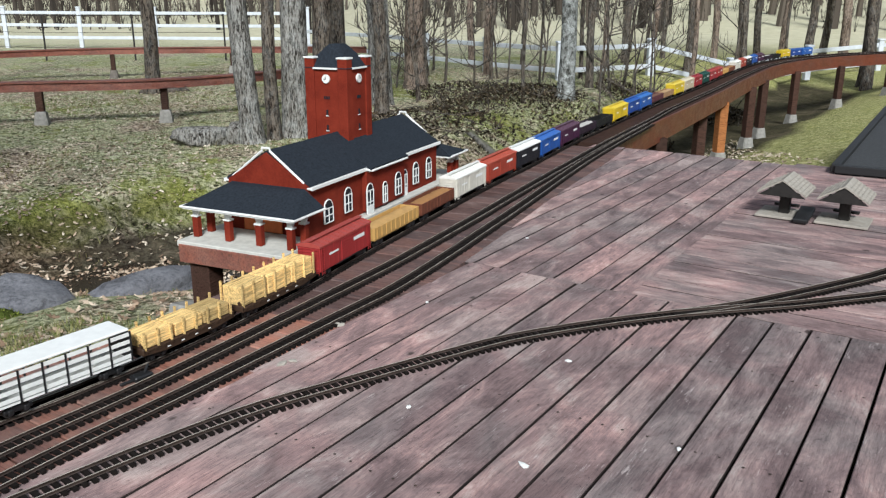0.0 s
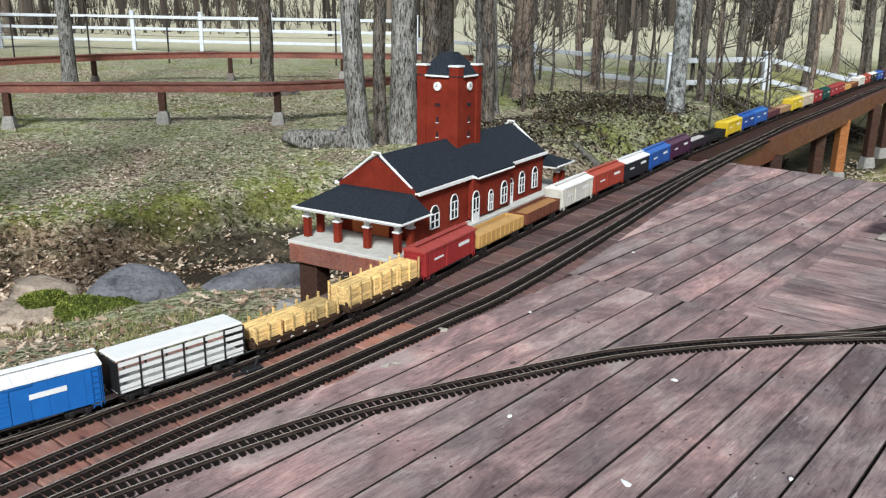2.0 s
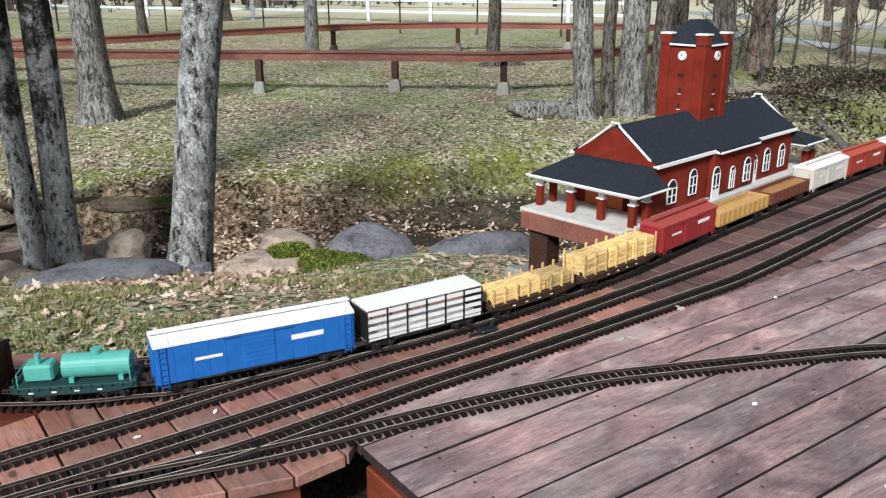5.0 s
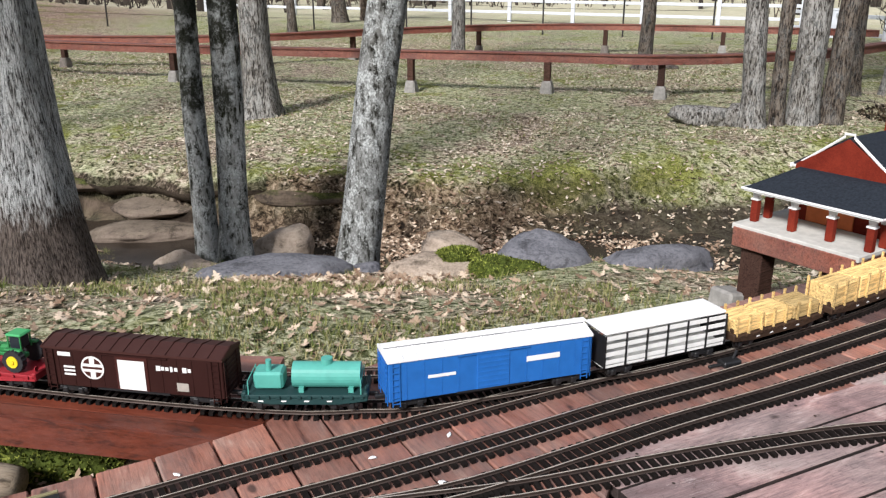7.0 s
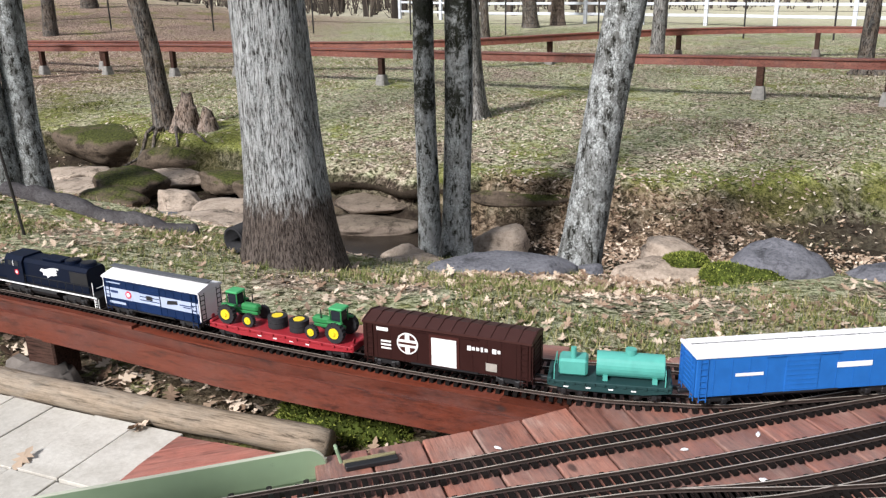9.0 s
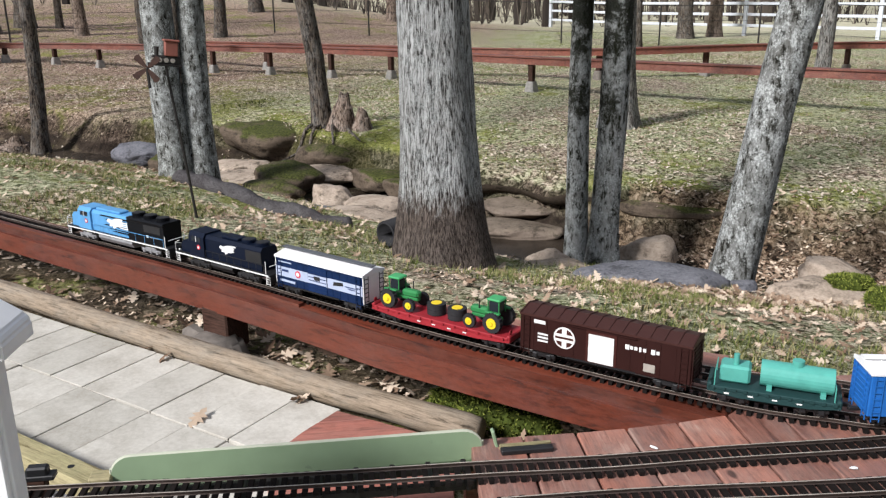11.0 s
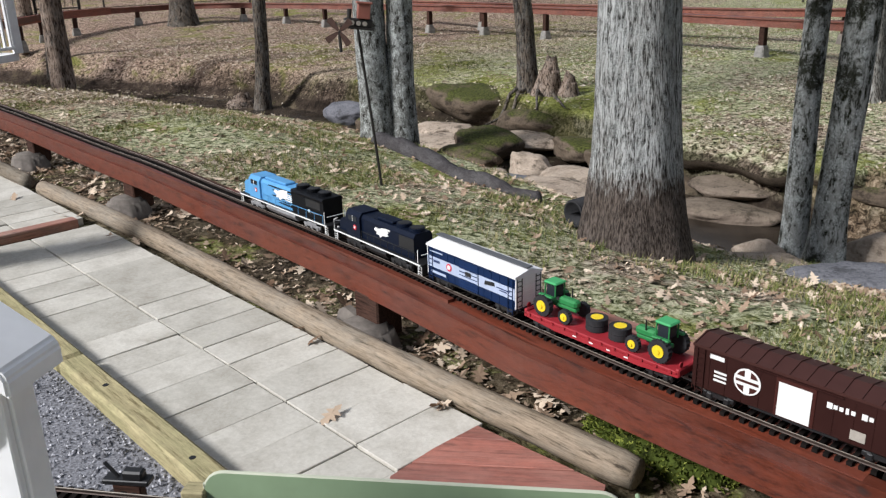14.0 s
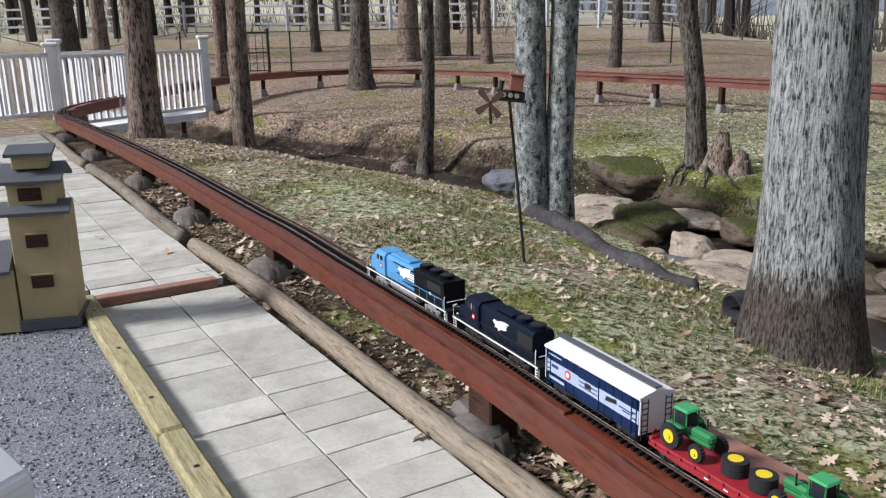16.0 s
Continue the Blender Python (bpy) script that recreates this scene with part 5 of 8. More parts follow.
for yy in (WB - 0.006,):
    part("wall", box((X0 + X1) / 2, yy, (TOPZ + EAVE) / 2, X1 - X0 - 0.024, 0.012, EAVE - TOPZ), M["brick"], station)
part("wall", box((X0 + X1) / 2, WF + 0.006, (TOPZ + EAVE) / 2, X1 - X0 - 0.024, 0.012, EAVE - TOPZ), M["brick"], station, "red brick front wall")
bay = part("bay", box(0.98, WF - 0.012, (TOPZ + EAVE - 0.012) / 2 + 0.004, 0.4, 0.03, EAVE - TOPZ - 0.02, 0.006), M["brick"], station)
slope = math.atan2(RIDGE - EAVE, YC - WF)
for sgn in (1, -1):
    y0 = WF - 0.02 if sgn > 0 else WB + 0.02
    z0 = EAVE - 0.02 * math.tan(slope)
    own = prism([(y0, z0), (YC, RIDGE), (YC, RIDGE + 0.014), (y0, z0 + 0.014)], X0 + 0.014, X1 - 0.014)
    part("roof", own, M["roof"], station, "dark charcoal shingle roof")
    part("eave_trim", box((X0 + X1) / 2, y0 - sgn * 0.003, z0 + 0.004, X1 - X0, 0.008, 0.016, 0.001), M["trim"], station, "white eave board")
# parapet coping on the gables
for gx0 in (X0 - 0.004, X1 - 0.02):
    steps = [(WF - 0.025, EAVE - 0.01), (WF + 0.02, EAVE - 0.01), (WF + 0.02, EAVE + 0.012), (YC - 0.02, RIDGE + 0.012), (YC - 0.02, RIDGE + 0.024), (YC + 0.02, RIDGE + 0.024), (YC + 0.02, RIDGE + 0.012), (WB - 0.02, EAVE + 0.012), (WB - 0.02, EAVE - 0.01), (WB + 0.025, EAVE - 0.01)]
    part("coping", tube([(gx0 + 0.012, y, z) for y, z in steps], 0.0055, 6), M["trim"], station, "white stepped gable coping")
# bay canopy trim
part("eave_trim", tube([(0.78, WF - 0.024, EAVE - 0.008), (0.8, WF - 0.05, EAVE - 0.014), (1.16, WF - 0.05, EAVE - 0.014), (1.18, WF - 0.024, EAVE - 0.008)], 0.006, 6), M["trim"], station)
part("bay_roof", prism([(WF - 0.05, EAVE - 0.012), (WF + 0.04, EAVE + 0.03), (WF + 0.04, EAVE + 0.042), (WF - 0.05, EAVE)], 0.79, 1.17), M["roof"], station)


def hip_porch(xa, xb, name="porch_roof"):
    """Hipped canopy from the gable at xb out to the eave at xa."""
    ze, zt = 0.205, 0.275
    ya, yb = -0.02, 0.56
    own = bmesh.new()
    v = [own.verts.new(p) for p in ((xa, ya, ze), (xa, yb, ze), (xb, yb, ze), (xb, ya, ze), (xb - (xb - xa) * 0.18, ya + 0.13, zt), (xb - (xb - xa) * 0.18, yb - 0.13, zt), (xb, yb - 0.1, zt + 0.005), (xb, ya + 0.1, zt + 0.005))]
    for f in ((0, 1, 5, 4), (1, 2, 6, 5), (0, 4, 7, 3), (4, 5, 6, 7), (3, 2, 1, 0), (2, 3, 7, 6)):
        own.faces.new([v[k] for k in f])
    bmesh.ops.recalc_face_normals(own, faces=own.faces[:])
    part(name, own, M["roof"], station, "dark hipped porch roof")
    part("eave_trim", tube([(xb, ya, ze), (xa, ya, ze), (xa, yb, ze), (xb, yb, ze)], 0.0055, 6), M["trim"], station, "white porch eave")
    part("ceiling", box((xa + xb) / 2, (ya + yb) / 2, ze - 0.006, abs(xb - xa), yb - ya - 0.02, 0.006), M["trim"], station)


hip_porch(0.09, 0.32)
hip_porch(1.86, 1.62)


def column(x, y):
    col = part("column", box(x, y, TOPZ + 0.045, 0.029, 0.029, 0.09, 0.003), M["brick"], station, "square red brick porch column")
    part("cap", box(x, y, TOPZ + 0.094, 0.034, 0.034, 0.007, 0.001), M["trim"], col, "white column cap")
    part("bracket", prism([(y - 0.012, TOPZ + 0.098), (y + 0.012, TOPZ + 0.098), (y + 0.02, 0.2), (y - 0.02, 0.2)], x - 0.006, x + 0.006), M["trim"], col, "white curved bracket")


for x, y in ((0.14, 0.035), (0.14, 0.19), (0.14, 0.35), (0.14, 0.52), (0.23, 0.03), (0.23, 0.52), (1.81, 0.035), (1.81, 0.19), (1.81, 0.35), (1.81, 0.52), (1.72, 0.03)):
    column(x, y)
part("inner_wall", box(0.312, 0.3, 0.125, 0.008, 0.2, 0.11, 0.001), M["interior"], station, "porch wall panel in lit orange")


def arched(x, w, z0, z1, door=False):
    """A round-headed window or door on the track side, white framed."""
    y = WF - 0.006 if not 0.79 < x < 1.17 else WF - 0.031
    win = part("door" if door else "window", box(x, y, (z0 + z1) / 2, w, 0.008, z1 - z0), M["glass"], station, "white framed glazed door" if door else "white framed arched window")
    fr = bmesh.new()
    t = 0.0045
    for px in (x - w / 2, x + w / 2, x):
        box(px, y - 0.004, (z0 + z1) / 2, t, 0.006, z1 - z0, 0, fr)
    for pz in (z0, z0 + (z1 - z0) * 0.5, z1):
        box(x, y - 0.004, pz, w + t, 0.006, t, 0, fr)
    if door:
        box(x, y - 0.0035, z0 + 0.02, w, 0.006, 0.04, 0, fr)
    part("frame", fr, M["trim"], win)
    arch = [(x - w / 2, y - 0.003, z1)]
    for k in range(1, 8):
        a = math.pi * (1 - k / 8)
        arch.append((x + w / 2 * math.cos(a), y - 0.003, z1 + 0.55 * w * math.sin(a)))
    arch.append((x + w / 2, y - 0.003, z1))
    part("arch", tube(arch, 0.003, 5), M["trim"], win)
    fan = bmesh.new()
    fan.faces.new([fan.verts.new((p[0], y - 0.0045, p[2])) for p in arch])
    part("pane", fan, M["glass"], win)


arched(0.47, 0.07, 0.1, 0.165)
arched(0.64, 0.06, 0.11, 0.19)
arched(0.80, 0.06, 0.068, 0.18, True)
arched(0.95, 0.04, 0.09, 0.17)
arched(1.09, 0.06, 0.1, 0.18)
arched(1.21, 0.05, 0.068, 0.175, True)
arched(1.34, 0.06, 0.105, 0.185)
arched(1.50, 0.06, 0.105, 0.185)
# clock tower
TX, TY, TW = 1.02, 0.325, 0.235
TT = 0.775
part("tower", box(TX, TY, (TT - 0.05 + TOPZ) / 2, TW - 0.012, TW - 0.012, TT - 0.05 - TOPZ, 0.002), M["brick"], station, "square red brick clock tower")
for sx in (-1, 1):
    for sy in (-1, 1):
        part("tower_pier", box(TX + sx * (TW / 2 - 0.025), TY + sy * (TW / 2 - 0.025), (TT + TOPZ) / 2, 0.052, 0.052, TT - TOPZ, 0.002), M["brick"], station)
        part("pier_cap", box(TX + sx * (TW / 2 - 0.025), TY + sy * (TW / 2 - 0.025), TT + 0.004, 0.06, 0.06, 0.008, 0.001), M["trim"], station, "white pier cap")
own = bmesh.new()
q = TW / 2 + 0.004
vv = [own.verts.new((TX + a * q, TY + b * q, TT - 0.045)) for a, b in ((-1, -1), (1, -1), (1, 1), (-1, 1))]
k = 0.03
tt = [own.verts.new((TX + a * k, TY + b * k, TT + 0.065)) for a, b in ((-1, -1), (1, -1), (1, 1), (-1, 1))]
for i in range(4):
    own.faces.new((vv[i], vv[(i + 1) % 4], tt[(i + 1) % 4], tt[i]))
own.faces.new(tt)
own.faces.new(list(reversed(vv)))
part("tower_roof", own, M["roof"], station, "dark pyramid tower roof")
for face, (dx, dy) in enumerate(((-1, 0), (0, -1), (1, 0), (0, 1))):
    cx, cy = TX + dx * (TW / 2 - 0.004), TY + dy * (TW / 2 - 0.004)
    clock = part("clock", cyl(cx, cy, TT - 0.095, 0.021, 0.012, "x" if dx else "y", 24), M["trim"], station, "round white clock face")
    hx, hy = cx + dx * 0.008, cy + dy * 0.008
    part("clock_hand", box(hx, hy, TT - 0.09, 0.002 if dx else 0.002, 0.002, 0.016), M["black"], clock)
    part("clock_hand", box(hx + (0.005 if dy else 0), hy + (0.005 if dx else 0), TT - 0.095, 0.002 if dx else 0.012, 0.002 if dy else 0.012, 0.002), M["black"], clock)
    part("eave_trim", box(TX + dx * (TW / 2 + 0.004), TY + dy * (TW / 2 + 0.004), TT - 0.045, 0.008 if dx else TW - 0.1, TW - 0.1 if dx else 0.008, 0.008), M["trim"], station)
    for q in range(3):
        part("dentil", box(TX + dx * (TW / 2 - 0.005) + (0 if dx else 0.012 * (q - 1)), TY + dy * (TW / 2 - 0.005) + (0.012 * (q - 1) if dx else 0), 0.59, 0.005 if dx else 0.007, 0.007 if dx else 0.005, 0.014), M["glass"], station)
    for zz in (0.445, 0.518):
        win = part("window", box(TX + dx * (TW / 2 - 0.005), TY + dy * (TW / 2 - 0.005), zz, 0.006 if dx else 0.009, 0.009 if dx else 0.006, 0.026), M["glass"], station, "narrow tower window")
        part("sill", box(TX + dx * (TW / 2 - 0.003), TY + dy * (TW / 2 - 0.003), zz - 0.016, 0.006 if dx else 0.016, 0.016 if dx else 0.006, 0.003), M["trim"], win)
# timber legs
for x, y in ((0.12, 0.47), (0.12, 0.12), (1.0, 0.47), (1.8, 0.47), (1.8, 0.12)):
    w = station.matrix_basis @ Vector((x, y, 0))
    g = ground_z(w.x, w.y)
    part("leg", box(x, y, (g - 0.028) / 2, 0.1, 0.1, -0.028 - g + 0.04, 0.006), M["beam_dark"], station, "thick dark timber leg")
w = station.matrix_basis @ Vector((0.06, 0.52, 0))
blk = obj("concrete_block", box(0, 0, 0, 0.13, 0.12, 0.12, 0.012), M["concrete"])
blk.matrix_basis = pose(w.x - 0.02, w.y, ground_z(w.x, w.y) + 0.04, 0, 10, 70)
tagged(blk, "tan concrete block leaning on the station leg", "block")

# ---------------------------------------------------------------- freight sheds on the deck
def shelter(x, y, ang):
    r = thing("model_shelter", pose(x, y, 0.004, 0, 0, ang), "small model shelter with grey shingle roof on a post", "model building", "pair of deck shelters")
    part("base", box(0, 0, 0.006, 0.22, 0.24, 0.012, 0.002), M["ply"], r, "grey base board")
    part("post", box(0, 0, 0.08, 0.045, 0.05, 0.14, 0.003), M["iron"], r)
    for sgn in (-1, 1):
        part("brace", tube([(0, sgn * 0.02, 0.09), (0, sgn * 0.09, 0.135)], 0.007, 6), M["iron"], r)
        part("brace", tube([(sgn * 0.02, 0, 0.09), (sgn * 0.07, 0, 0.14)], 0.007, 6), M["iron"], r)
        own = prism([(sgn * 0.115, 0.125), (0, 0.195), (0, 0.203), (sgn * 0.115, 0.133)], -0.13, 0.13)
        rf = part("roof", own, M["ply"], r, "weathered grey shingled slope")
        for k in range(6):
            t = k / 6
            part("shingle_course", box(0, sgn * (0.108 - 0.1 * t), 0.138 + 0.061 * t, 0.262, 0.004, 0.006), M["ply"], rf)
    part("rafter", prism([(-0.11, 0.118), (0.11, 0.118), (0, 0.19)], -0.126, -0.116), M["iron"], r)
    part("rafter", prism([(-0.11, 0.118), (0.11, 0.118), (0, 0.19)], 0.116, 0.126), M["iron"], r)
    part("bench", box(0.06, 0, 0.04, 0.03, 0.12, 0.012, 0.002), M["iron"], r)
    return r


shelter(1.66, 4.56, 66.5)
shelter(1.92, 4.46, 66.5)
ob = obj("loading_ramp", box(0, 0, 0.01, 0.2, 0.07, 0.02, 0.004), M["black"])
ob.matrix_basis = pose(1.735, 4.47, 0.02, 0, -8, 66.5)
tagged(ob, "black loading ramp between the shelters", "ramp")
# dark roofing-felt table beyond the deck
own = bmesh.new()
pl = [(2.2, 5.70), (3.6, 9.1), (6.4, 8.1), (5.0, 4.7)]
f = own.faces.new([own.verts.new((x, y, 0.03)) for x, y in pl])
r = bmesh.ops.extrude_face_region(own, geom=[f])
bmesh.ops.translate(own, vec=(0, 0, -0.06), verts=[g for g in r["geom"] if isinstance(g, bmesh.types.BMVert)])
bmesh.ops.recalc_face_normals(own, faces=own.faces[:])
table = tagged(obj("felt_table", own, M["asphalt"]), "raised table covered in dark roofing felt", "table")
for a, b in ((0, 1), (3, 0)):
    p, q = Vector((*pl[a], 0)), Vector((*pl[b], 0))
    ob = part("edge_strip", box(0, 0, 0, (q - p).length, 0.05, 0.05, 0.004), M["black"], table, "black edging strip")
    c = (p + q) / 2
    ob.matrix_basis = pose(c.x, c.y, 0.035, 0, 0, math.degrees(math.atan2(q.y - p.y, q.x - p.x)))
for x, y in ((2.4, 5.75), (3.6, 8.8), (6.1, 7.9), (4.8, 4.9)):
    g = ground_z(x, y)
    ob = part("leg", box(0, 0, (g - 0.03) / 2, 0.09, 0.09, -g, 0.004), M["beam_dark"], table)
    ob.matrix_basis = pose(x, y, 0, 0, 0, ANG)


# ---------------------------------------------------------------- trees
def trunk_mesh(x, y, r, height, lean=(0.0, 0.0), flare=1.5, sides=20, rings=40, rough=0.05, curve=0.0, seed=0, z0=None, knots=0.0):
    g = (ground_z(x, y) if z0 is None else z0) - 0.08
    vs, fs, axis = [], [], []
    for i in range(rings):
        t = (i / (rings - 1)) ** 1.5
        h = t * height
        k = r * (1 - 0.6 * t) * (1 + (flare - 1) * math.exp(-h / (r * 1.7)))
        cx = lean[0] * h + curve * math.sin(h * 0.9 + seed) * min(1, h)
        cy = lean[1] * h + curve * math.cos(h * 0.7 + seed) * min(1, h)
        axis.append(Vector((cx, cy, h)))
        for j in range(sides):
            a = 2 * math.pi * j / sides
            root = 1 + 0.16 * (flare - 1) * math.exp(-h / (r * 1.2)) * math.sin(a * 5 + seed)
            n1 = noise.noise((math.cos(a) * 1.5 + seed, math.sin(a) * 1.5, h * 1.1))
            n2 = noise.noise((math.cos(a) * 9 + seed, math.sin(a) * 9, h * 2.2))
            rr = k * root * (1 + 0.09 * n1 + rough * n2)
            vs.append((cx + rr * math.cos(a), cy + rr * math.sin(a), h))
    for i in range(rings - 1):
        for j in range(sides):
            fs.append((i * sides + j, i * sides + (j + 1) % sides, (i + 1) * sides + (j + 1) % sides, (i + 1) * sides + j))
    fs.append(tuple((rings - 1) * sides + j for j in range(sides)))
    return g, vs, fs, axis


def limb_mesh(bm, start, d, length, r, rnd, depth):
    pts = [start]
    p, dd = start.copy(), d.normalized()
    n = 6
    for k in range(n):
        dd = (dd + Vector((rnd.uniform(-0.25, 0.25), rnd.uniform(-0.25, 0.25), rnd.uniform(-0.08, 0.22)))).normalized()
        p = p + dd * (length / n)
        pts.append(p.copy())
    tube(pts, [r * (1 - 0.8 * k / n) + 0.002 for k in range(n + 1)], 5 if depth else 7, bm)
    if depth < 2:
        for k in range(2, n + 1):
            side = Vector((rnd.uniform(-1, 1), rnd.uniform(-1, 1), rnd.uniform(0.0, 0.9))).normalized()
            limb_mesh(bm, pts[k], (dd + side).normalized(), length * rnd.uniform(0.3, 0.55), r * 0.42, rnd, depth + 1)


def tree(x, y, r, height=9.0, lean=(0.0, 0.0), mat="bark", label="tall bare winter tree with grey bark", flare=1.5, sides=20, rings=36, rough=0.05, curve=0.03, seed=1, limbs=7, first=2.6, z0=None, group="bare trees on the lawn"):
    rnd = random.Random(seed * 7 + 3)
    g, vs, fs, axis = trunk_mesh(x, y, r, height, lean, flare, sides, rings, rough, curve, seed, z0)
    root = thing("tree", pose(x, y, g), label, "tree", group)
    from_data("trunk", vs, fs, M[mat], root, True)
    bm = bmesh.new()
    for k in range(limbs):
        h = first + (height - first - 0.5) * (k + rnd.random() * 0.5) / limbs
        c = min(axis, key=lambda q: abs(q.z - h))
        a = rnd.uniform(0, 6.28)
        d = Vector((math.cos(a), math.sin(a), rnd.uniform(0.4, 1.0)))
        limb_mesh(bm, c, d, rnd.uniform(1.2, 2.6) * (1 - 0.4 * h / height), r * 0.34 * (1 - 0.5 * h / height), rnd, 0 if r > 0.12 else 1)
    part("branches", bm, M[mat], root)
    return root


tree(-4.26, 1.98, 0.218, 11, (-0.055, 0.0), "oak", "massive oak trunk with deeply ridged grey bark", 1.6, 56, 110, 0.06, 0.0, 4, 6, 3.5, -0.58)
tree(-4.83, 3.41, 0.083, 8, (-0.02, 0.02), "bark_mossy", "slender twin trunk blotched with pale lichen", 1.25, 24, 60, 0.05, 0.02, 9, 5, 2.4, -0.86)
tree(-4.67, 3.53, 0.105, 9, (0.005, 0.0), "bark_mossy", "lichen-covered grey twin trunk on the creek edge", 1.3, 28, 60, 0.05, 0.025, 12, 6, 2.6, -0.86)
tree(-3.65, 3.71, 0.135, 9, (0.11, 0.105), "bark_lichen", "leaning pale grey trunk covered in lichen", 1.25, 32, 70, 0.04, 0.01, 15, 6, 2.8, -0.84)
tree(-8.55, 1.25, 0.16, 10, (0.01, -0.015), "bark_lichen", "pale double trunk beside the creek", 1.3, 24, 40, 0.06, 0.02, 21, 6)
tree(-8.5, 1.5, 0.14, 10, (0.0, 0.012), "bark_lichen", "grey double trunk beside the creek", 1.3, 24, 40, 0.06, 0.02, 22, 5)
tree(-10.05, 3.36, 0.12, 9, (-0.02, -0.13), "bark_dark", "dark leaning trunk beside a rotten stump", 1.5, 20, 36, 0.08, 0.06, 25, 5)
tree(-8.0, 6.4, 0.18, 10, (0.0, 0.0), "bark", "grey tree trunk with spreading roots", 1.7, 24, 40, 0.06, 0.03, 27, 6)
tree(-11.3, -3.35, 0.185, 11, (0.0, 0.015), "bark_warm", "broad shaggy brown cedar trunk", 1.35, 28, 50, 0.09, 0.03, 31, 6)
tree(-14.6, -2.8, 0.175, 10, (0.0, 0.02), "bark_warm", "brown cedar trunk beside the footbridge", 1.4, 22, 36, 0.07, 0.03, 33, 5)
tree(-22.0, -1.3, 0.25, 12, (0.0, 0.0), "bark_dark", "dark trunk with flared roots", 1.7, 20, 30, 0.06, 0.03, 35, 5)
tree(-13.1, 0.2, 0.11, 7, (0.0, 0.03), "bark_dark", "thin mossy trunk on the creek bank", 1.4, 16, 30, 0.08, 0.05, 37, 4)
tree(-3.2, 9.5, 0.125, 11, (-0.05, 0.01), "bark", "rough grey trunk in a close cluster", 1.5, 28, 50, 0.1, 0.03, 41, 6)
tree(-3.02, 9.72, 0.08, 10, (-0.01, 0.02), "bark_dark", "hollow dark stem in a close cluster", 1.4, 18, 40, 0.12, 0.03, 42, 5)
tree(-2.82, 9.95, 0.165, 12, (0.0, 0.0), "bark", "stout grey trunk in a close cluster", 1.35, 28, 50, 0.1, 0.02, 43, 6)
tree(-2.58, 10.15, 0.125, 11, (0.02, 0.0), "bark_dark", "dark slim trunk in a close cluster", 1.3, 20, 40, 0.08, 0.03, 44, 5)
tree(-2.3, 12.2, 0.1, 11, (-0.03, 0.0), "bark_dark", "dark leaning stem beside the clock tower", 1.3, 16, 36, 0.08, 0.04, 45, 5)
tree(-2.6, 13.3, 0.18, 11, (0.0, 0.0), "bark", "grey trunk behind the station", 1.4, 18, 30, 0.06, 0.03, 46, 5)
tree(-3.1, 12.8, 0.14, 11, (0.0, 0.0), "bark_dark", "dark trunk behind the station", 1.4, 16, 30, 0.06, 0.03, 47, 5)
tree(-2.5, 15.7, 0.18, 11, (0.0, 0.0), "bark_warm", "brown trunk at the wood edge", 1.5, 16, 30, 0.06, 0.03, 48, 5)
tree(-6.9, 14.1, 0.13, 9, (-0.035, 0.0), "bark_dark", "slim dark leaning tree on the lawn", 1.3, 16, 30, 0.06, 0.05, 50, 5)
tree(-10.9, 13.7, 0.14, 9, (0.0, 0.0), "bark", "slim grey tree on the lawn", 1.4, 16, 30, 0.06, 0.03, 51, 5)
tree(0.3, 14.6, 0.14, 11, (0.01, 0.0), "bark_lichen", "pale grey trunk near the fence", 1.3, 16, 30, 0.05, 0.03, 52, 5)
for k, (x, y, w) in enumerate(((0.7, 16.4, 0.24), (1.6, 21.6, 0.22), (2.2, 21.7, 0.26), (2.7, 24.6, 0.23), (3.0, 21.1, 0.31), (4.1, 24.9, 0.3), (4.7, 24.0, 0.43), (5.3, 25.1, 0.31), (6.0, 25.3, 0.31), (6.7, 25.4, 0.39), (7.4, 26.7, 0.37), (7.7, 25.7, 0.43), (6.8, 20.5, 0.49), (-2.4, 16.2, 0.2), (-1.5, 18.7, 0.25), (-0.9, 21.0, 0.2),
                              (-29.0, -11.4, 0.9), (-27.0, -9.5, 0.55), (-31.0, -9.6, 0.6), (-33.0, -7.2, 0.5), (-28.5, -0.2, 0.75), (-30.0, 0.9, 0.6), (-30.0, 1.9, 0.25), (-27.5, 2.3, 0.4), (-34.6, 9.6, 0.6), (-22.7, 21.5, 0.6), (-23.2, 23.4, 0.56), (-17.5, 3.0, 0.3), (-26.0, 6.0, 0.4), (-31.0, 14.0, 0.5), (-20.0, 17.0, 0.3),
                              (0.52, 18.3, 0.15), (1.1, 21.0, 0.2), (1.56, 22.6, 0.17), (2.12, 22.7, 0.15), (2.85, 19.0, 0.19), (4.3, 21.7, 0.26), (6.7, 20.0, 0.36), (-2.1, 20.7, 0.28), (-1.3, 17.7, 0.12), (-0.25, 16.8, 0.08), (0.9, 17.2, 0.07), (-0.9, 17.0, 0.06), (-2.9, 17.8, 0.16), (3.4, 23.6, 0.15), (5.6, 22.9, 0.13), (-17.6, -3.5, 0.3), (-25.0, -5.5, 0.35), (-23.5, 3.4, 0.3), (-32.0, -3.6, 0.4))):
    tree(x, y, w / 2 * (0.62 if y > 15 and x > -5 else 0.9), 11, (random.uniform(-0.03, 0.03), random.uniform(-0.02, 0.02)), ("bark_dark", "bark_dark", "bark_warm")[k % 3], ("dark bare woodland trunk", "dark bare woodland trunk", "brown bare woodland trunk")[k % 3], 1.35, 12, 20, 0.05, 0.05, 60 + k, 5, 2.6, None, "woodland trees")
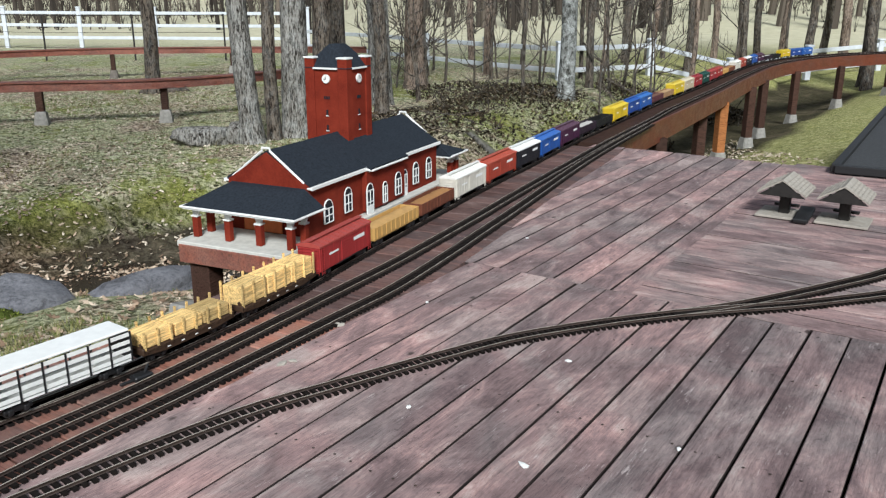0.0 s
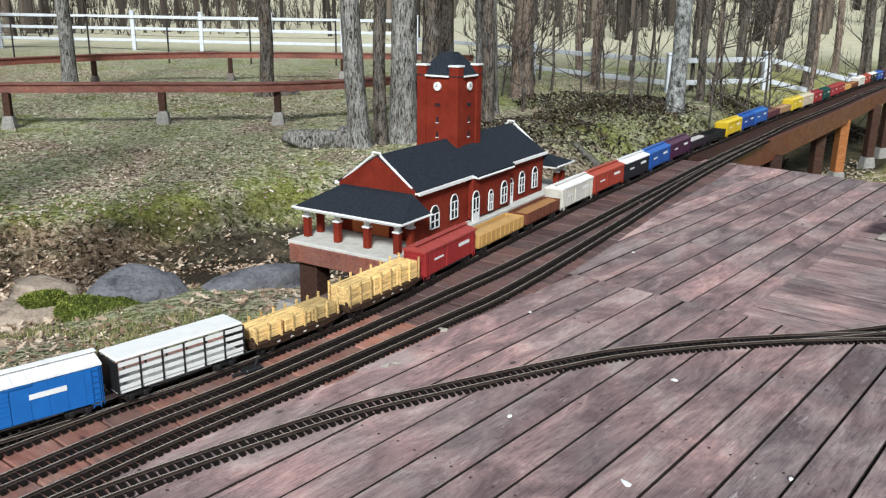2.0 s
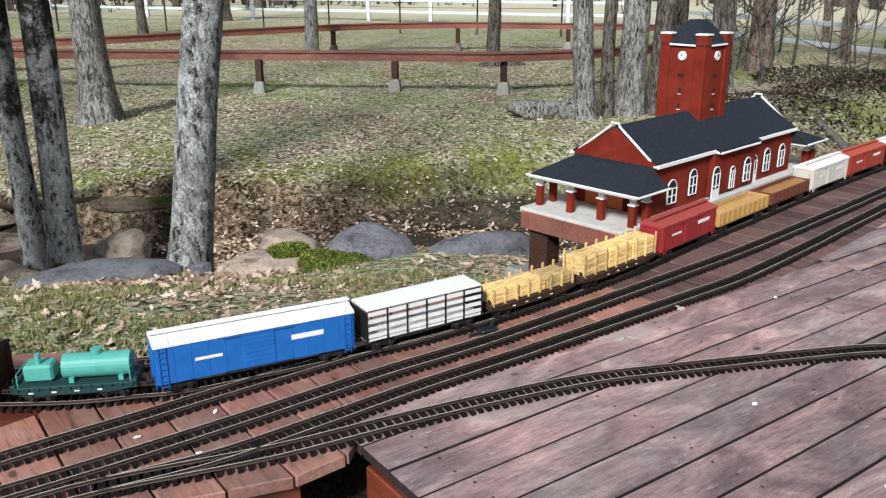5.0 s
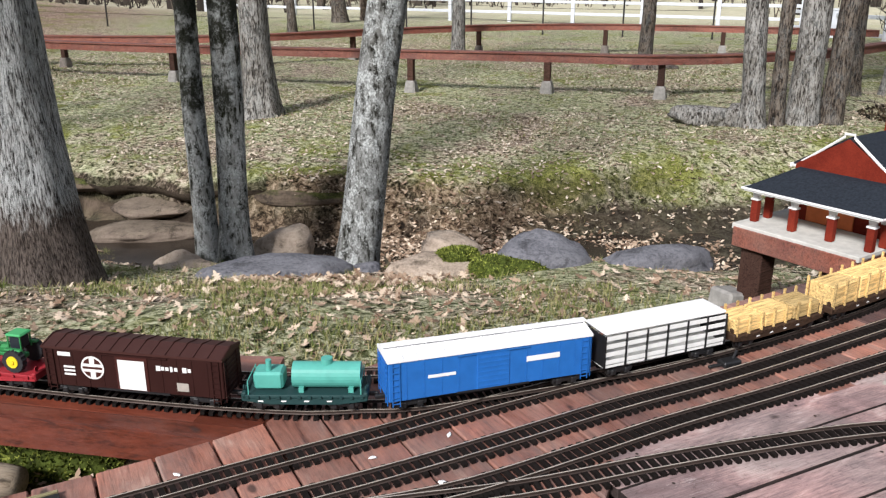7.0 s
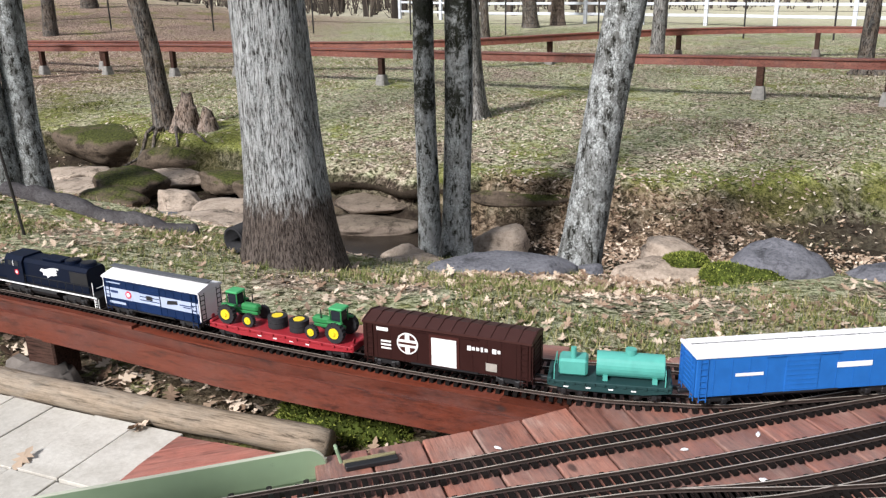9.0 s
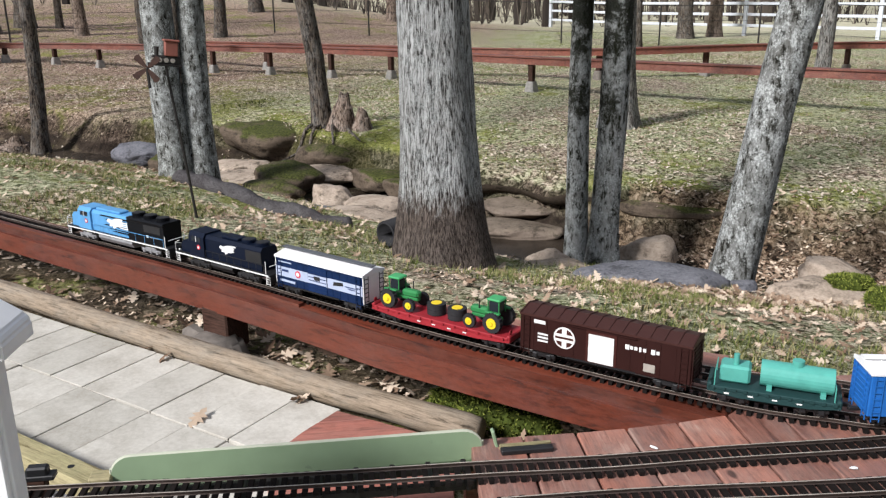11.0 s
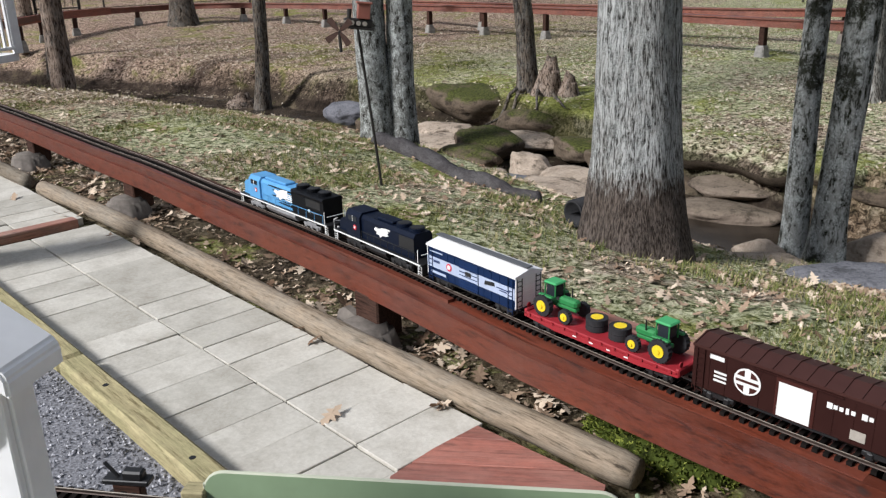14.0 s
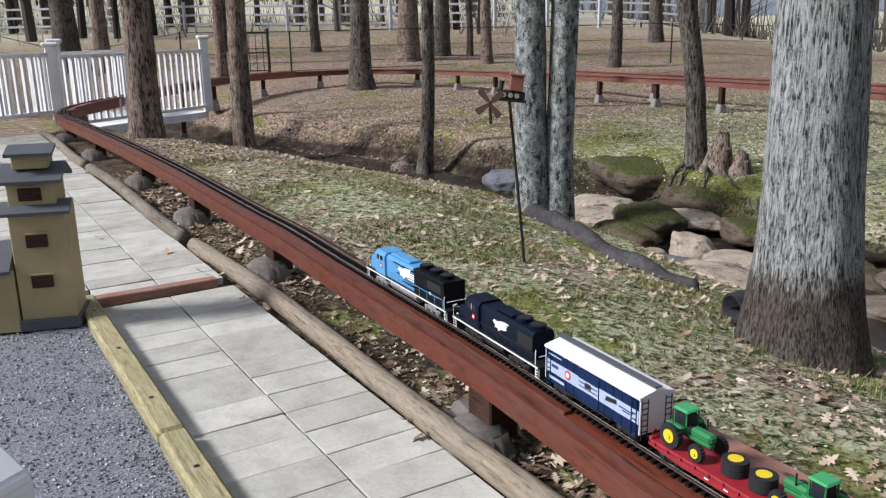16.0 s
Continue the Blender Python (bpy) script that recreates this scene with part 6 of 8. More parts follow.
# distant woods; trees from k = 620 stand unseen, added to block low sky
rnd = random.Random(77)
wv, wf = [], []
for k in range(1000):
    a = rnd.uniform(-0.75, 2.2) if k < 620 else rnd.uniform(2.2, 5.53)
    dist = rnd.uniform(48, 120) if k > 150 else rnd.uniform(40, 60)
    x, y = 0.3 - dist * math.sin(a), dist * math.cos(a)
    if a < 0.05:
        dist *= 0.8
    g = ground_z(x, y) - 0.2
    r = rnd.uniform(0.06, 0.24)
    lx, ly = rnd.uniform(-0.06, 0.06), rnd.uniform(-0.06, 0.06)
    hgt = rnd.uniform(7, 15)
    n = 6
    base = len(wv)
    for t in (0, 0.35, 1):
        for j in range(n):
            b = 2 * math.pi * j / n
            rr = r * (1.15 - 0.75 * t)
            wv.append((x + lx * hgt * t + rr * math.cos(b), y + ly * hgt * t + rr * math.sin(b), g + hgt * t))
    for t in (0, 1):
        for j in range(n):
            wf.append((base + t * n + j, base + t * n + (j + 1) % n, base + (t + 1) * n + (j + 1) % n, base + (t + 1) * n + j))
    for q in range(9 if dist > 50 else 4):
        bx, by = x + rnd.gauss(0, 1.8), y + rnd.gauss(0, 1.8)
        bz = ground_z(bx, by) - 0.1
        for m in range(3):
            bh, lean_x, lean_y, bw = rnd.uniform(0.5, 2.6), rnd.uniform(-0.7, 0.7), rnd.uniform(-0.7, 0.7), rnd.uniform(0.012, 0.03)
            bb = len(wv)
            wv += [(bx - bw, by - bw, bz), (bx + bw, by + bw, bz), (bx + lean_x, by + lean_y, bz + bh)]
            wf.append((bb, bb + 1, bb + 2))
    for q in range(14):
        h = rnd.uniform(1.0, hgt)
        b = rnd.uniform(0, 6.28)
        L = rnd.uniform(1, 3)
        p0 = Vector((x + lx * h, y + ly * h, g + h))
        p1 = p0 + Vector((math.cos(b) * L, math.sin(b) * L, L * rnd.uniform(0.3, 1.1)))
        w = 0.03
        bb = len(wv)
        wv += [tuple(p0 + Vector((0, 0, w))), tuple(p0 - Vector((0, 0, w))), tuple(p1), tuple(p0 + Vector((w, -w, 0)))]
        wf += [(bb, bb + 1, bb + 2), (bb, bb + 3, bb + 2)]
M["far_wood"] = leaf_mat("far_bark", (0.025, 0.021, 0.018), (0.06, 0.05, 0.042), (0.15, 0.125, 0.1))
tagged(from_data("distant_woods", wv, wf, M["far_wood"]), "bare grey-brown winter woodland beyond the pasture, with unseen trees blocking low sky", "woods", "", "stuff")

# dark thicket at the wood edge
def thicket(x, y, rx, ry, h, n, seed, label, mat="vine"):
    rnd = random.Random(seed)
    vs, fs = [], []
    for k in range(n):
        a, q = rnd.uniform(0, 6.28), math.sqrt(rnd.random())
        px, py = x + rx * q * math.cos(a), y + ry * q * math.sin(a)
        if h < 0.15 and noise.noise((px * 1.6, py * 1.6, seed)) < 0.12 * q:
            continue
        g = ground_z(px, py)
        pz = g + h * (1 - 0.7 * q * q) * rnd.random() ** 0.8 * (0.7 + 0.5 * noise.noise((px, py, seed)))
        s2 = rnd.uniform(0.025, 0.06) if h > 0.15 else rnd.uniform(0.015, 0.035)
        rot = Euler((rnd.uniform(-1, 1), rnd.uniform(-1, 1), rnd.uniform(0, 6.28))).to_matrix()
        b = len(vs)
        for c in ((-0.6, 0, 0), (0, 0.35, 0), (0.7, 0, 0), (0, -0.35, 0)):
            w = rot @ Vector(c) * s2
            vs.append((px + w.x, py + w.y, pz + w.z))
        fs.append((b, b + 1, b + 2, b + 3))
    bm = bmesh.new()
    for k in range(n // 60 if h > 0.15 else 12):
        a, q = rnd.uniform(0, 6.28), math.sqrt(rnd.random())
        px, py = x + rx * q * math.cos(a), y + ry * q * math.sin(a)
        g = ground_z(px, py)
        L = h * rnd.uniform(0.5, 1.3)
        tube([(px, py, g - 0.05), (px + rnd.uniform(-0.2, 0.2), py + rnd.uniform(-0.2, 0.2), g + L * 0.5), (px + rnd.uniform(-0.5, 0.5), py + rnd.uniform(-0.5, 0.5), g + L)], [0.012, 0.008, 0.003], 4, bm)
    root = thing("thicket", None, label, "shrub", "low thickets")
    tagged(from_data("leaf_mass", vs, fs, M[mat], root), kind="stuff")
    tagged(part("twig_mass", bm, M["bark_dark"], root), kind="stuff")
    return root


M["brush"] = leaf_mat("dead_brush", (0.01, 0.008, 0.006), (0.031, 0.024, 0.015), (0.1, 0.073, 0.045))
thicket(0.1, 13.2, 1.9, 1.6, 0.36, 3600, 5, "dark tangled brush behind the tracks", "brush")
thicket(-0.9, 15.0, 1.6, 1.2, 0.3, 2500, 10, "brown leafless brush at the wood edge", "brush")
thicket(-1.5, 11.5, 1.1, 1.2, 0.16, 1800, 6, "low brown brush behind the station", "brush")
thicket(2.3, 16.2, 1.5, 1.0, 0.6, 4000, 7, "dark brush by the paddock fence", "brush")
thicket(-13.6, -0.9, 1.8, 1.0, 0.1, 3500, 9, "dark bank growth above the creek", "brush")

def sapling(x, y, h, seed):
    """A thin bare stem with a fan of fine twigs."""
    rnd = random.Random(seed)
    g = ground_z(x, y) - 0.05
    root = thing("sapling", pose(x, y, g), "thin bare sapling with fine twigs at the wood edge", "sapling", "bare saplings")
    lean = Vector((rnd.uniform(-0.12, 0.12), rnd.uniform(-0.12, 0.12), 1))
    pts = [Vector((0, 0, 0))]
    for k in range(7):
        pts.append(pts[-1] + (lean + Vector((rnd.uniform(-0.08, 0.08), rnd.uniform(-0.08, 0.08), 0))) * h / 7)
    r = 0.012 * h / 2 + 0.008
    part("stem", tube(pts, [r * (1 - 0.8 * k / 7) for k in range(8)], 6), M["bark_dark"], root)
    bm = bmesh.new()
    for k in range(8):
        i = rnd.randrange(1, 7)
        a = rnd.uniform(0, 6.28)
        limb_mesh(bm, pts[i], Vector((math.cos(a), math.sin(a), rnd.uniform(0.1, 0.8))), rnd.uniform(0.5, 1.3), r * 0.4, rnd, 1)
    tagged(part("twig_mass", bm, M["bark_dark"], root), kind="stuff")


rnd = random.Random(404)
for k in range(26):
    x, y = rnd.uniform(-3.6, 4.6), rnd.uniform(13.2, 19.5)
    if x > 1.2 + 0.45 * (y - 13):
        x -= 3.0
    sapling(x, y, rnd.uniform(1.8, 4.5), 500 + k)

# ---------------------------------------------------------------- boulders
def moss_fuzz(ob, size, count, seed):
    """Short green shoots all over the upper side of a moss cushion."""
    rnd = random.Random(seed)
    tops = [(p.center.copy(), p.normal.copy()) for p in ob.data.polygons if p.normal.z > -0.1]
    vs, fs = [], []
    for k in range(count):
        c, n = tops[rnd.randrange(len(tops))]
        side = Vector((rnd.uniform(-1, 1), rnd.uniform(-1, 1), rnd.uniform(-0.5, 0.5)))
        c = c + (side - n * side.dot(n)) * size * 1.5
        q = n.cross(side).normalized() * size * 0.4
        tip = (n + 0.9 * Vector((rnd.uniform(-1, 1), rnd.uniform(-1, 1), rnd.uniform(-0.6, 0.6)))) * size * rnd.uniform(0.4, 1.3)
        i = len(vs)
        vs += [tuple(c - q), tuple(c + q), tuple(c + tip)]
        fs.append((i, i + 1, i + 2))
    tagged(from_data("shoot_mass", vs, fs, M["moss_bright"] if size < 0.02 else M["moss_shoot"], ob), kind="stuff")


def boulder(x, y, z, sx, sy, sz, ang, mat, label, seed, name="boulder", tilt=0.0, group="creek boulders", cut=0.8, roll=0.0):
    """A stone: a round lump cut by a few flat faces, with broken edges and a rough skin."""
    rnd = random.Random(seed * 31 + 5)
    planes = []
    for k in range(9):
        n = Vector((rnd.gauss(0, 1), rnd.gauss(0, 1), rnd.gauss(0, 0.8))).normalized()
        planes.append((n, rnd.uniform(0.58, 0.85)))
    planes.append((Vector((rnd.uniform(-0.2, 0.2), rnd.uniform(-0.2, 0.2), 1)).normalized(), 0.62))
    own = bmesh.new()
    bmesh.ops.create_icosphere(own, subdivisions=4, radius=1)
    off = Vector((seed * 3.7, seed * 1.3, seed * 0.7))
    for v in own.verts:
        c = v.co.normalized()
        rad = 1.0
        for n, d in planes:
            q = n.dot(c)
            if q > 0.05:
                rad = min(rad, d / q)
        rad = 1.0 * (1 - cut) + rad * cut
        rad *= 1 + noise.noise(c * 1.1 + off) * 0.15 + noise.noise(c * 3.1 + off) * 0.07 + noise.noise(c * 9 + off) * 0.03 + noise.noise(c * 21 + off) * 0.012
        v.co = Vector((c.x * rad * sx, c.y * rad * sy, c.z * rad * sz))
    ob = obj(name, own, M[mat], None, "", True)
    ob.matrix_basis = pose(x, y, z, tilt, roll, ang)
    if name == "moss_cushion":
        moss_fuzz(ob, 0.011 if sx < 0.3 else 0.03, 2600 if sx < 0.3 else 7000, seed)
    return tagged(ob, label, "rock", group)


boulder(-3.70, 3.06, -0.76, 0.50, 0.27, 0.20, 58, "rock", "long low whaleback of grey stone on the creek lip", 1, "boulder", 0, "creek boulders", 0.3)
boulder(-2.47, 4.15, -0.70, 0.34, 0.25, 0.29, 50, "rock", "rounded dark grey creek boulder", 2, "boulder", 0, "creek boulders", 0.35)
boulder(-2.97, 3.84, -0.80, 0.42, 0.2, 0.24, 52, "rock_tan", "pointed tan rock with moss on top", 3, "boulder", 0, "creek boulders", 0.6)
boulder(-2.93, 3.92, -0.64, 0.14, 0.09, 0.07, 52, "moss", "olive moss cap on a tan rock", 46, "moss_cushion", 0, "creek boulders", 0.2)
boulder(-2.58, 3.82, -0.68, 0.15, 0.11, 0.1, 20, "rock", "small grey rock among moss", 4)
boulder(-1.98, 4.66, -0.72, 0.46, 0.2, 0.2, 55, "rock", "low long grey creek boulder", 5, "boulder", 0, "creek boulders", 0.4)
boulder(-2.52, 3.9, -0.64, 0.24, 0.17, 0.11, 30, "moss", "bright green moss cushion on stone", 6, "moss_cushion", 0, "creek boulders", 0.2)
boulder(-3.45, 4.5, -0.86, 0.28, 0.17, 0.13, 30, "rock_tan", "pale tilted slab in the creek", 7, "boulder", 18, "creek boulders", 0.9, 22)
boulder(-4.72, 3.98, -0.98, 0.24, 0.2, 0.24, 40, "rock_tan", "blocky tan creek-bed stone block", 8, "boulder", 0, "creek boulders", 1.0)
boulder(-4.38, 2.80, -0.80, 0.44, 0.15, 0.10, 62, "rock_tan", "long flat tan slab by the water", 9)
boulder(-4.75, 3.12, -0.90, 0.2, 0.12, 0.16, 20, "rock_tan", "small pale slab against the twin trunks", 10, "boulder", 20)
boulder(-6.25, 3.7, -1.08, 0.5, 0.26, 0.09, 45, "rock_brown", "flat tan ledge stone", 11, "boulder", 5)
boulder(-6.5, 4.1, -0.98, 0.6, 0.3, 0.1, 40, "rock_brown", "layered pale ledge of stone", 12, "boulder", 6)
boulder(-6.3, 4.5, -0.80, 0.7, 0.34, 0.12, 40, "rock_moss", "dark mossy ledge over the undercut bank", 13)
boulder(-5.3, 4.85, -0.82, 0.5, 0.3, 0.12, 42, "rock_moss", "dark mossy ledge over the undercut bank", 50)
boulder(-7.3, 3.95, -0.84, 0.5, 0.3, 0.1, 25, "rock_moss", "dark mossy ledge over the undercut bank", 51)
boulder(-6.72, 2.5, -0.97, 0.42, 0.26, 0.15, 50, "rock_tan", "broad pale stone in the creek bed", 14, "boulder", 10, "creek boulders", 1.0, 8)
boulder(-7.2, 2.85, -1.02, 0.36, 0.3, 0.2, 40, "rock_tan", "rounded tan creek-bed stone", 15)
boulder(-8.0, 2.68, -1.04, 0.32, 0.24, 0.2, 25, "rock_tan", "tan stone beside a scoured slab", 16)
boulder(-8.42, 2.2, -1.0, 0.42, 0.27, 0.18, 35, "rock_moss", "brown stone with a mossy crown", 17)
boulder(-8.85, 2.45, -0.97, 0.46, 0.34, 0.22, 25, "rock_moss", "dark mossy creek-bed stone", 18)
boulder(-8.95, 2.95, -0.99, 0.4, 0.3, 0.11, 48, "rock_tan", "pale flat creek-bed stone", 19, "boulder", 8)
boulder(-9.4, 1.95, -1.04, 0.6, 0.44, 0.12, 48, "rock_tan", "scoured pinkish slab of bedrock", 20, "boulder", 4)
boulder(-10.1, 2.2, -1.03, 0.5, 0.36, 0.1, 30, "rock_tan", "scoured pinkish bedrock ledge", 21, "boulder", 5)
boulder(-8.35, 3.35, -0.97, 0.42, 0.28, 0.14, 20, "rock_moss", "low mossy stone at the bank foot", 22)
boulder(-7.75, 3.45, -0.97, 0.36, 0.24, 0.14, 15, "rock_moss", "low mossy stone at the bank foot", 34)
boulder(-7.45, 2.35, -1.02, 0.22, 0.16, 0.1, 15, "rock", "small dark stone in the creek", 35)
boulder(-7.75, 2.2, -1.02, 0.16, 0.12, 0.09, 70, "rock_tan", "small tan stone in the creek", 36)
boulder(-6.3, 2.95, -1.06, 0.24, 0.16, 0.1, 15, "rock_brown", "small pale stone in the creek", 37)
boulder(-11.5, 1.3, -1.0, 0.42, 0.26, 0.18, 40, "rock", "grey outcrop on the creek bank", 38, "boulder", 12)
boulder(-10.6, 1.6, -1.02, 0.4, 0.3, 0.18, 30, "rock_moss", "flat mossy outcrop of rock", 39)
# two dark stones added in place of the unlit root hollow and root mass
boulder(-9.35, 3.25, -0.9, 0.6, 0.3, 0.26, 30, "rock_moss", "dark mossy stone standing in for a root hollow", 55)
boulder(-10.15, 3.35, -0.92, 0.6, 0.36, 0.24, 25, "rock_moss", "dark mossy stone standing in for the root mass", 23, "boulder", 0, "creek boulders", 0.5)
for k, (x, y, z, sx, sy, sz, ang) in enumerate(((-11.6, 3.3, -0.82, 0.75, 0.95, 0.17, 20), (-12.6, 3.1, -0.74, 0.9, 1.1, 0.16, 10), (-10.7, 3.7, -0.86, 0.5, 0.6, 0.15, 50))):
    boulder(x, y, z, sx, sy, sz, ang, "moss", "dark mossy hummock on the far bank", 70 + k, "moss_cushion", 0, "creek boulders", 0.55)
boulder(-3.42, 3.62, -0.78, 0.12, 0.09, 0.09, 30, "rock", "small grey stone at a trunk foot", 42)
boulder(-10.9, 2.88, -0.85, 0.95, 0.5, 0.27, 22, "rock_moss", "big mossy overhang of the far bank", 75, "boulder", 0, "creek boulders", 0.6)
boulder(-2.06, 1.02, -0.335, 0.2, 0.13, 0.11, 30, "moss", "bright moss hummock beside the path", 26, "moss_cushion", 0, "creek boulders", 0.2)
boulder(-2.22, 0.955, -0.335, 0.12, 0.1, 0.08, 30, "moss", "bright moss hummock beside the path", 27, "moss_cushion", 0, "creek boulders", 0.2)
boulder(-3.15, 2.05, -0.46, 0.12, 0.07, 0.05, 30, "rock", "small flat grey stone in grass", 28)
boulder(-1.6, 2.75, -0.36, 0.1, 0.06, 0.04, 10, "rock", "small flat grey stone in grass", 29)
M["lichen_log"] = rock_mat("lichen_blotched_log", (0.009, 0.008, 0.006), (0.17, 0.16, 0.145), 0.6, 0.5, 0.95)
boulder(-3.62, 9.22, -0.5, 0.46, 0.14, 0.15, 40, "bark", "rotting log blotched with lichen and moss", 91, "fallen_log", 0, "fallen timber", 0.75)
boulder(-3.36, 9.46, -0.5, 0.2, 0.13, 0.17, 60, "bark", "broken lump of rotten lichen-covered wood", 92, "fallen_log", 0, "fallen timber", 0.85)
for pa, pb, r0, text in (((-0.9, 11.2), (0.0, 10.9), 0.07, "thin fallen branch on the leaf litter"),):
    pts = []
    for k in range(15):
        x, y = pa[0] + (pb[0] - pa[0]) * k / 14, pa[1] + (pb[1] - pa[1]) * k / 14
        pts.append(Vector((x, y, ground_z(x, y) + r0 * 0.5 + 0.03 * noise.noise((x * 3, y * 3, 1.0)))))
    own = tube([p - pts[0] for p in pts], [r0 * (0.55 + 0.55 * k / 14) * (1 + 0.3 * noise.noise((k * 0.6, r0 * 9, 3.0))) for k in range(15)], 16)
    for v in own.verts:
        v.co += v.co.normalized() * 0.02 * noise.noise(v.co * 9)
    ob = obj("fallen_log", own, M["lichen_log"], None, "", True)
    ob.matrix_basis = Matrix.Translation(pts[0])
    tagged(ob, text, "log", "fallen timber")
for x, y, r0, h, sd, text in ((-9.76, 3.49, 0.15, 0.62, 3, "broken pointed rotten tree stump"), (-9.58, 3.68, 0.11, 0.4, 6, "small rotten mossy stump"), (-13.4, -0.1, 0.2, 0.3, 9, "low dark stump beside a thin trunk")):
    g0, sv, sf, ax = trunk_mesh(x, y, r0, h, (0.05, 0.06), 1.6, 24, 24, 0.16, 0.0, sd)
    sv = [(a, b, c * (1.0 if c < h * 0.6 else 0.8 + 0.35 * noise.noise((a * 14, b * 14, sd)))) for a, b, c in sv]
    st = from_data("tree_stump", sv, sf, M["bark_warm"], None, True)
    st.matrix_basis = pose(x, y, g0)
    tagged(st, text, "stump", "fallen timber")
# roots that drape from the leaning tree over the bank
for k, (ax, ay, bx, by, cx2, cy2) in enumerate(((-9.95, 3.28, -9.75, 3.05, -9.55, 2.85), (-9.8, 3.4, -9.5, 3.25, -9.15, 3.15), (-10.05, 3.25, -10.0, 2.95, -9.9, 2.7), (-9.75, 3.5, -9.35, 3.5, -8.95, 3.4))):
    pts = []
    for j in range(9):
        t = j / 8
        x = (1 - t) ** 2 * ax + 2 * t * (1 - t) * bx + t * t * cx2
        y = (1 - t) ** 2 * ay + 2 * t * (1 - t) * by + t * t * cy2
        pts.append(Vector((x, y, max(ground_z(x, y), -0.98 + 0.1 * (1 - t)) + 0.03 + 0.03 * math.sin(3 * t + k))))
    root_ob = obj("tree_root", tube([p - pts[0] for p in pts], [0.03 * (1 - 0.75 * j / 8) for j in range(9)], 8), M["bark_dark"], None, "", True)
    root_ob.matrix_basis = Matrix.Translation(pts[0])
    tagged(root_ob, "bare dark root over the eroded bank", "root", "bank roots")
boulder(-6.75, 14.2, -0.6, 0.5, 0.22, 0.13, 20, "bark_dark", "low heap of rotting wood", 33, "fallen_log", 0, "fallen timber", 0.3)
# weathered log along the creek bank
rnd = random.Random(8)
pp = [Vector((-8.05, 1.16, 0)), Vector((-7.5, 1.3, 0)), Vector((-7.0, 1.46, 0)), Vector((-6.5, 1.6, 0)), Vector((-6.1, 1.71, 0)), Vector((-5.7, 1.79, 0)), Vector((-5.4, 1.84, 0))]
dense = []
for a, b in zip(pp, pp[1:]):
    for k in range(8):
        dense.append(a.lerp(b, k / 8))
dense.append(pp[-1])
for k, p in enumerate(dense):
    p.z = ground_z(p.x, p.y) + 0.015 + 0.004 * noise.noise((p.x * 3, p.y * 3, 2.0))
radii = [(0.1 - 0.05 * k / len(dense)) * (1 + 0.1 * noise.noise((p.x * 1.7, p.y * 1.7, 7.0))) for k, p in enumerate(dense)]
radii[0] *= 0.7
radii[-1] *= 0.4
own = tube([p - dense[0] for p in dense], radii, 18)
for v in own.verts:
    v.co += Vector((0.3, 0.6, 1)) * (0.028 * noise.noise(v.co * 4) + 0.012 * noise.noise(v.co * 13))
M["grey_log"] = plank_mat("weathered_grey_log", (0.012, 0.011, 0.011), (0.06, 0.055, 0.056), (0.13, 0.125, 0.125), 0.5, 0.85)
ob = obj("fallen_log", own, M["grey_log"], None, "", True)
ob.matrix_basis = Matrix.Translation(dense[0])
tagged(ob, "long weathered grey log half sunk along the bank", "log", "fallen timber")
# black corrugated pipe: one ribbed skin
vs, fs = [], []
n = 20
for k in range(73):
    r = 0.08 + 0.008 * math.sin(k * math.pi / 2)
    for j in range(n):
        a = 2 * math.pi * j / n
        vs.append((r * math.cos(a), r * math.sin(a), -0.3 * k / 72))
for k in range(72):
    for j in range(n):
        fs.append((k * n + j, (k + 1) * n + j, (k + 1) * n + (j + 1) % n, k * n + (j + 1) % n))
b0 = len(vs)
for zz in (0.0, -0.12):
    for j in range(n):
        a = 2 * math.pi * j / n
        vs.append((0.07 * math.cos(a), 0.07 * math.sin(a), zz))
for j in range(n):
    fs.append((j, (j + 1) % n, b0 + (j + 1) % n, b0 + j))
    fs.append((b0 + j, b0 + (j + 1) % n, b0 + n + (j + 1) % n, b0 + n + j))
fs.append(tuple(b0 + n + j for j in range(n)))
ob = from_data("corrugated_pipe", vs, fs, M["rubber"], None, True)
ob.matrix_basis = Matrix.Translation((-4.7, 1.8, -0.47)) @ Vector((0.32, -0.94, -0.05)).to_track_quat("Z", "Y").to_matrix().to_4x4()
tagged(ob, "black corrugated pipe end beside the oak", "pipe")

# ---------------------------------------------------------------- fences
def white_fence(pts, label, height=1.25, rails=3, post=0.13):
    root = thing("rail_fence", None, label, "fence", "white paddock fences")
    for i, (x, y) in enumerate(pts):
        g = ground_z(x, y)
        ob = part("post", box(0, 0, height / 2 + 0.05, post, post, height + 0.1, 0.01), M["fence_white"], root)
        ob.matrix_basis = pose(x, y, g - 0.05, 0, 0, 20)
        cp = part("cap", box(0, 0, height + 0.13, post + 0.03, post + 0.03, 0.05, 0.012), M["fence_white"], ob)
        if i + 1 < len(pts):
            x2, y2 = pts[i + 1]
            g2 = ground_z(x2, y2)
            a = math.degrees(math.atan2(y2 - y, x2 - x))
            L = math.hypot(x2 - x, y2 - y)
            pit = math.degrees(math.atan2(g2 - g, L))
            for k in range(rails):
                rl = part("rail", box(0, 0, 0, L, 0.04, 0.1, 0.008), M["fence_white"], root)
                rl.matrix_basis = pose((x + x2) / 2, (y + y2) / 2, (g + g2) / 2 + height * (0.28 + 0.64 * k / (rails - 1)), 0, -pit, a)
    return root


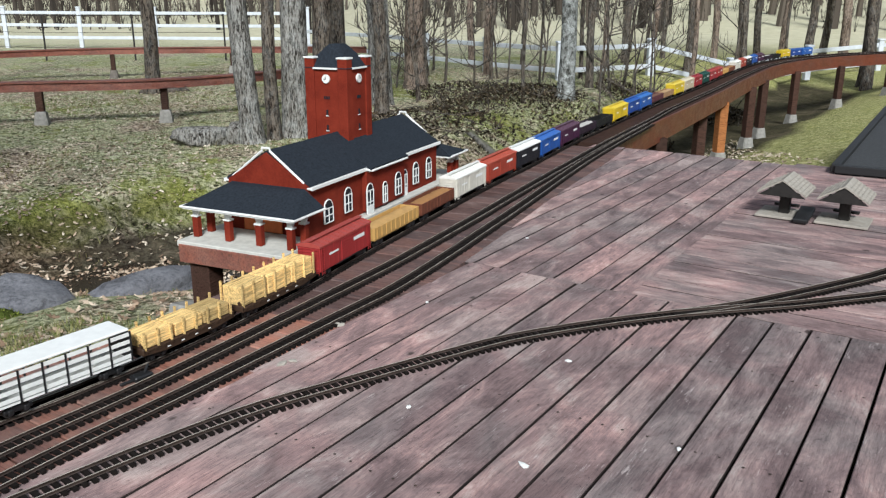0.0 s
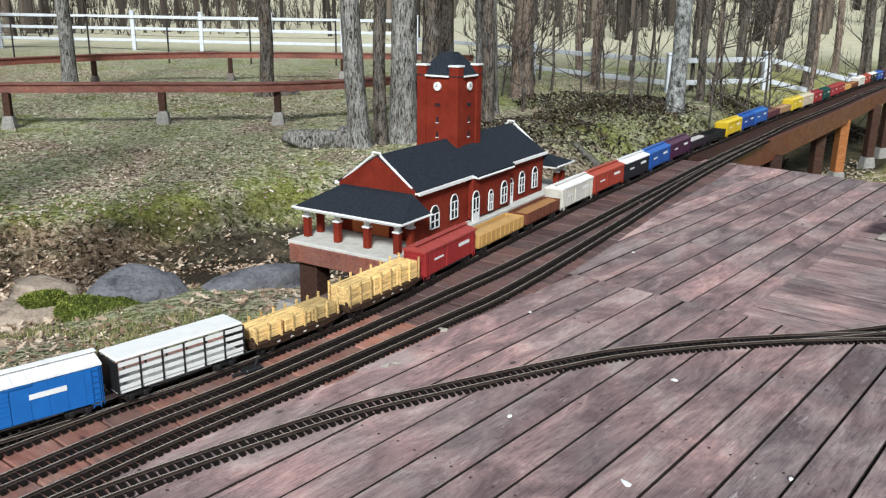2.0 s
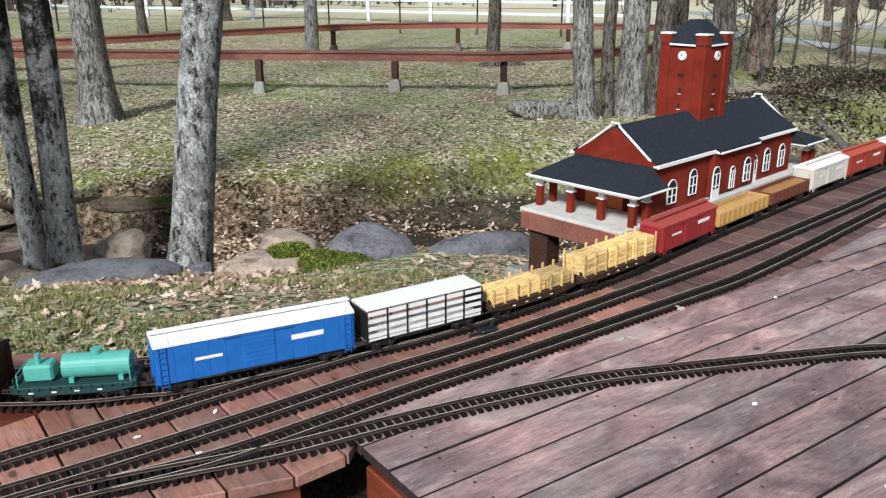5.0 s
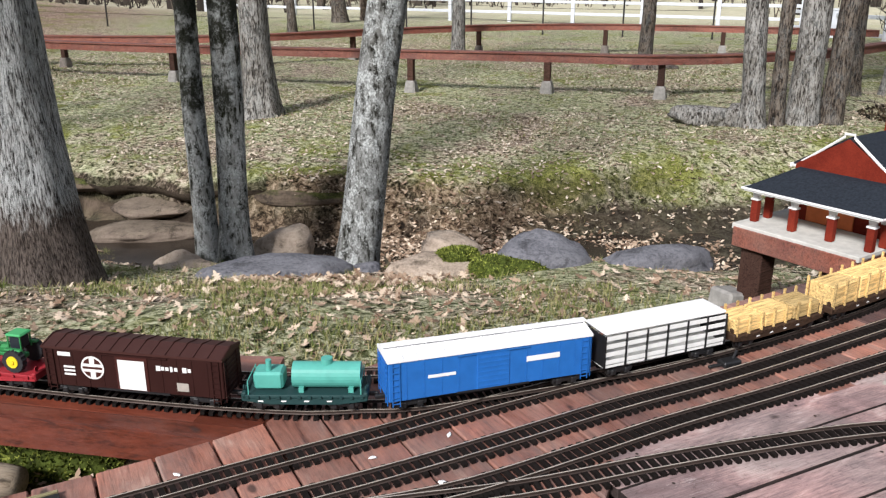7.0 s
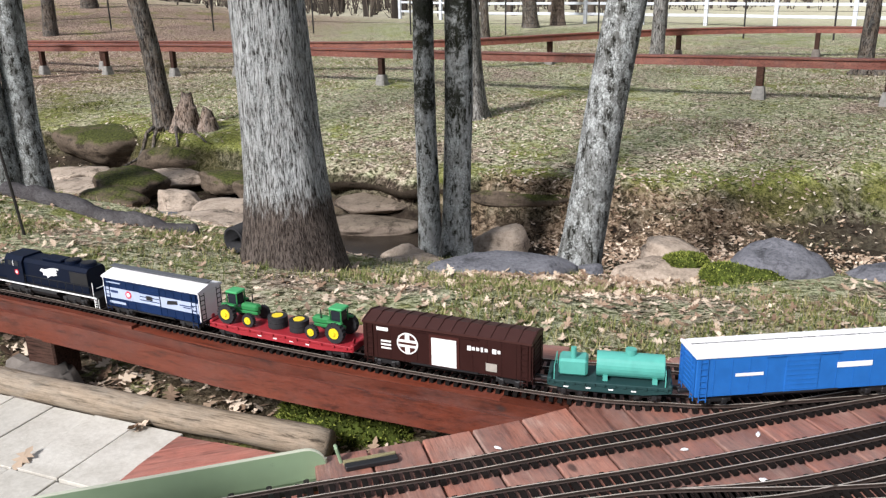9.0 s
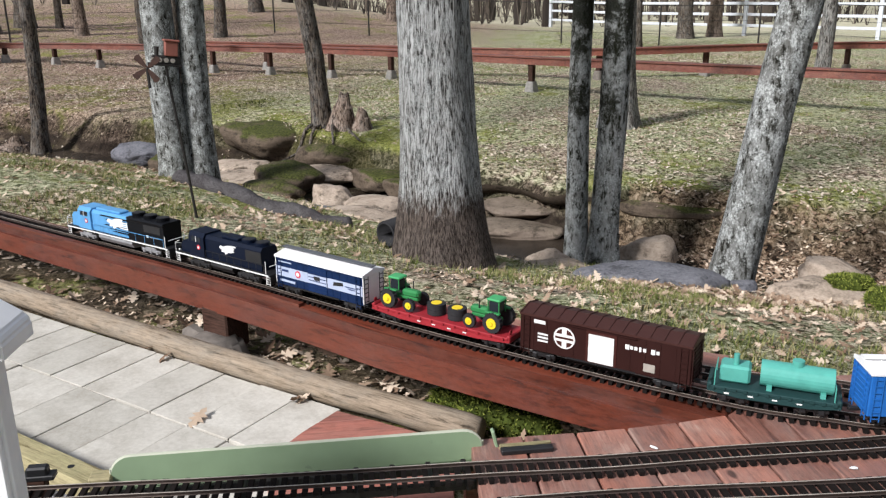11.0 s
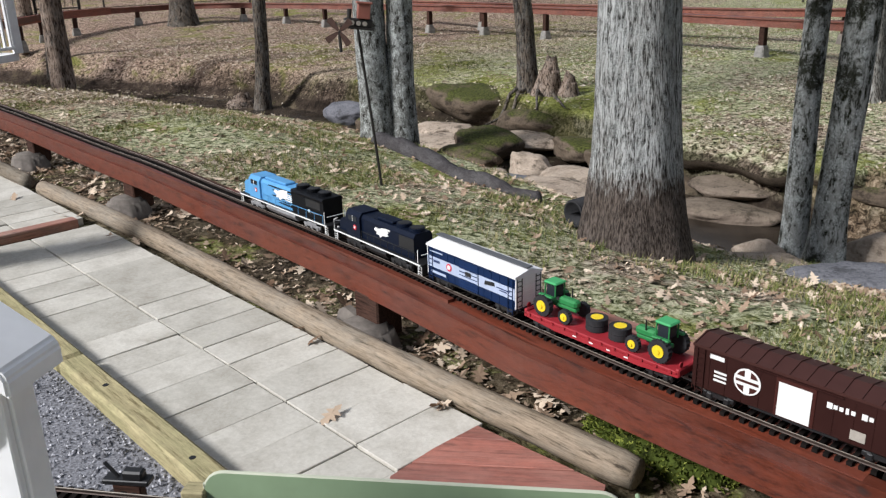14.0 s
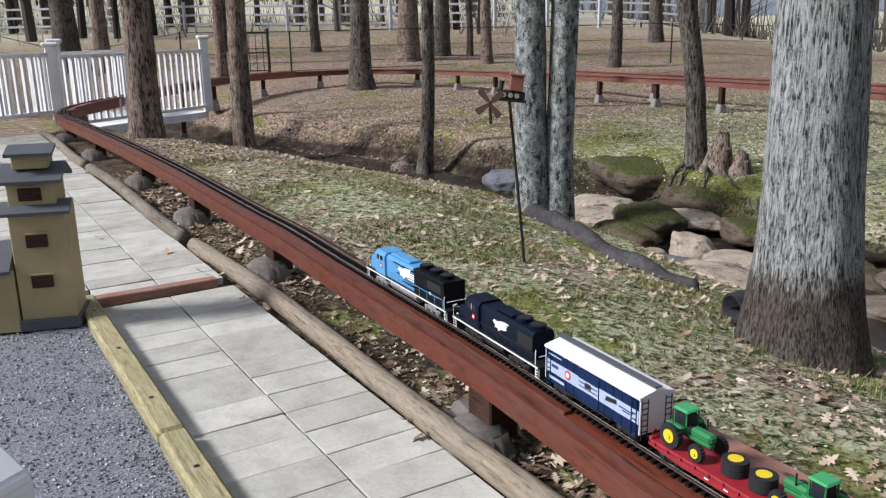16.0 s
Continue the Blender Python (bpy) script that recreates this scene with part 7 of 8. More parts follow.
def lerp_pts(a, b, step):
    n = max(1, round(math.dist(a, b) / step))
    return [(a[0] + (b[0] - a[0]) * k / n, a[1] + (b[1] - a[1]) * k / n) for k in range(n + 1)]


white_fence(lerp_pts((-33.0, 23.0), (-18.6, 26.2), 2.45) + lerp_pts((-18.6, 26.2), (-8.5, 27.5), 2.45)[1:], "white three-rail paddock fence across the lawn")
white_fence(lerp_pts((-8.5, 26.5), (0.09, 17.8), 2.45) + lerp_pts((0.09, 17.8), (3.9, 20.6), 2.4)[1:] + lerp_pts((3.9, 20.6), (16.0, 29.0), 2.45)[1:], "white two-rail paddock fence at the wood edge", 0.68, 2, 0.14)
white_fence(lerp_pts((-44.0, -24.0), (-42.0, 14.0), 2.6), "white paddock fence beyond the drive", 1.3, 3, 0.15)


def wire_fence(pts, label):
    root = thing("wire_fence", None, label, "fence", "dark wire fences")
    for i, (x, y) in enumerate(pts):
        g = ground_z(x, y)
        ob = part("post", cyl(0, 0, 0.6, 0.025, 1.25, "z", 8), M["iron"], root)
        ob.matrix_basis = pose(x, y, g)
        if i + 1 < len(pts):
            x2, y2 = pts[i + 1]
            g2 = ground_z(x2, y2)
            for h in (1.2, 0.75, 0.35):
                part("wire", tube([(x, y, g + h), (x2, y2, g2 + h)], 0.012 if h > 1 else 0.006, 5), M["iron"], root)
    return root


wire_fence(lerp_pts((-25.5, -16.0), (-25.0, -3.5), 3.0) + lerp_pts((-25.0, -3.5), (-27.0, 8.0), 3.5)[1:] + lerp_pts((-27.0, 8.0), (-19.0, 21.0), 3.0)[1:] + lerp_pts((-19.0, 21.0), (-9.0, 22.0), 2.6)[1:], "dark wire fence on thin iron posts")

gate = thing("iron_gate", pose(-25.15, -4.7, ground_z(-25.15, -4.7), 0, 0, 90), "dark iron gate standing in the wire fence", "gate")
for gx0 in (-0.55, 0.55):
    part("gate_post", cyl(gx0, 0, 0.65, 0.04, 1.35, "z", 10), M["iron"], gate)
for gz in (0.15, 0.65, 1.2):
    part("rail", cyl(0, 0, gz, 0.018, 1.06, "x", 8), M["iron"], gate)
for k in range(5):
    part("bar", cyl(-0.4 + 0.2 * k, 0, 0.67, 0.01, 1.05, "z", 6), M["iron"], gate)

# ---------------------------------------------------------------- footbridge
foot = thing("footbridge", None, "white painted wooden footbridge with baluster railings", "bridge")


def railing(a, b, z, h=1.1):
    av, bv = Vector((*a, z)), Vector((*b, z))
    L = (bv - av).length
    ang = math.degrees(math.atan2(bv.y - av.y, bv.x - av.x))
    m = Matrix.Translation(av) @ Matrix.Rotation(radians(ang), 4, "Z")
    for zz in (0.1, h):
        ob = part("handrail" if zz > 0.5 else "bottom_rail", box(L / 2, 0, zz, L, 0.07, 0.05, 0.006), M["white"], foot)
        ob.matrix_basis = m
    n = max(2, int(L / 0.14))
    for k in range(1, n):
        ob = part("baluster", box(L * k / n, 0, (0.1 + h) / 2, 0.04, 0.04, h - 0.1), M["white"], foot)
        ob.matrix_basis = m


def newel(x, y, z, h=1.3):
    ob = part("newel_post", box(0, 0, h / 2, 0.15, 0.15, h, 0.01), M["white"], foot)
    ob.matrix_basis = pose(x, y, z, 0, 0, 20)
    part("post_cap", box(0, 0, h + 0.03, 0.22, 0.22, 0.06, 0.02), M["white"], ob)


FZ = -0.42
quad = {"a": (-13.3, -5.2), "b": (-16.2, -3.75), "c": (-17.4, -5.3), "d": (-14.4, -6.7)}
railing(quad["a"], quad["b"], FZ)
railing(quad["d"], quad["c"], FZ)
railing((-10.4, -5.9), (-12.45, -4.95), -0.14, 0.88)
newel(-12.5, -4.92, -0.16, 1.0)
for key in ("a", "b", "c", "d"):
    newel(*quad[key], FZ)
own = bmesh.new()
f = own.faces.new([own.verts.new((*quad[k], FZ)) for k in ("a", "b", "c", "d")])
r = bmesh.ops.extrude_face_region(own, geom=[f])
bmesh.ops.translate(own, vec=(0, 0, -0.12), verts=[g for g in r["geom"] if isinstance(g, bmesh.types.BMVert)])
bmesh.ops.recalc_face_normals(own, faces=own.faces[:])
part("bridge_deck", own, M["white"], foot)

# home-made whirligig by the bank: a little engine on a board, with a propeller at its nose
vane = thing("garden_whirligig", None, "weathered wooden whirligig with a dark propeller on a thin iron pole", "whirligig")
part("pole", tube([(-5.34, 0.772, -0.4), (-5.335, 0.745, -0.1), (-5.33, 0.675, 0.6)], 0.0085, 8), M["iron"], vane)
body = box(0, 0, 0, 0.034, 0.2, 0.016, 0.003)
box(0, 0.004, 0.03, 0.03, 0.17, 0.05, 0.008, body)
part("body", body, M["iron"], vane, "dark engine body").matrix_basis = pose(-5.33, 0.672, 0.6, -7, 0, 0)
for k in range(4):
    part("window", cyl(0, 0, 0, 0.014, 0.006, "x", 10), M["ply"], vane, "pale round disc").matrix_basis = pose(-5.312, 0.605 + k * 0.037, 0.636 - k * 0.0045, -7, 0, 0)
cab = box(0, 0, 0, 0.05, 0.075, 0.085, 0.004)
box(0, 0, 0.048, 0.066, 0.092, 0.012, 0.003, cab)
part("cab", cab, M["red_paint"], vane, "faded pink-red cab").matrix_basis = pose(-5.33, 0.715, 0.692, -7, 0, 0)
part("chimney", cyl(0, 0, 0, 0.011, 0.06, "z", 10, 0.015), M["iron"], vane).matrix_basis = pose(-5.33, 0.63, 0.68, -7, 0, 0)
part("shaft", tube([(-5.32, 0.6, 0.598), (-5.3, 0.562, 0.588)], 0.006, 6), M["iron"], vane)
for a in (40, 128, 214, 305):
    blade = prism([(0.008, -0.007), (0.05, -0.016), (0.09, -0.02), (0.096, 0.0), (0.09, 0.02), (0.05, 0.016), (0.008, 0.007)], -0.003, 0.003)
    ob = part("propeller_blade", blade, M["rust"], vane)
    ob.matrix_basis = Matrix.Translation((-5.295, 0.562, 0.587)) @ Matrix.Rotation(radians(-18), 4, "Z") @ Matrix.Rotation(radians(a), 4, "X")
part("tail_rod", tube([(-5.3, 0.562, 0.587), (-5.3, 0.566, 0.47)], 0.009, 8), M["iron"], vane)

# ---------------------------------------------------------------- leaves and grass
def leaf_field(name, count, region, size, mat, seed, label, z_of, lobed=True, curl=0.35):
    rnd = random.Random(seed)
    vs, fs = [], []
    shape = [(-0.5, 0.0), (-0.3, 0.12), (-0.22, 0.06), (-0.08, 0.3), (0.0, 0.1), (0.16, 0.3), (0.2, 0.08), (0.36, 0.16), (0.5, 0.0), (0.36, -0.16), (0.2, -0.08), (0.16, -0.3), (0.0, -0.1), (-0.08, -0.3), (-0.22, -0.06), (-0.3, -0.12)]
    plain = [(-0.5, 0.03), (-0.2, 0.2), (-0.02, 0.12), (0.18, 0.26), (0.5, -0.02), (0.2, -0.2), (0.05, -0.1), (-0.22, -0.25)]
    use = shape if lobed else plain
    n = 0
    while n < count:
        x, y = region(rnd)
        z = z_of(x, y)
        if z is None:
            continue
        n += 1
        s = size * rnd.uniform(0.6, 1.3)
        rot = Euler((rnd.uniform(-curl, curl) * 1.4, rnd.uniform(-curl, curl) * 1.4, rnd.uniform(0, 6.28))).to_matrix()
        base = len(vs)
        b = rnd.uniform(-0.5, 0.9)
        for (px, py) in use:
            q = rot @ Vector((px * s, py * s, b * s * (px * px + py * py)))
            vs.append((x + q.x, y + q.y, z + 0.006 + q.z + s * 0.08))
        if lobed:
            c = len(vs)
            vs.append((x, y, z + 0.006 + s * 0.08))
            m = len(use)
            fs += [(base + k, base + (k + 1) % m, c) for k in range(m)]
        else:
            fs.append(tuple(base + k for k in range(8)))
    return tagged(from_data(name, vs, fs, mat), label, "leaves", "", "stuff")


def bank(rnd):
    return rnd.uniform(-9.5, 0.2), rnd.uniform(-2.5, 5.2)


def bank_z(x, y):
    q = (x + 2.0) * 0.5 - (y - 0.8) * 0.866
    if q > -0.1:
        return None
    if y < 1.9 and x > -1.2 or x > -0.55 and y < 3.4 or x > -0.3:
        return None
    d, side = creek_distance(x, y)
    if side > 0:
        return None
    if noise.noise((x * 0.8, y * 0.8, 1.7)) < -0.25 and random.random() < 0.7:
        return None
    return ground_z(x, y)


def lawn(rnd):
    return rnd.uniform(-22, 3), rnd.uniform(-3, 20)


def lawn_z(x, y):
    q = (x + 2.0) * 0.5 - (y - 0.8) * 0.866
    if q > -0.1 or (x > -0.3 and y < 7.2):
        return None
    d, side = creek_distance(x, y)
    if d < 0.85 or side < 0 and x > -9.5 and y < 5.2:
        return None
    if noise.noise((x * 0.35, y * 0.35, 4.2)) < -0.1 and random.random() < 0.75:
        return None
    return ground_z(x, y)


leaf_field("fallen_leaves", 4200, bank, 0.062, M["leaf"], 3, "pale brown lobed oak leaves on the bank", bank_z)
leaf_field("fallen_leaves", 84000, lawn, 0.047, M["leaf_pale"], 4, "dry brown leaves scattered over the lawn", lawn_z, False)
def strip(r):
    p = wp(r.uniform(-0.3, 7.5), -0.06 - 0.75 * r.random() ** 1.3)
    return p.x, p.y


def path_spot(r):
    p = wp(r.uniform(0.3, 8.0), r.uniform(-0.02, 0.12) if r.random() < 0.7 else r.uniform(0.1, 0.8))
    return p.x, p.y


def boulder_foot(r):
    k = r.random()
    return -3.55 + 0.75 * k + r.gauss(0, 0.09), 2.75 + 0.95 * k + r.gauss(0, 0.09)


def creek_drift(r):
    k = r.random()
    return -5.0 + 2.7 * k + r.gauss(0, 0.25), 4.5 + 1.75 * k + r.gauss(0, 0.3)


leaf_field("fallen_leaves", 420, boulder_foot, 0.07, M["leaf"], 21, "brown oak leaves drifted against a boulder", lambda x, y: ground_z(x, y) + random.uniform(0.0, 0.02))
leaf_field("fallen_leaves", 4500, creek_drift, 0.055, M["leaf"], 22, "dry leaves drifted down the creek bank", lambda x, y: ground_z(x, y), False)
leaf_field("fallen_leaves", 420, strip, 0.085, M["leaf"], 5, "curled oak leaves caught beside the log edging", lambda x, y: ground_z(x, y))
leaf_field("leaf_fragments", 3000, strip, 0.024, M["leaf"], 16, "small broken leaf bits beside the log edging", lambda x, y: ground_z(x, y), False)
leaf_field("fallen_leaves", 26, path_spot, 0.075, M["leaf"], 17, "dry oak leaves lying on the paver path", lambda x, y: -0.256)


def blades(name, count, region, z_of, size, seed, label):
    rnd = random.Random(seed)
    vs, fs = [], []
    n = 0
    while n < count:
        x, y = region(rnd)
        z = z_of(x, y)
        if z is None or noise.noise((x * 1.1, y * 1.1, 9.0)) < -0.02:
            n += 0.2
            continue
        n += 1
        for k in range(4):
            a = rnd.uniform(0, 6.28)
            h = size * rnd.uniform(0.4, 1.2)
            bx, by = x + rnd.uniform(-0.03, 0.03), y + rnd.uniform(-0.03, 0.03)
            w = 0.0035
            base = len(vs)
            vs += [(bx - w * math.sin(a), by + w * math.cos(a), z - 0.01), (bx + w * math.sin(a), by - w * math.cos(a), z - 0.01), (bx + h * 0.7 * math.cos(a), by + h * 0.7 * math.sin(a), z + h * 0.7)]
            fs.append((base, base + 1, base + 2))
    return tagged(from_data(name, vs, fs, M["blade"]), label, "grass", "", "stuff")


leaf_field("leaf_fragments", 16000, bank, 0.022, M["leaf"], 15, "small broken leaf bits on the bank", bank_z, False)
blades("grass_blades", 22000, bank, lambda x, y: None if (x + 2.0) * 0.5 - (y - 0.8) * 0.866 > -0.75 else bank_z(x, y), 0.05, 11, "sparse short winter grass on the bank")
blades("grass_blades", 16000, lawn, lawn_z, 0.07, 12, "sparse short winter grass on the lawn")


# ---------------------------------------------------------------- train
MAIN = curve_points(T2_BEAM[5:] + T2, 0.02)
total = 0.02 * (len(MAIN) - 1)
nose = min(range(len(MAIN)), key=lambda i: (MAIN[i].x + 3.86) ** 2 + (MAIN[i].y + 0.03) ** 2) * 0.02
RAILTOP = 0.0205
SKYBLUE, NAVY, BLACKB = (0.1, 0.3, 0.56), (0.004, 0.0075, 0.019), (0.004, 0.0045, 0.006)


def car_root(name, start, length, label, category="train car", group="freight train cars"):
    """Places a vehicle whose front is start metres behind the nose."""
    a, b = along(MAIN, nose + start + 0.18 * length, 0.02), along(MAIN, nose + start + 0.82 * length, 0.02)
    d = (a - b).normalized()
    c = (a + b) / 2
    return thing(name, pose(c.x, c.y, RAILTOP, 0, 0, math.degrees(math.atan2(d.y, d.x))), label, category, group)


def truck(root, x, axles, mat, wheel=0.0165, gap=0.04):
    fr = bmesh.new()
    w = gap * (axles - 1) + 0.034
    for sy in (-1, 1):
        box(x, sy * 0.036, 0.02, w, 0.006, 0.012, 0.002, fr)
        box(x, sy * 0.037, 0.027, w * 0.55, 0.005, 0.012, 0.002, fr)
        for k in range(axles):
            box(x + gap * (k - (axles - 1) / 2), sy * 0.038, 0.017, 0.014, 0.009, 0.015, 0.002, fr)
    box(x, 0, 0.026, 0.02, 0.07, 0.01, 0.001, fr)
    tr = part("truck", fr, mat, root)
    for k in range(axles):
        for sy in (-1, 1):
            part("wheel", cyl(x + gap * (k - (axles - 1) / 2), sy * 0.026, wheel, wheel, 0.006, "y", 16), M["iron"], tr)


def coupler(root, x):
    part("coupler", box(x, 0, 0.03, 0.03, 0.01, 0.01, 0.002), M["black"], root)


def ladder(root, x, y, z0, z1, mat, axis="x", n=5, w=0.018):
    own = bmesh.new()
    for s in (-1, 1):
        if axis == "x":
            box(x + s * w / 2, y, (z0 + z1) / 2, 0.002, 0.002, z1 - z0, 0, own)
        else:
            box(x, y + s * w / 2, (z0 + z1) / 2, 0.002, 0.002, z1 - z0, 0, own)
    for k in range(n):
        z = z0 + (z1 - z0) * (k + 0.5) / n
        box(x, y, z, w if axis == "x" else 0.002, 0.002 if axis == "x" else w, 0.002, 0, own)
    part("ladder", own, mat, root)


def flat_shape(name, pts, y, mat, root, label=""):
    """A painted emblem, 1 mm proud of the side."""
    own = bmesh.new()
    for s in (1,):
        f = [own.verts.new((px, s * y, pz)) for px, pz in pts]
        g = [own.verts.new((px, s * (y + 0.0008), pz)) for px, pz in pts]
        own.faces.new(g)
        n = len(f)
        for i in range(n):
            own.faces.new((f[i], f[(i + 1) % n], g[(i + 1) % n], g[i]))
    bmesh.ops.recalc_face_normals(own, faces=own.faces[:])
    return part(name, own, mat, root, label)


def rect(cx, cz, w, h):
    return [(cx - w / 2, cz - h / 2), (cx + w / 2, cz - h / 2), (cx + w / 2, cz + h / 2), (cx - w / 2, cz + h / 2)]


def disc(cx, cz, r, n=20):
    return [(cx + r * math.cos(6.2832 * k / n), cz + r * math.sin(6.2832 * k / n)) for k in range(n)]


def bird(cx, cz, s):
    return [(cx - s * a, cz + s * 0.3 * b) for a, b in ((-0.5, 0.25), (-0.38, 0.6), (-0.2, 0.5), (0.1, 0.8), (0.5, 0.85), (0.42, 0.55), (0.5, 0.45), (0.4, 0.2), (0.48, 0.0), (0.3, -0.2), (0.1, -0.25), (-0.1, -0.65), (-0.15, -0.3), (-0.35, -0.35), (-0.3, 0.0))]


def railing_bar(root, x0, x1, y, z0, z1, mat, posts=6):
    own = bmesh.new()
    tube([(x0, y, z1), (x1, y, z1)], 0.0011, 5, own)
    for k in range(posts):
        x = x0 + (x1 - x0) * k / (posts - 1)
        tube([(x, y, z0), (x, y, z1)], 0.001, 5, own)
    part("handrail", own, mat, root)


def locomotive(start, length, light):
    L = length - 0.03
    h = L / 2
    label = "glossy sky-blue and black model diesel locomotive" if light else "navy blue model diesel locomotive with white stripe"
    r = car_root("locomotive", start, length, label, "locomotive", "pair of locomotives")
    body = paint(SKYBLUE) if light else paint(NAVY)
    rear = paint(BLACKB) if light else paint(NAVY)
    white = M["trim"]
    part("frame", box(0, 0, 0.047, L, 0.1, 0.008, 0.002), M["black"], r)
    for s in (-1, 1):
        part("sill_stripe", box(0, s * 0.0505, 0.0475, L - 0.01, 0.0016, 0.0045), white, r, "thin white sill stripe")
    part("pilot", box(h - 0.006, 0, 0.03, 0.012, 0.094, 0.034, 0.003), M["black"], r)
    part("pilot", box(-h + 0.006, 0, 0.03, 0.012, 0.094, 0.034, 0.003), M["black"], r)
    part("fuel_tank", prism([(-0.042, 0.043), (0.042, 0.043), (0.046, 0.03), (0.034, 0.013), (-0.034, 0.013), (-0.046, 0.03)], -0.1 if light else -0.06, 0.12 if light else 0.06), M["steel"] if light else M["black"], r)
    split = -0.08 if light else -h + 0.05
    hood_f, hood_r = h - 0.17, -h + 0.03
    hz0, hz1 = 0.051, 0.136
    hood_prof = [(-0.038, hz0), (0.038, hz0), (0.038, hz1 - 0.012), (0.03, hz1), (-0.03, hz1), (-0.038, hz1 - 0.012)]
    part("hood", prism(hood_prof, split, hood_f), body, r)
    if light:
        wide = [(-0.042, hz0), (0.042, hz0), (0.042, hz1 - 0.01), (0.046, hz1), (0.04, hz1 + 0.006), (-0.04, hz1 + 0.006), (-0.046, hz1), (-0.042, hz1 - 0.01)]
        part("hood", prism(wide, hood_r, split), rear, r, "black radiator hood")
    part("roof_hatch", box((hood_f + split) / 2 + 0.03, 0, hz1 + 0.004, 0.16 if light else 0.09, 0.046, 0.01, 0.003), body, r)
    for k in range(3 if light else 2):
        fx = hood_r + 0.05 + k * (0.075 if light else 0.07)
        fan = part("radiator_fan", cyl(fx, 0, hz1 + (0.012 if light else 0.005), 0.026, 0.012, "z", 20), rear, r, "round roof radiator fan")
        part("fan_grille", cyl(fx, 0, hz1 + (0.0185 if light else 0.0115), 0.021, 0.002, "z", 20), M["black"], fan)
    # cab and nose
    cab_prof = [(-0.046, hz0), (0.046, hz0), (0.046, 0.127), (0.034, 0.142), (-0.034, 0.142), (-0.046, 0.127)]
    cab = part("cab", prism(cab_prof, hood_f, hood_f + 0.085), body, r)
    nz = 0.112 if light else 0.1
    nose_x0 = hood_f + 0.085
    own = bmesh.new()
    prism([(nose_x0, hz0), (h - 0.02, hz0), (h - 0.022, nz - 0.018), (h - 0.035, nz - 0.004), (nose_x0 + 0.012, nz), (nose_x0, 0.14)], -0.034, 0.034, own, "y")
    part("nose", own, body, r)
    for s in (-1, 1):
        win = part("cab_window", box(hood_f + 0.042, s * 0.0462, 0.117, 0.05, 0.002, 0.018), M["glass"], cab, "dark cab side window")
        part("window_frame", box(hood_f + 0.042, s * 0.0465, 0.117, 0.002, 0.003, 0.02), M["trim"], win)
        part("windshield", box(nose_x0 + 0.006, s * 0.017, 0.13, 0.004, 0.026, 0.018), M["glass"], cab)
        part("headlight", cyl(h - 0.0215, s * 0.007, nz - 0.03, 0.004, 0.004, "x", 10), M["trim"], r)
        part("ditch_light", cyl(h - 0.004, s * 0.03, 0.052, 0.004, 0.006, "x", 10), M["trim"], r)
        railing_bar(r, hood_r, hood_f - 0.01, s * 0.048, 0.05, 0.082, paint(SKYBLUE) if light else M["black"], 9)
        for e in (-1, 1):
            ex = e * (h - 0.012)
            ladder(r, ex, s * 0.046, 0.012, 0.045, white, "x", 4, 0.018)
            own = tube([(ex + 0.009, s * 0.047, 0.05), (ex + 0.009, s * 0.047, 0.085), (ex - e * 0.012, s * 0.044, 0.095)], 0.0014, 5)
            part("grab_iron", own, white, r)
    part("end_rail", tube([(-h + 0.002, -0.046, 0.082), (-h + 0.002, 0.046, 0.082)], 0.0014, 5), white, r)
    part("end_rail", tube([(h - 0.002, -0.046, 0.082), (h - 0.002, -0.012, 0.072), (h - 0.002, 0.012, 0.072), (h - 0.002, 0.046, 0.082)], 0.0014, 5), white, r)
    em = flat_shape("round_emblem", disc(hood_f + 0.03, 0.087, 0.0095), 0.0462, paint((0.55, 0.03, 0.04)), r, "small round red emblem")
    flat_shape("emblem_core", disc(hood_f + 0.03, 0.087, 0.005), 0.0472, M["trim"], em)
    if light:
        for k, (z, x0, x1) in enumerate(((0.121, hood_f - 0.05, split - 0.01), (0.109, hood_f - 0.09, split - 0.005), (0.085, hood_f - 0.08, split), (0.074, hood_f - 0.11, split - 0.008), (0.064, hood_f - 0.13, split))):
            flat_shape("speed_stripe", [(x0, z), (x1, z - 0.003), (x1, z + 0.005), (x0 - 0.02, z + 0.005)], 0.0382, paint(BLACKB), r)
        flat_shape("bird_emblem", bird(split + 0.085, 0.096, 0.11), 0.0392, white, r, "white flying bird emblem")
        for k in range(4):
            flat_shape("white_bar", [(split + 0.05, 0.084 + k * 0.008), (split + 0.003, 0.083 + k * 0.008), (split + 0.003, 0.088 + k * 0.008), (split + 0.06, 0.088 + k * 0.008)], 0.0388, white, r)
        flat_shape("small_emblem", rect(hood_r + 0.1, 0.079, 0.012, 0.01), 0.0424, white, r)
        flat_shape("lettering_bar", rect(hood_r + 0.06, 0.078, 0.05, 0.004), 0.0424, M["ply"], r)
        flat_shape("vent_panel", rect(hood_r + 0.07, 0.11, 0.1, 0.03), 0.0423, M["black"], r)
    else:
        flat_shape("bird_emblem", bird(hood_f - 0.12, 0.098, 0.085), 0.0386, white, r, "white flying bird emblem")
        flat_shape("number_bar", rect(hood_f - 0.155, 0.118, 0.03, 0.005), 0.0386, white, r)
        flat_shape("vent_panel", rect(hood_r + 0.06, 0.1, 0.08, 0.04), 0.0384, M["black"], r)
    tm = M["steel"] if light else M["black"]
    truck(r, h - 0.125, 3, tm)
    truck(r, -h + 0.125, 3, tm)
    coupler(r, h + 0.008)
    coupler(r, -h - 0.008)
    return r


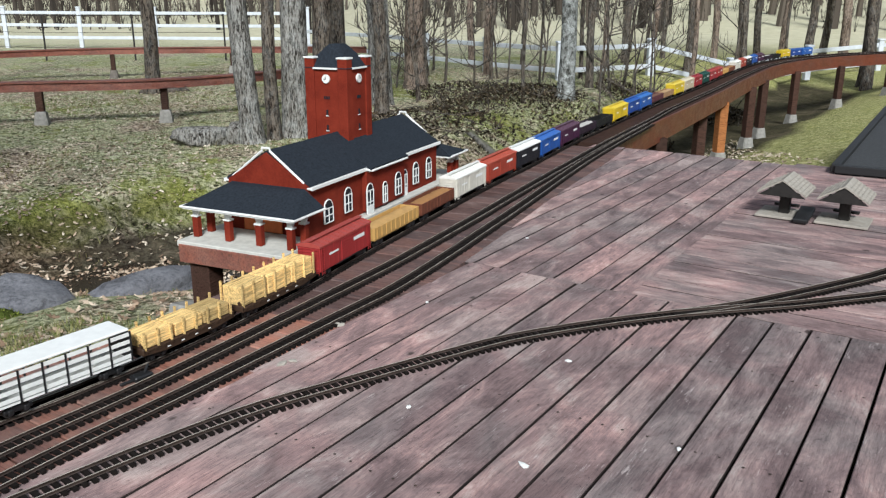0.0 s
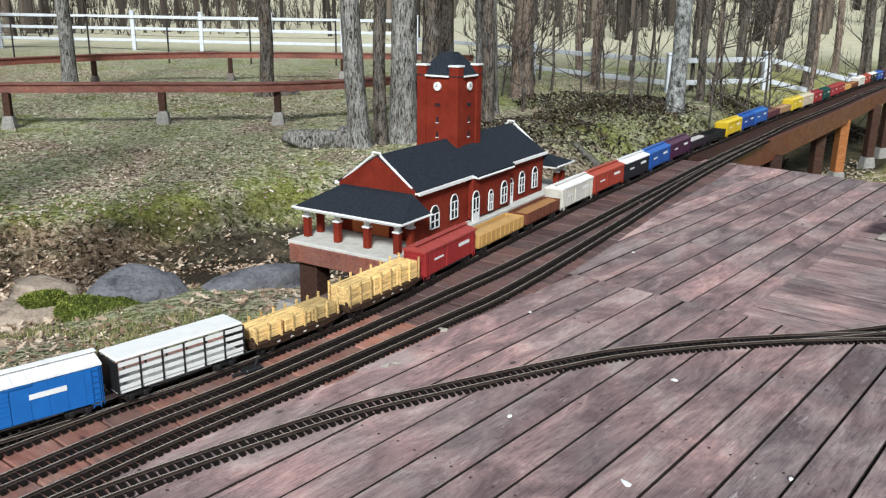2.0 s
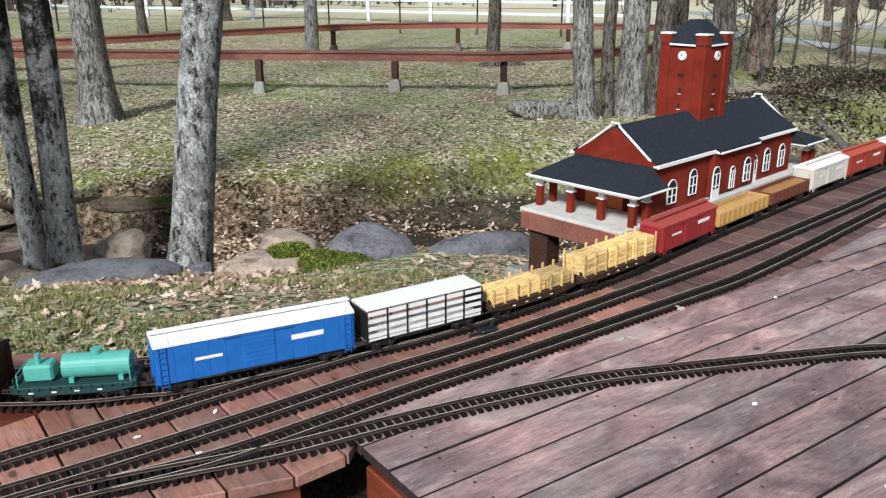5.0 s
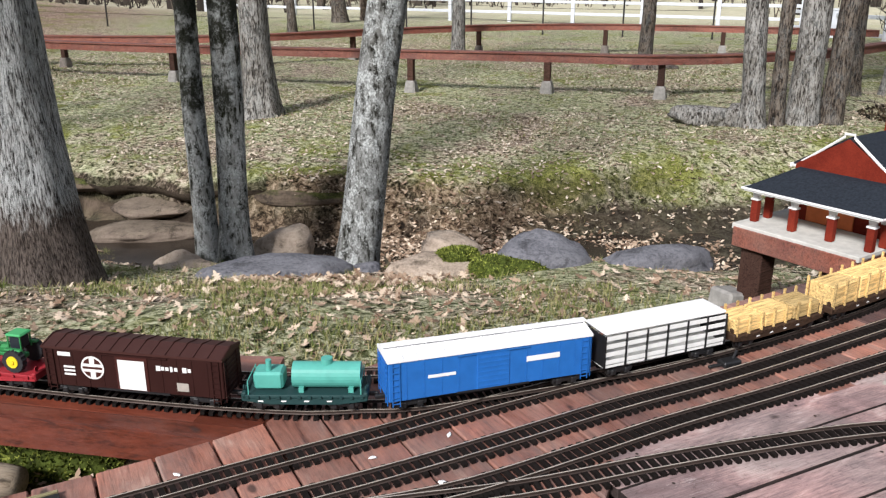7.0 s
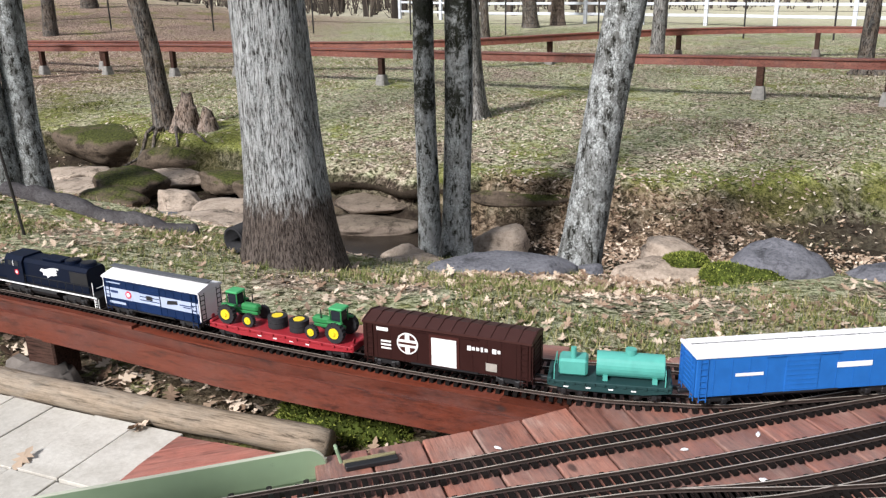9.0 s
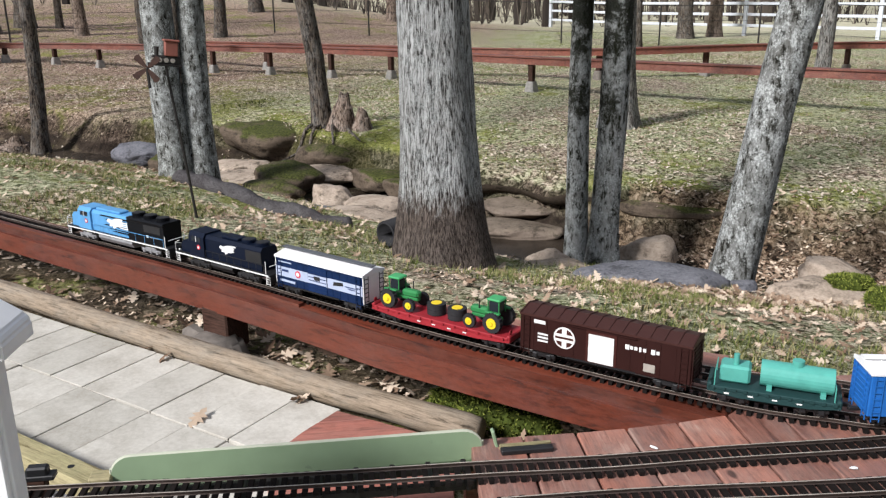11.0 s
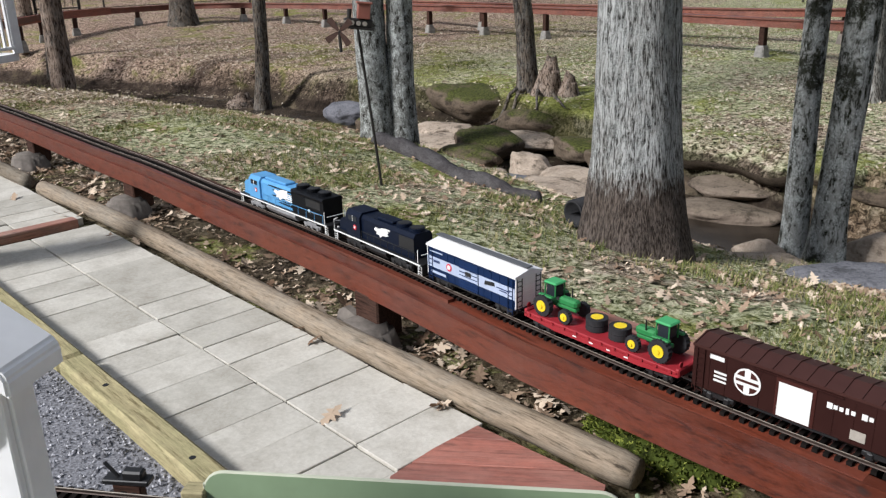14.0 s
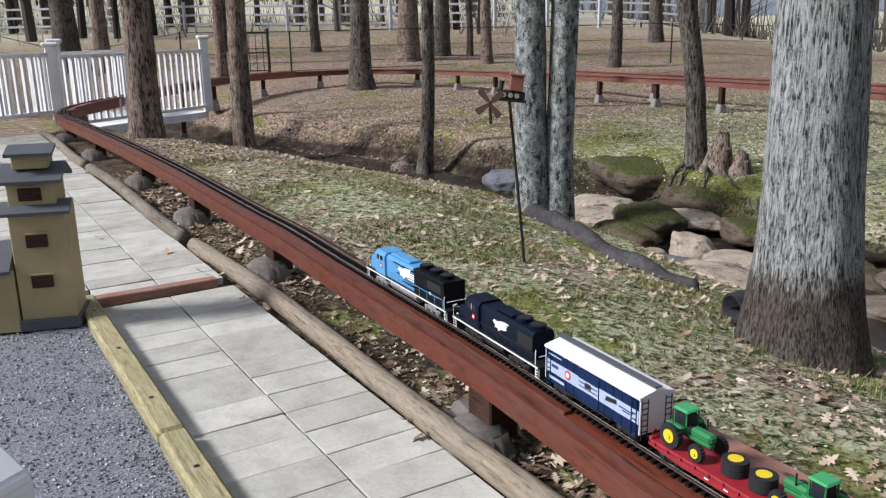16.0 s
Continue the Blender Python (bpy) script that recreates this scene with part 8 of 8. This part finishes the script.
def underframe(r, L, axles=2):
    part("underframe", box(0, 0, 0.036, L - 0.01, 0.05, 0.012, 0.002), M["black"], r)
    truck(r, L / 2 - 0.06, axles, M["black"], 0.0155, 0.042)
    truck(r, -L / 2 + 0.06, axles, M["black"], 0.0155, 0.042)
    coupler(r, L / 2 + 0.008)
    coupler(r, -L / 2 - 0.008)


def box_car(start, length, side, roof, label, style="plain", door=None, top=0.142):
    L = length - 0.03
    h = L / 2
    r = car_root("box_car", start, length, label)
    underframe(r, L)
    zb = 0.034
    sm = paint(side)
    rm = paint(roof)
    part("body", box(0, 0, (zb + top - 0.01) / 2, L, 0.1, top - 0.01 - zb, 0.002), sm, r)
    part("roof", prism([(-0.053, top - 0.012), (0.053, top - 0.012), (0.053, top - 0.006), (0, top + 0.006), (-0.053, top - 0.006)], -h - 0.003, h + 0.003), rm, r)
    ribs = bmesh.new()
    n = max(6, int(L / 0.035))
    for k in range(n + 1):
        x = -h + L * k / n
        prism([(-0.0535, top - 0.006), (0.0, top + 0.0062), (0.0535, top - 0.006), (0.0535, top - 0.004), (0.0, top + 0.0085), (-0.0535, top - 0.004)], x - 0.0015, x + 0.0015, ribs)
    if style != "eagle":
        tagged(part("roof_ribs", ribs, rm, r), kind="stuff")
    if style != "santa":
        part("roof_walk", box(0, 0, top + 0.013, L + 0.01, 0.022, 0.003), M["slate"] if style == "eagle" else rm, r, "narrow roof walkway")
    dm = paint(door) if door else sm
    dr = part("door", box(0.0, 0, (zb + top - 0.014) / 2, 0.085, 0.1045, top - 0.02 - zb, 0.001), dm, r, "sliding side door")
    dg = bmesh.new()
    for k in range(7):
        z = zb + 0.01 + k * (top - 0.04 - zb) / 6
        for s in (-1, 1):
            box(0, s * 0.0528, z, 0.08, 0.0015, 0.003, 0, dg)
    tagged(part("door_ribs", dg, dm, dr), kind="stuff")
    for s in (-1, 1):
        part("door_track", box(0.0, s * 0.053, zb + 0.002, 0.19, 0.003, 0.004), M["black"], r)
        part("door_track", box(0.0, s * 0.053, top - 0.016, 0.19, 0.003, 0.003), sm, r)
        for e in (-1, 1):
            ladder(r, e * (h - 0.018), s * 0.0525, zb - 0.012, top - 0.014, sm, "x", 7)
            ladder(r, e * (h + 0.0025), s * 0.036, zb - 0.01, top - 0.014, sm if style != "eagle" else M["black"], "y", 7)
    panel = bmesh.new()
    for k in range(1, 12):
        x = -h + L * k / 12
        if abs(x) > 0.05:
            for s in (-1, 1):
                box(x, s * 0.0503, (zb + top - 0.014) / 2, 0.002, 0.0014, top - 0.02 - zb, 0, panel)
    tagged(part("side_seams", panel, sm, r), kind="stuff")
    ends = bmesh.new()
    for e in (-1, 1):
        for k in range(7):
            box(e * (h + 0.0008), 0, zb + 0.012 + k * 0.013, 0.003, 0.09, 0.005, 0.001, ends)
    tagged(part("end_ribs", ends, M["trim"] if style == "eagle" else sm, r), kind="stuff")
    if style == "eagle":
        pale = paint((0.4, 0.46, 0.6))
        flat_shape("pale_band", rect(h / 2 + 0.022, 0.083, h - 0.046, 0.034), 0.0508, pale, r, "pale grey centre band")
        flat_shape("pale_band", rect(-h / 2 - 0.022, 0.083, h - 0.046, 0.034), 0.0508, pale, r)
        flat_shape("pale_band", rect(0, 0.083, 0.084, 0.034), 0.0526, pale, dr)
        flat_shape("dark_patch", rect(0.0, 0.088, 0.026, 0.014), 0.0534, M["black"], dr)
        for e in (-1, 1):
            part("white_end", box(e * h, 0, 0.084, 0.004, 0.1, 0.09, 0.001), M["trim"], r, "white painted car end")
        em = flat_shape("round_emblem", disc(0.09, 0.085, 0.0125), 0.052, paint((0.6, 0.05, 0.08)), r, "round red emblem")
        flat_shape("emblem_core", disc(0.09, 0.085, 0.007), 0.0528, M["trim"], em)
        flat_shape("script_bar", [(-0.07, 0.079), (-0.115, 0.085), (-0.113, 0.096), (-0.074, 0.092)], 0.052, M["black"], r)
        flat_shape("lettering_bar", rect(-0.15, 0.086, 0.055, 0.003), 0.052, paint((0.02, 0.04, 0.12)), r)
        flat_shape("lettering_bar", rect(-0.15, 0.08, 0.03, 0.003), 0.052, paint((0.02, 0.04, 0.12)), r)
        flat_shape("lettering_bar", rect(0.15, 0.088, 0.03, 0.008), 0.052, paint((0.02, 0.04, 0.12)), r)
        flat_shape("lettering_bar", rect(0.15, 0.118, 0.06, 0.004), 0.052, pale, r)
        flat_shape("lettering_bar", rect(0.14, 0.052, 0.07, 0.008), 0.052, pale, r)
    if style == "santa":
        wm = M["trim"]
        flat_shape("white_door_panel", rect(0.0, 0.08, 0.07, 0.078), 0.0536, wm, dr, "blank white door panel")
        em = flat_shape("round_emblem", disc(0.105, 0.09, 0.031), 0.0512, wm, r, "white disc emblem with dark cross")
        dark = paint((0.06, 0.022, 0.018))
        for dx, dz in ((-1, -1), (-1, 1), (1, -1), (1, 1)):
            flat_shape("emblem_wedge", [(0.105 + dx * 0.007, 0.09 + dz * 0.011), (0.105 + dx * 0.024, 0.09 + dz * 0.011), (0.105 + dx * 0.018, 0.09 + dz * 0.02), (0.105 + dx * 0.007, 0.09 + dz * 0.026)], 0.0521, dark, em)
        flat_shape("emblem_bar", rect(0.105, 0.09, 0.052, 0.006), 0.0524, dark, em)
        for k, w in enumerate((0.011, 0.008, 0.008, 0.006, 0.008)):
            flat_shape("lettering_bar", rect(-0.07 - k * 0.0115, 0.104, w, 0.013 if k in (0, 3) else 0.009), 0.0512, wm, r)
        for k, w in enumerate((0.011, 0.008)):
            flat_shape("lettering_bar", rect(-0.138 - k * 0.0125, 0.104, w, 0.013 if k == 0 else 0.009), 0.0512, wm, r)
        flat_shape("placard", rect(0.178, 0.122, 0.034, 0.01), 0.0512, wm, r)
        for k in range(3):
            flat_shape("lettering_bar", rect(0.168, 0.088 - k * 0.01, 0.03, 0.005), 0.0512, wm, r)
        flat_shape("lettering_bar", rect(-0.13, 0.058, 0.03, 0.022), 0.0512, M["ply"], r)
    if style == "marks":
        flat_shape("lettering_bar", rect(h * 0.5, 0.09, 0.07, 0.008), 0.0508, M["trim"], r)
        flat_shape("lettering_bar", rect(-h * 0.5, 0.1, 0.09, 0.014), 0.0508, M["trim"], r)
    return r


def tractor(x, facing, start_root):
    """A toy tractor that stands on the flat car; placed in world space."""
    m = start_root.matrix_basis @ pose(x, 0, 0.0505, 0, 0, 0 if facing > 0 else 180)
    r = thing("toy_tractor", m, "green toy farm tractor with yellow wheels", "toy tractor", "toy tractors on the flat car")
    g = paint((0.03, 0.2, 0.06))
    ym = paint((0.75, 0.55, 0.02))
    part("hood", box(0.032, 0, 0.046, 0.062, 0.026, 0.022, 0.006), g, r)
    part("chassis", box(0.01, 0, 0.03, 0.1, 0.018, 0.012, 0.003), g, r)
    part("cab_roof", box(-0.022, 0, 0.09, 0.046, 0.044, 0.008, 0.004), paint((0.06, 0.33, 0.12)), r)
    part("cab_glass", box(-0.022, 0, 0.068, 0.034, 0.034, 0.034, 0.003), M["glass"], r)
    for sx in (-1, 1):
        for sy in (-1, 1):
            part("cab_pillar", box(-0.022 + sx * 0.018, sy * 0.018, 0.068, 0.003, 0.003, 0.038), g, r)
    part("exhaust", cyl(0.03, 0.012, 0.068, 0.002, 0.026, "z", 8), M["black"], r)
    for s in (-1, 1):
        part("fender", box(-0.026, s * 0.03, 0.056, 0.05, 0.014, 0.006, 0.003), g, r)
        for wx, wr, ww in ((-0.03, 0.029, 0.016), (0.048, 0.02, 0.012)):
            lug = []
            for k in range(36):
                a = 6.2832 * k / 36
                q = wr + (0.0014 if k % 2 else -0.0006)
                lug.append((wx + q * math.cos(a), wr + q * math.sin(a)))
            own = prism(lug, s * 0.036 - ww / 2, s * 0.036 + ww / 2, None, "y")
            wh = part("tyre", own, M["rubber"], r)
            part("rim", cyl(wx, s * (0.036 + ww / 2 + 0.0005), wr, wr * 0.55, 0.003, "y", 20), ym, wh, "yellow wheel rim")
            part("hub", cyl(wx, s * (0.036 + ww / 2 + 0.003), wr, wr * 0.2, 0.004, "y", 12), ym, wh)
    return r


def flat_car(start, length, col, label, load=None):
    L = length - 0.03
    h = L / 2
    r = car_root("flat_car", start, length, label)
    underframe(r, L)
    cm = paint(col)
    part("deck", box(0, 0, 0.045, L, 0.1, 0.009, 0.002), cm, r)
    sill = bmesh.new()
    for s in (-1, 1):
        prism([(-h, 0.041), (h, 0.041), (h, 0.036), (h * 0.55, 0.026), (-h * 0.55, 0.026), (-h, 0.036)], s * 0.049 - 0.0015, s * 0.049 + 0.0015, sill, "y")
        for k in range(12):
            box(-h + L * (k + 0.5) / 12, s * 0.052, 0.045, 0.008, 0.004, 0.007, 0, sill)
    part("side_sill", sill, cm, r)
    for k in range(4):
        flat_shape("lettering_bar", rect(-h * 0.4 + k * 0.055, 0.035, 0.012, 0.0035), 0.0508, M["trim"], r)
    for e in (-1, 1):
        part("end_sill", box(e * (h - 0.004), 0, 0.045, 0.012, 0.1, 0.022, 0.003), cm, r)
        part("brake_wheel", cyl(e * (h - 0.003), 0.035, 0.064, 0.007, 0.002, "x", 12), cm, r)
    return r


def lumber_car(start, length, label, tall=0.05):
    r = flat_car(start, length, (0.05, 0.03, 0.02), label)
    L = length - 0.05
    ym = M["lumber"]
    for k in range(3):
        part("lumber_pack", box(-L / 3 + k * L / 3, 0, 0.051 + tall / 2, L / 3 - 0.008, 0.085, tall, 0.002), ym, r, "stack of pale sawn lumber")
    for k in range(8):
        x = -L / 2 + L * k / 7
        for s in (-1, 1):
            part("stake", box(x, s * 0.046, 0.055 + tall / 2, 0.006, 0.006, tall + 0.02), ym, r)
    return r


def gondola(start, length, col, inner, label, rails=False):
    L = length - 0.03
    h = L / 2
    r = car_root("gondola_car", start, length, label)
    underframe(r, L)
    cm = paint(col)
    part("floor", box(0, 0, 0.042, L, 0.098, 0.006), cm, r)
    if rails:
        for s in (-1, 1):
            for k in range(4):
                part("slat", box(0, s * 0.049, 0.055 + k * 0.022, L, 0.003, 0.011), cm, r)
        for e in (-1, 1):
            part("end_panel", box(e * h, 0, 0.085, 0.004, 0.098, 0.085), M["black"], r, "black end panel")
        for k in range(7):
            for s in (-1, 1):
                part("stake", box(-h + L * k / 6, s * 0.051, 0.085, 0.005, 0.003, 0.09), M["black"], r)
        part("roof", box(0, 0, 0.135, L, 0.1, 0.008, 0.003), M["trim"], r, "white roof panel")
    else:
        for s in (-1, 1):
            part("side", box(0, s * 0.049, 0.07, L, 0.004, 0.05, 0.001), cm, r)
            rb = bmesh.new()
            for k in range(10):
                box(-h + L * (k + 0.5) / 10, s * 0.052, 0.07, 0.005, 0.003, 0.05, 0, rb)
            tagged(part("side_ribs", rb, cm, r), kind="stuff")
        for e in (-1, 1):
            part("end_panel", box(e * h, 0, 0.07, 0.004, 0.098, 0.05, 0.001), cm, r)
        if inner:
            own = bmesh.new()
            n = 20
            g = [[own.verts.new((-h + 0.006 + (L - 0.012) * i / n, -0.045 + 0.09 * j / 8, 0.078 + 0.016 * math.sin(math.pi * j / 8) + 0.008 * noise.noise((i * 0.7, j * 0.9, start)))) for j in range(9)] for i in range(n + 1)]
            for i in range(n):
                for j in range(8):
                    own.faces.new((g[i][j], g[i + 1][j], g[i + 1][j + 1], g[i][j + 1]))
            part("load", own, paint(inner, 0.9), r, "heaped bulk load", True)
    return r


def tank_car(start, length, col, label):
    r = flat_car(start, length, (0.02, 0.05, 0.05), label)
    L = length - 0.03
    cm = paint(col)
    part("tank", cyl(-0.05, 0, 0.082, 0.032, L * 0.55, "x", 24), cm, r)
    part("dome", cyl(-0.05, 0, 0.118, 0.014, 0.016, "z", 16), cm, r)
    part("engine_block", box(L * 0.3, 0, 0.075, L * 0.24, 0.055, 0.045, 0.006), cm, r)
    part("exhaust", cyl(L * 0.3, 0.01, 0.11, 0.007, 0.03, "z", 12), cm, r)
    for e in (-1, 1):
        part("saddle", box(-0.05 + e * L * 0.2, 0, 0.055, 0.012, 0.07, 0.014), cm, r)
        own = tube([(e * L * 0.45, -0.045, 0.05), (e * L * 0.45, -0.045, 0.085), (e * L * 0.45, 0.045, 0.085), (e * L * 0.45, 0.045, 0.05)], 0.0015, 5)
        part("end_rail", own, cm, r)
    return r


M["lumber"] = plank_mat("pale_sawn_lumber", (0.45, 0.29, 0.1), (0.68, 0.48, 0.2), (0.6, 0.45, 0.22), 0.3)
s = 0.0
locomotive(s, 0.695, True)
s += 0.705
locomotive(s, 0.55, False)
s += 0.56
box_car(s, 0.425, (0.006, 0.019, 0.064), (0.75, 0.75, 0.76), "blue and pale grey model boxcar with white roof", "eagle", (0.008, 0.024, 0.08))
s += 0.43
fc = flat_car(s, 0.525, (0.3, 0.022, 0.03), "red flat car carrying toy tractors and tyres")
bpy.context.view_layer.update()
tractor(0.16, -1, fc)
tractor(-0.155, 1, fc)
for x, y in ((0.035, 0.0), (-0.04, 0.0)):
    m = fc.matrix_basis @ pose(x, y, 0.0505)
    st = thing("tyre_pair", m, "black toy tractor tyres with yellow rims", "toy tyre", "spare tyres on the flat car")
    for k in range(2):
        ty = part("tyre", cyl(0, 0, 0.0085 + 0.017 * k, 0.029, 0.016, "z", 28), M["rubber"], st)
        part("rim", cyl(0, 0, 0.0165 + 0.017 * k, 0.0165, 0.003, "z", 20), paint((0.75, 0.55, 0.02)), ty)
s += 0.53
box_car(s, 0.50, (0.03, 0.011, 0.0095), (0.05, 0.021, 0.018), "dark brown model boxcar with white disc emblem", "santa", (0.055, 0.018, 0.015), 0.146)
s += 0.505
tank_car(s, 0.33, (0.09, 0.36, 0.3), "sea-green tank and engine load on a flat car")
s += 0.335
box_car(s, 0.56, (0.02, 0.13, 0.42), (0.8, 0.8, 0.8), "bright blue model boxcar with white roof", "marks", None, 0.15)
s += 0.565
gondola(s, 0.42, (0.75, 0.75, 0.72), None, "white slatted stock car with black ends", True)
s += 0.425
lumber_car(s, 0.40, "flat car stacked with pale sawn lumber", 0.04)
s += 0.405
lumber_car(s, 0.46, "flat car with tall pale lumber stakes", 0.065)
s += 0.465
FREIGHT = [("box", (0.3, 0.03, 0.03), (0.33, 0.06, 0.05), "dull red model boxcar"), ("gon", (0.5, 0.3, 0.1), (0.45, 0.27, 0.1), "tan gondola car with heaped load"),
           ("gon", (0.14, 0.05, 0.03), (0.32, 0.16, 0.06), "brown gondola car with heaped load"), ("box", (0.6, 0.57, 0.5), (0.75, 0.74, 0.7), "cream model boxcar with pale roof"),
           ("box", (0.32, 0.05, 0.03), (0.4, 0.08, 0.05), "rusty red model boxcar"), ("box", (0.02, 0.02, 0.025), (0.78, 0.78, 0.76), "black model boxcar with white roof"),
           ("box", (0.02, 0.08, 0.3), (0.05, 0.14, 0.42), "blue model boxcar"), ("box", (0.06, 0.02, 0.05), (0.1, 0.05, 0.08), "dark plum model boxcar"),
           ("gon", (0.03, 0.02, 0.03), (0.45, 0.43, 0.4), "black gondola car with pale load"), ("gon", (0.02, 0.02, 0.02), None, "empty black gondola car"),
           ("box", (0.6, 0.42, 0.02), (0.65, 0.5, 0.05), "yellow model boxcar"), ("box", (0.02, 0.06, 0.26), (0.03, 0.1, 0.36), "royal blue model boxcar"),
           ("box", (0.03, 0.1, 0.34), (0.05, 0.16, 0.44), "mid blue model boxcar"), ("gon", (0.09, 0.03, 0.04), (0.14, 0.07, 0.05), "maroon gondola car with dark load"),
           ("gon", (0.3, 0.18, 0.1), (0.4, 0.26, 0.14), "tan gondola car with sand load"), ("box", (0.62, 0.45, 0.03), (0.66, 0.52, 0.08), "bright yellow model boxcar"),
           ("box", (0.5, 0.42, 0.3), (0.6, 0.54, 0.42), "buff model boxcar"), ("box", (0.28, 0.02, 0.03), (0.3, 0.04, 0.05), "deep red model boxcar"), ("box", (0.01, 0.06, 0.05), (0.02, 0.08, 0.07), "dark green model boxcar"), ("box", (0.3, 0.03, 0.04), (0.34, 0.06, 0.06), "crimson model boxcar")]
k = 0
while nose + s + 0.6 < total and k < 44 and s < 19.5:
    kind, ca, cb, name = FREIGHT[k % len(FREIGHT)]
    ln = (0.44, 0.47, 0.42)[k % 3]
    if kind == "box":
        box_car(s, ln, ca, cb, name + " in a long freight train", "marks")
    else:
        gondola(s, ln, ca, cb, name + " in a long freight train")
    s += ln + 0.005
    k += 1

# small chips and litter on the deck
rnd = random.Random(19)
for x, y, sz in ((-0.158, 2.735, 0.03), (-0.235, 2.407, 0.022), (-0.21, 2.43, 0.02), (0.53, 1.96, 0.018), (0.62, 2.575, 0.014), (-0.955, 1.454, 0.011), (-1.024, 1.269, 0.011), (-0.844, 1.297, 0.012), (0.35, 4.9, 0.02), (-1.3, 0.95, 0.01), (0.2, 2.2, 0.012), (0.9, 2.1, 0.01), (0.1, 3.0, 0.012), (0.4, 3.9, 0.012)):
    own = bmesh.new()
    bmesh.ops.create_icosphere(own, subdivisions=1, radius=1)
    for v in own.verts:
        v.co = Vector((v.co.x * sz * rnd.uniform(0.7, 1.3), v.co.y * sz * rnd.uniform(0.4, 0.7), v.co.z * sz * 0.25))
    ob = obj("wood_chip", own, M["ply"] if sz > 0.019 else M["trim"])
    ob.matrix_basis = pose(x, y, 0.003, 0, 0, rnd.uniform(0, 180))
    tagged(ob, "pale chip of wood lying on boards", "litter", "chips on the deck")
ob = obj("switch_machine", box(0, 0, 0.008, 0.06, 0.036, 0.018, 0.004), M["black"])
part("lever", tube([(0.01, 0, 0.016), (0.03, 0.01, 0.034)], 0.004, 6), M["black"], ob)
part("tie_arm", box(-0.045, 0, 0.006, 0.05, 0.01, 0.008, 0.002), M["black"], ob)
ob.matrix_basis = pose(-0.60, 2.24, 0, 0, 0, 62)
tagged(ob, "black switch machine beside the turnout", "switch")
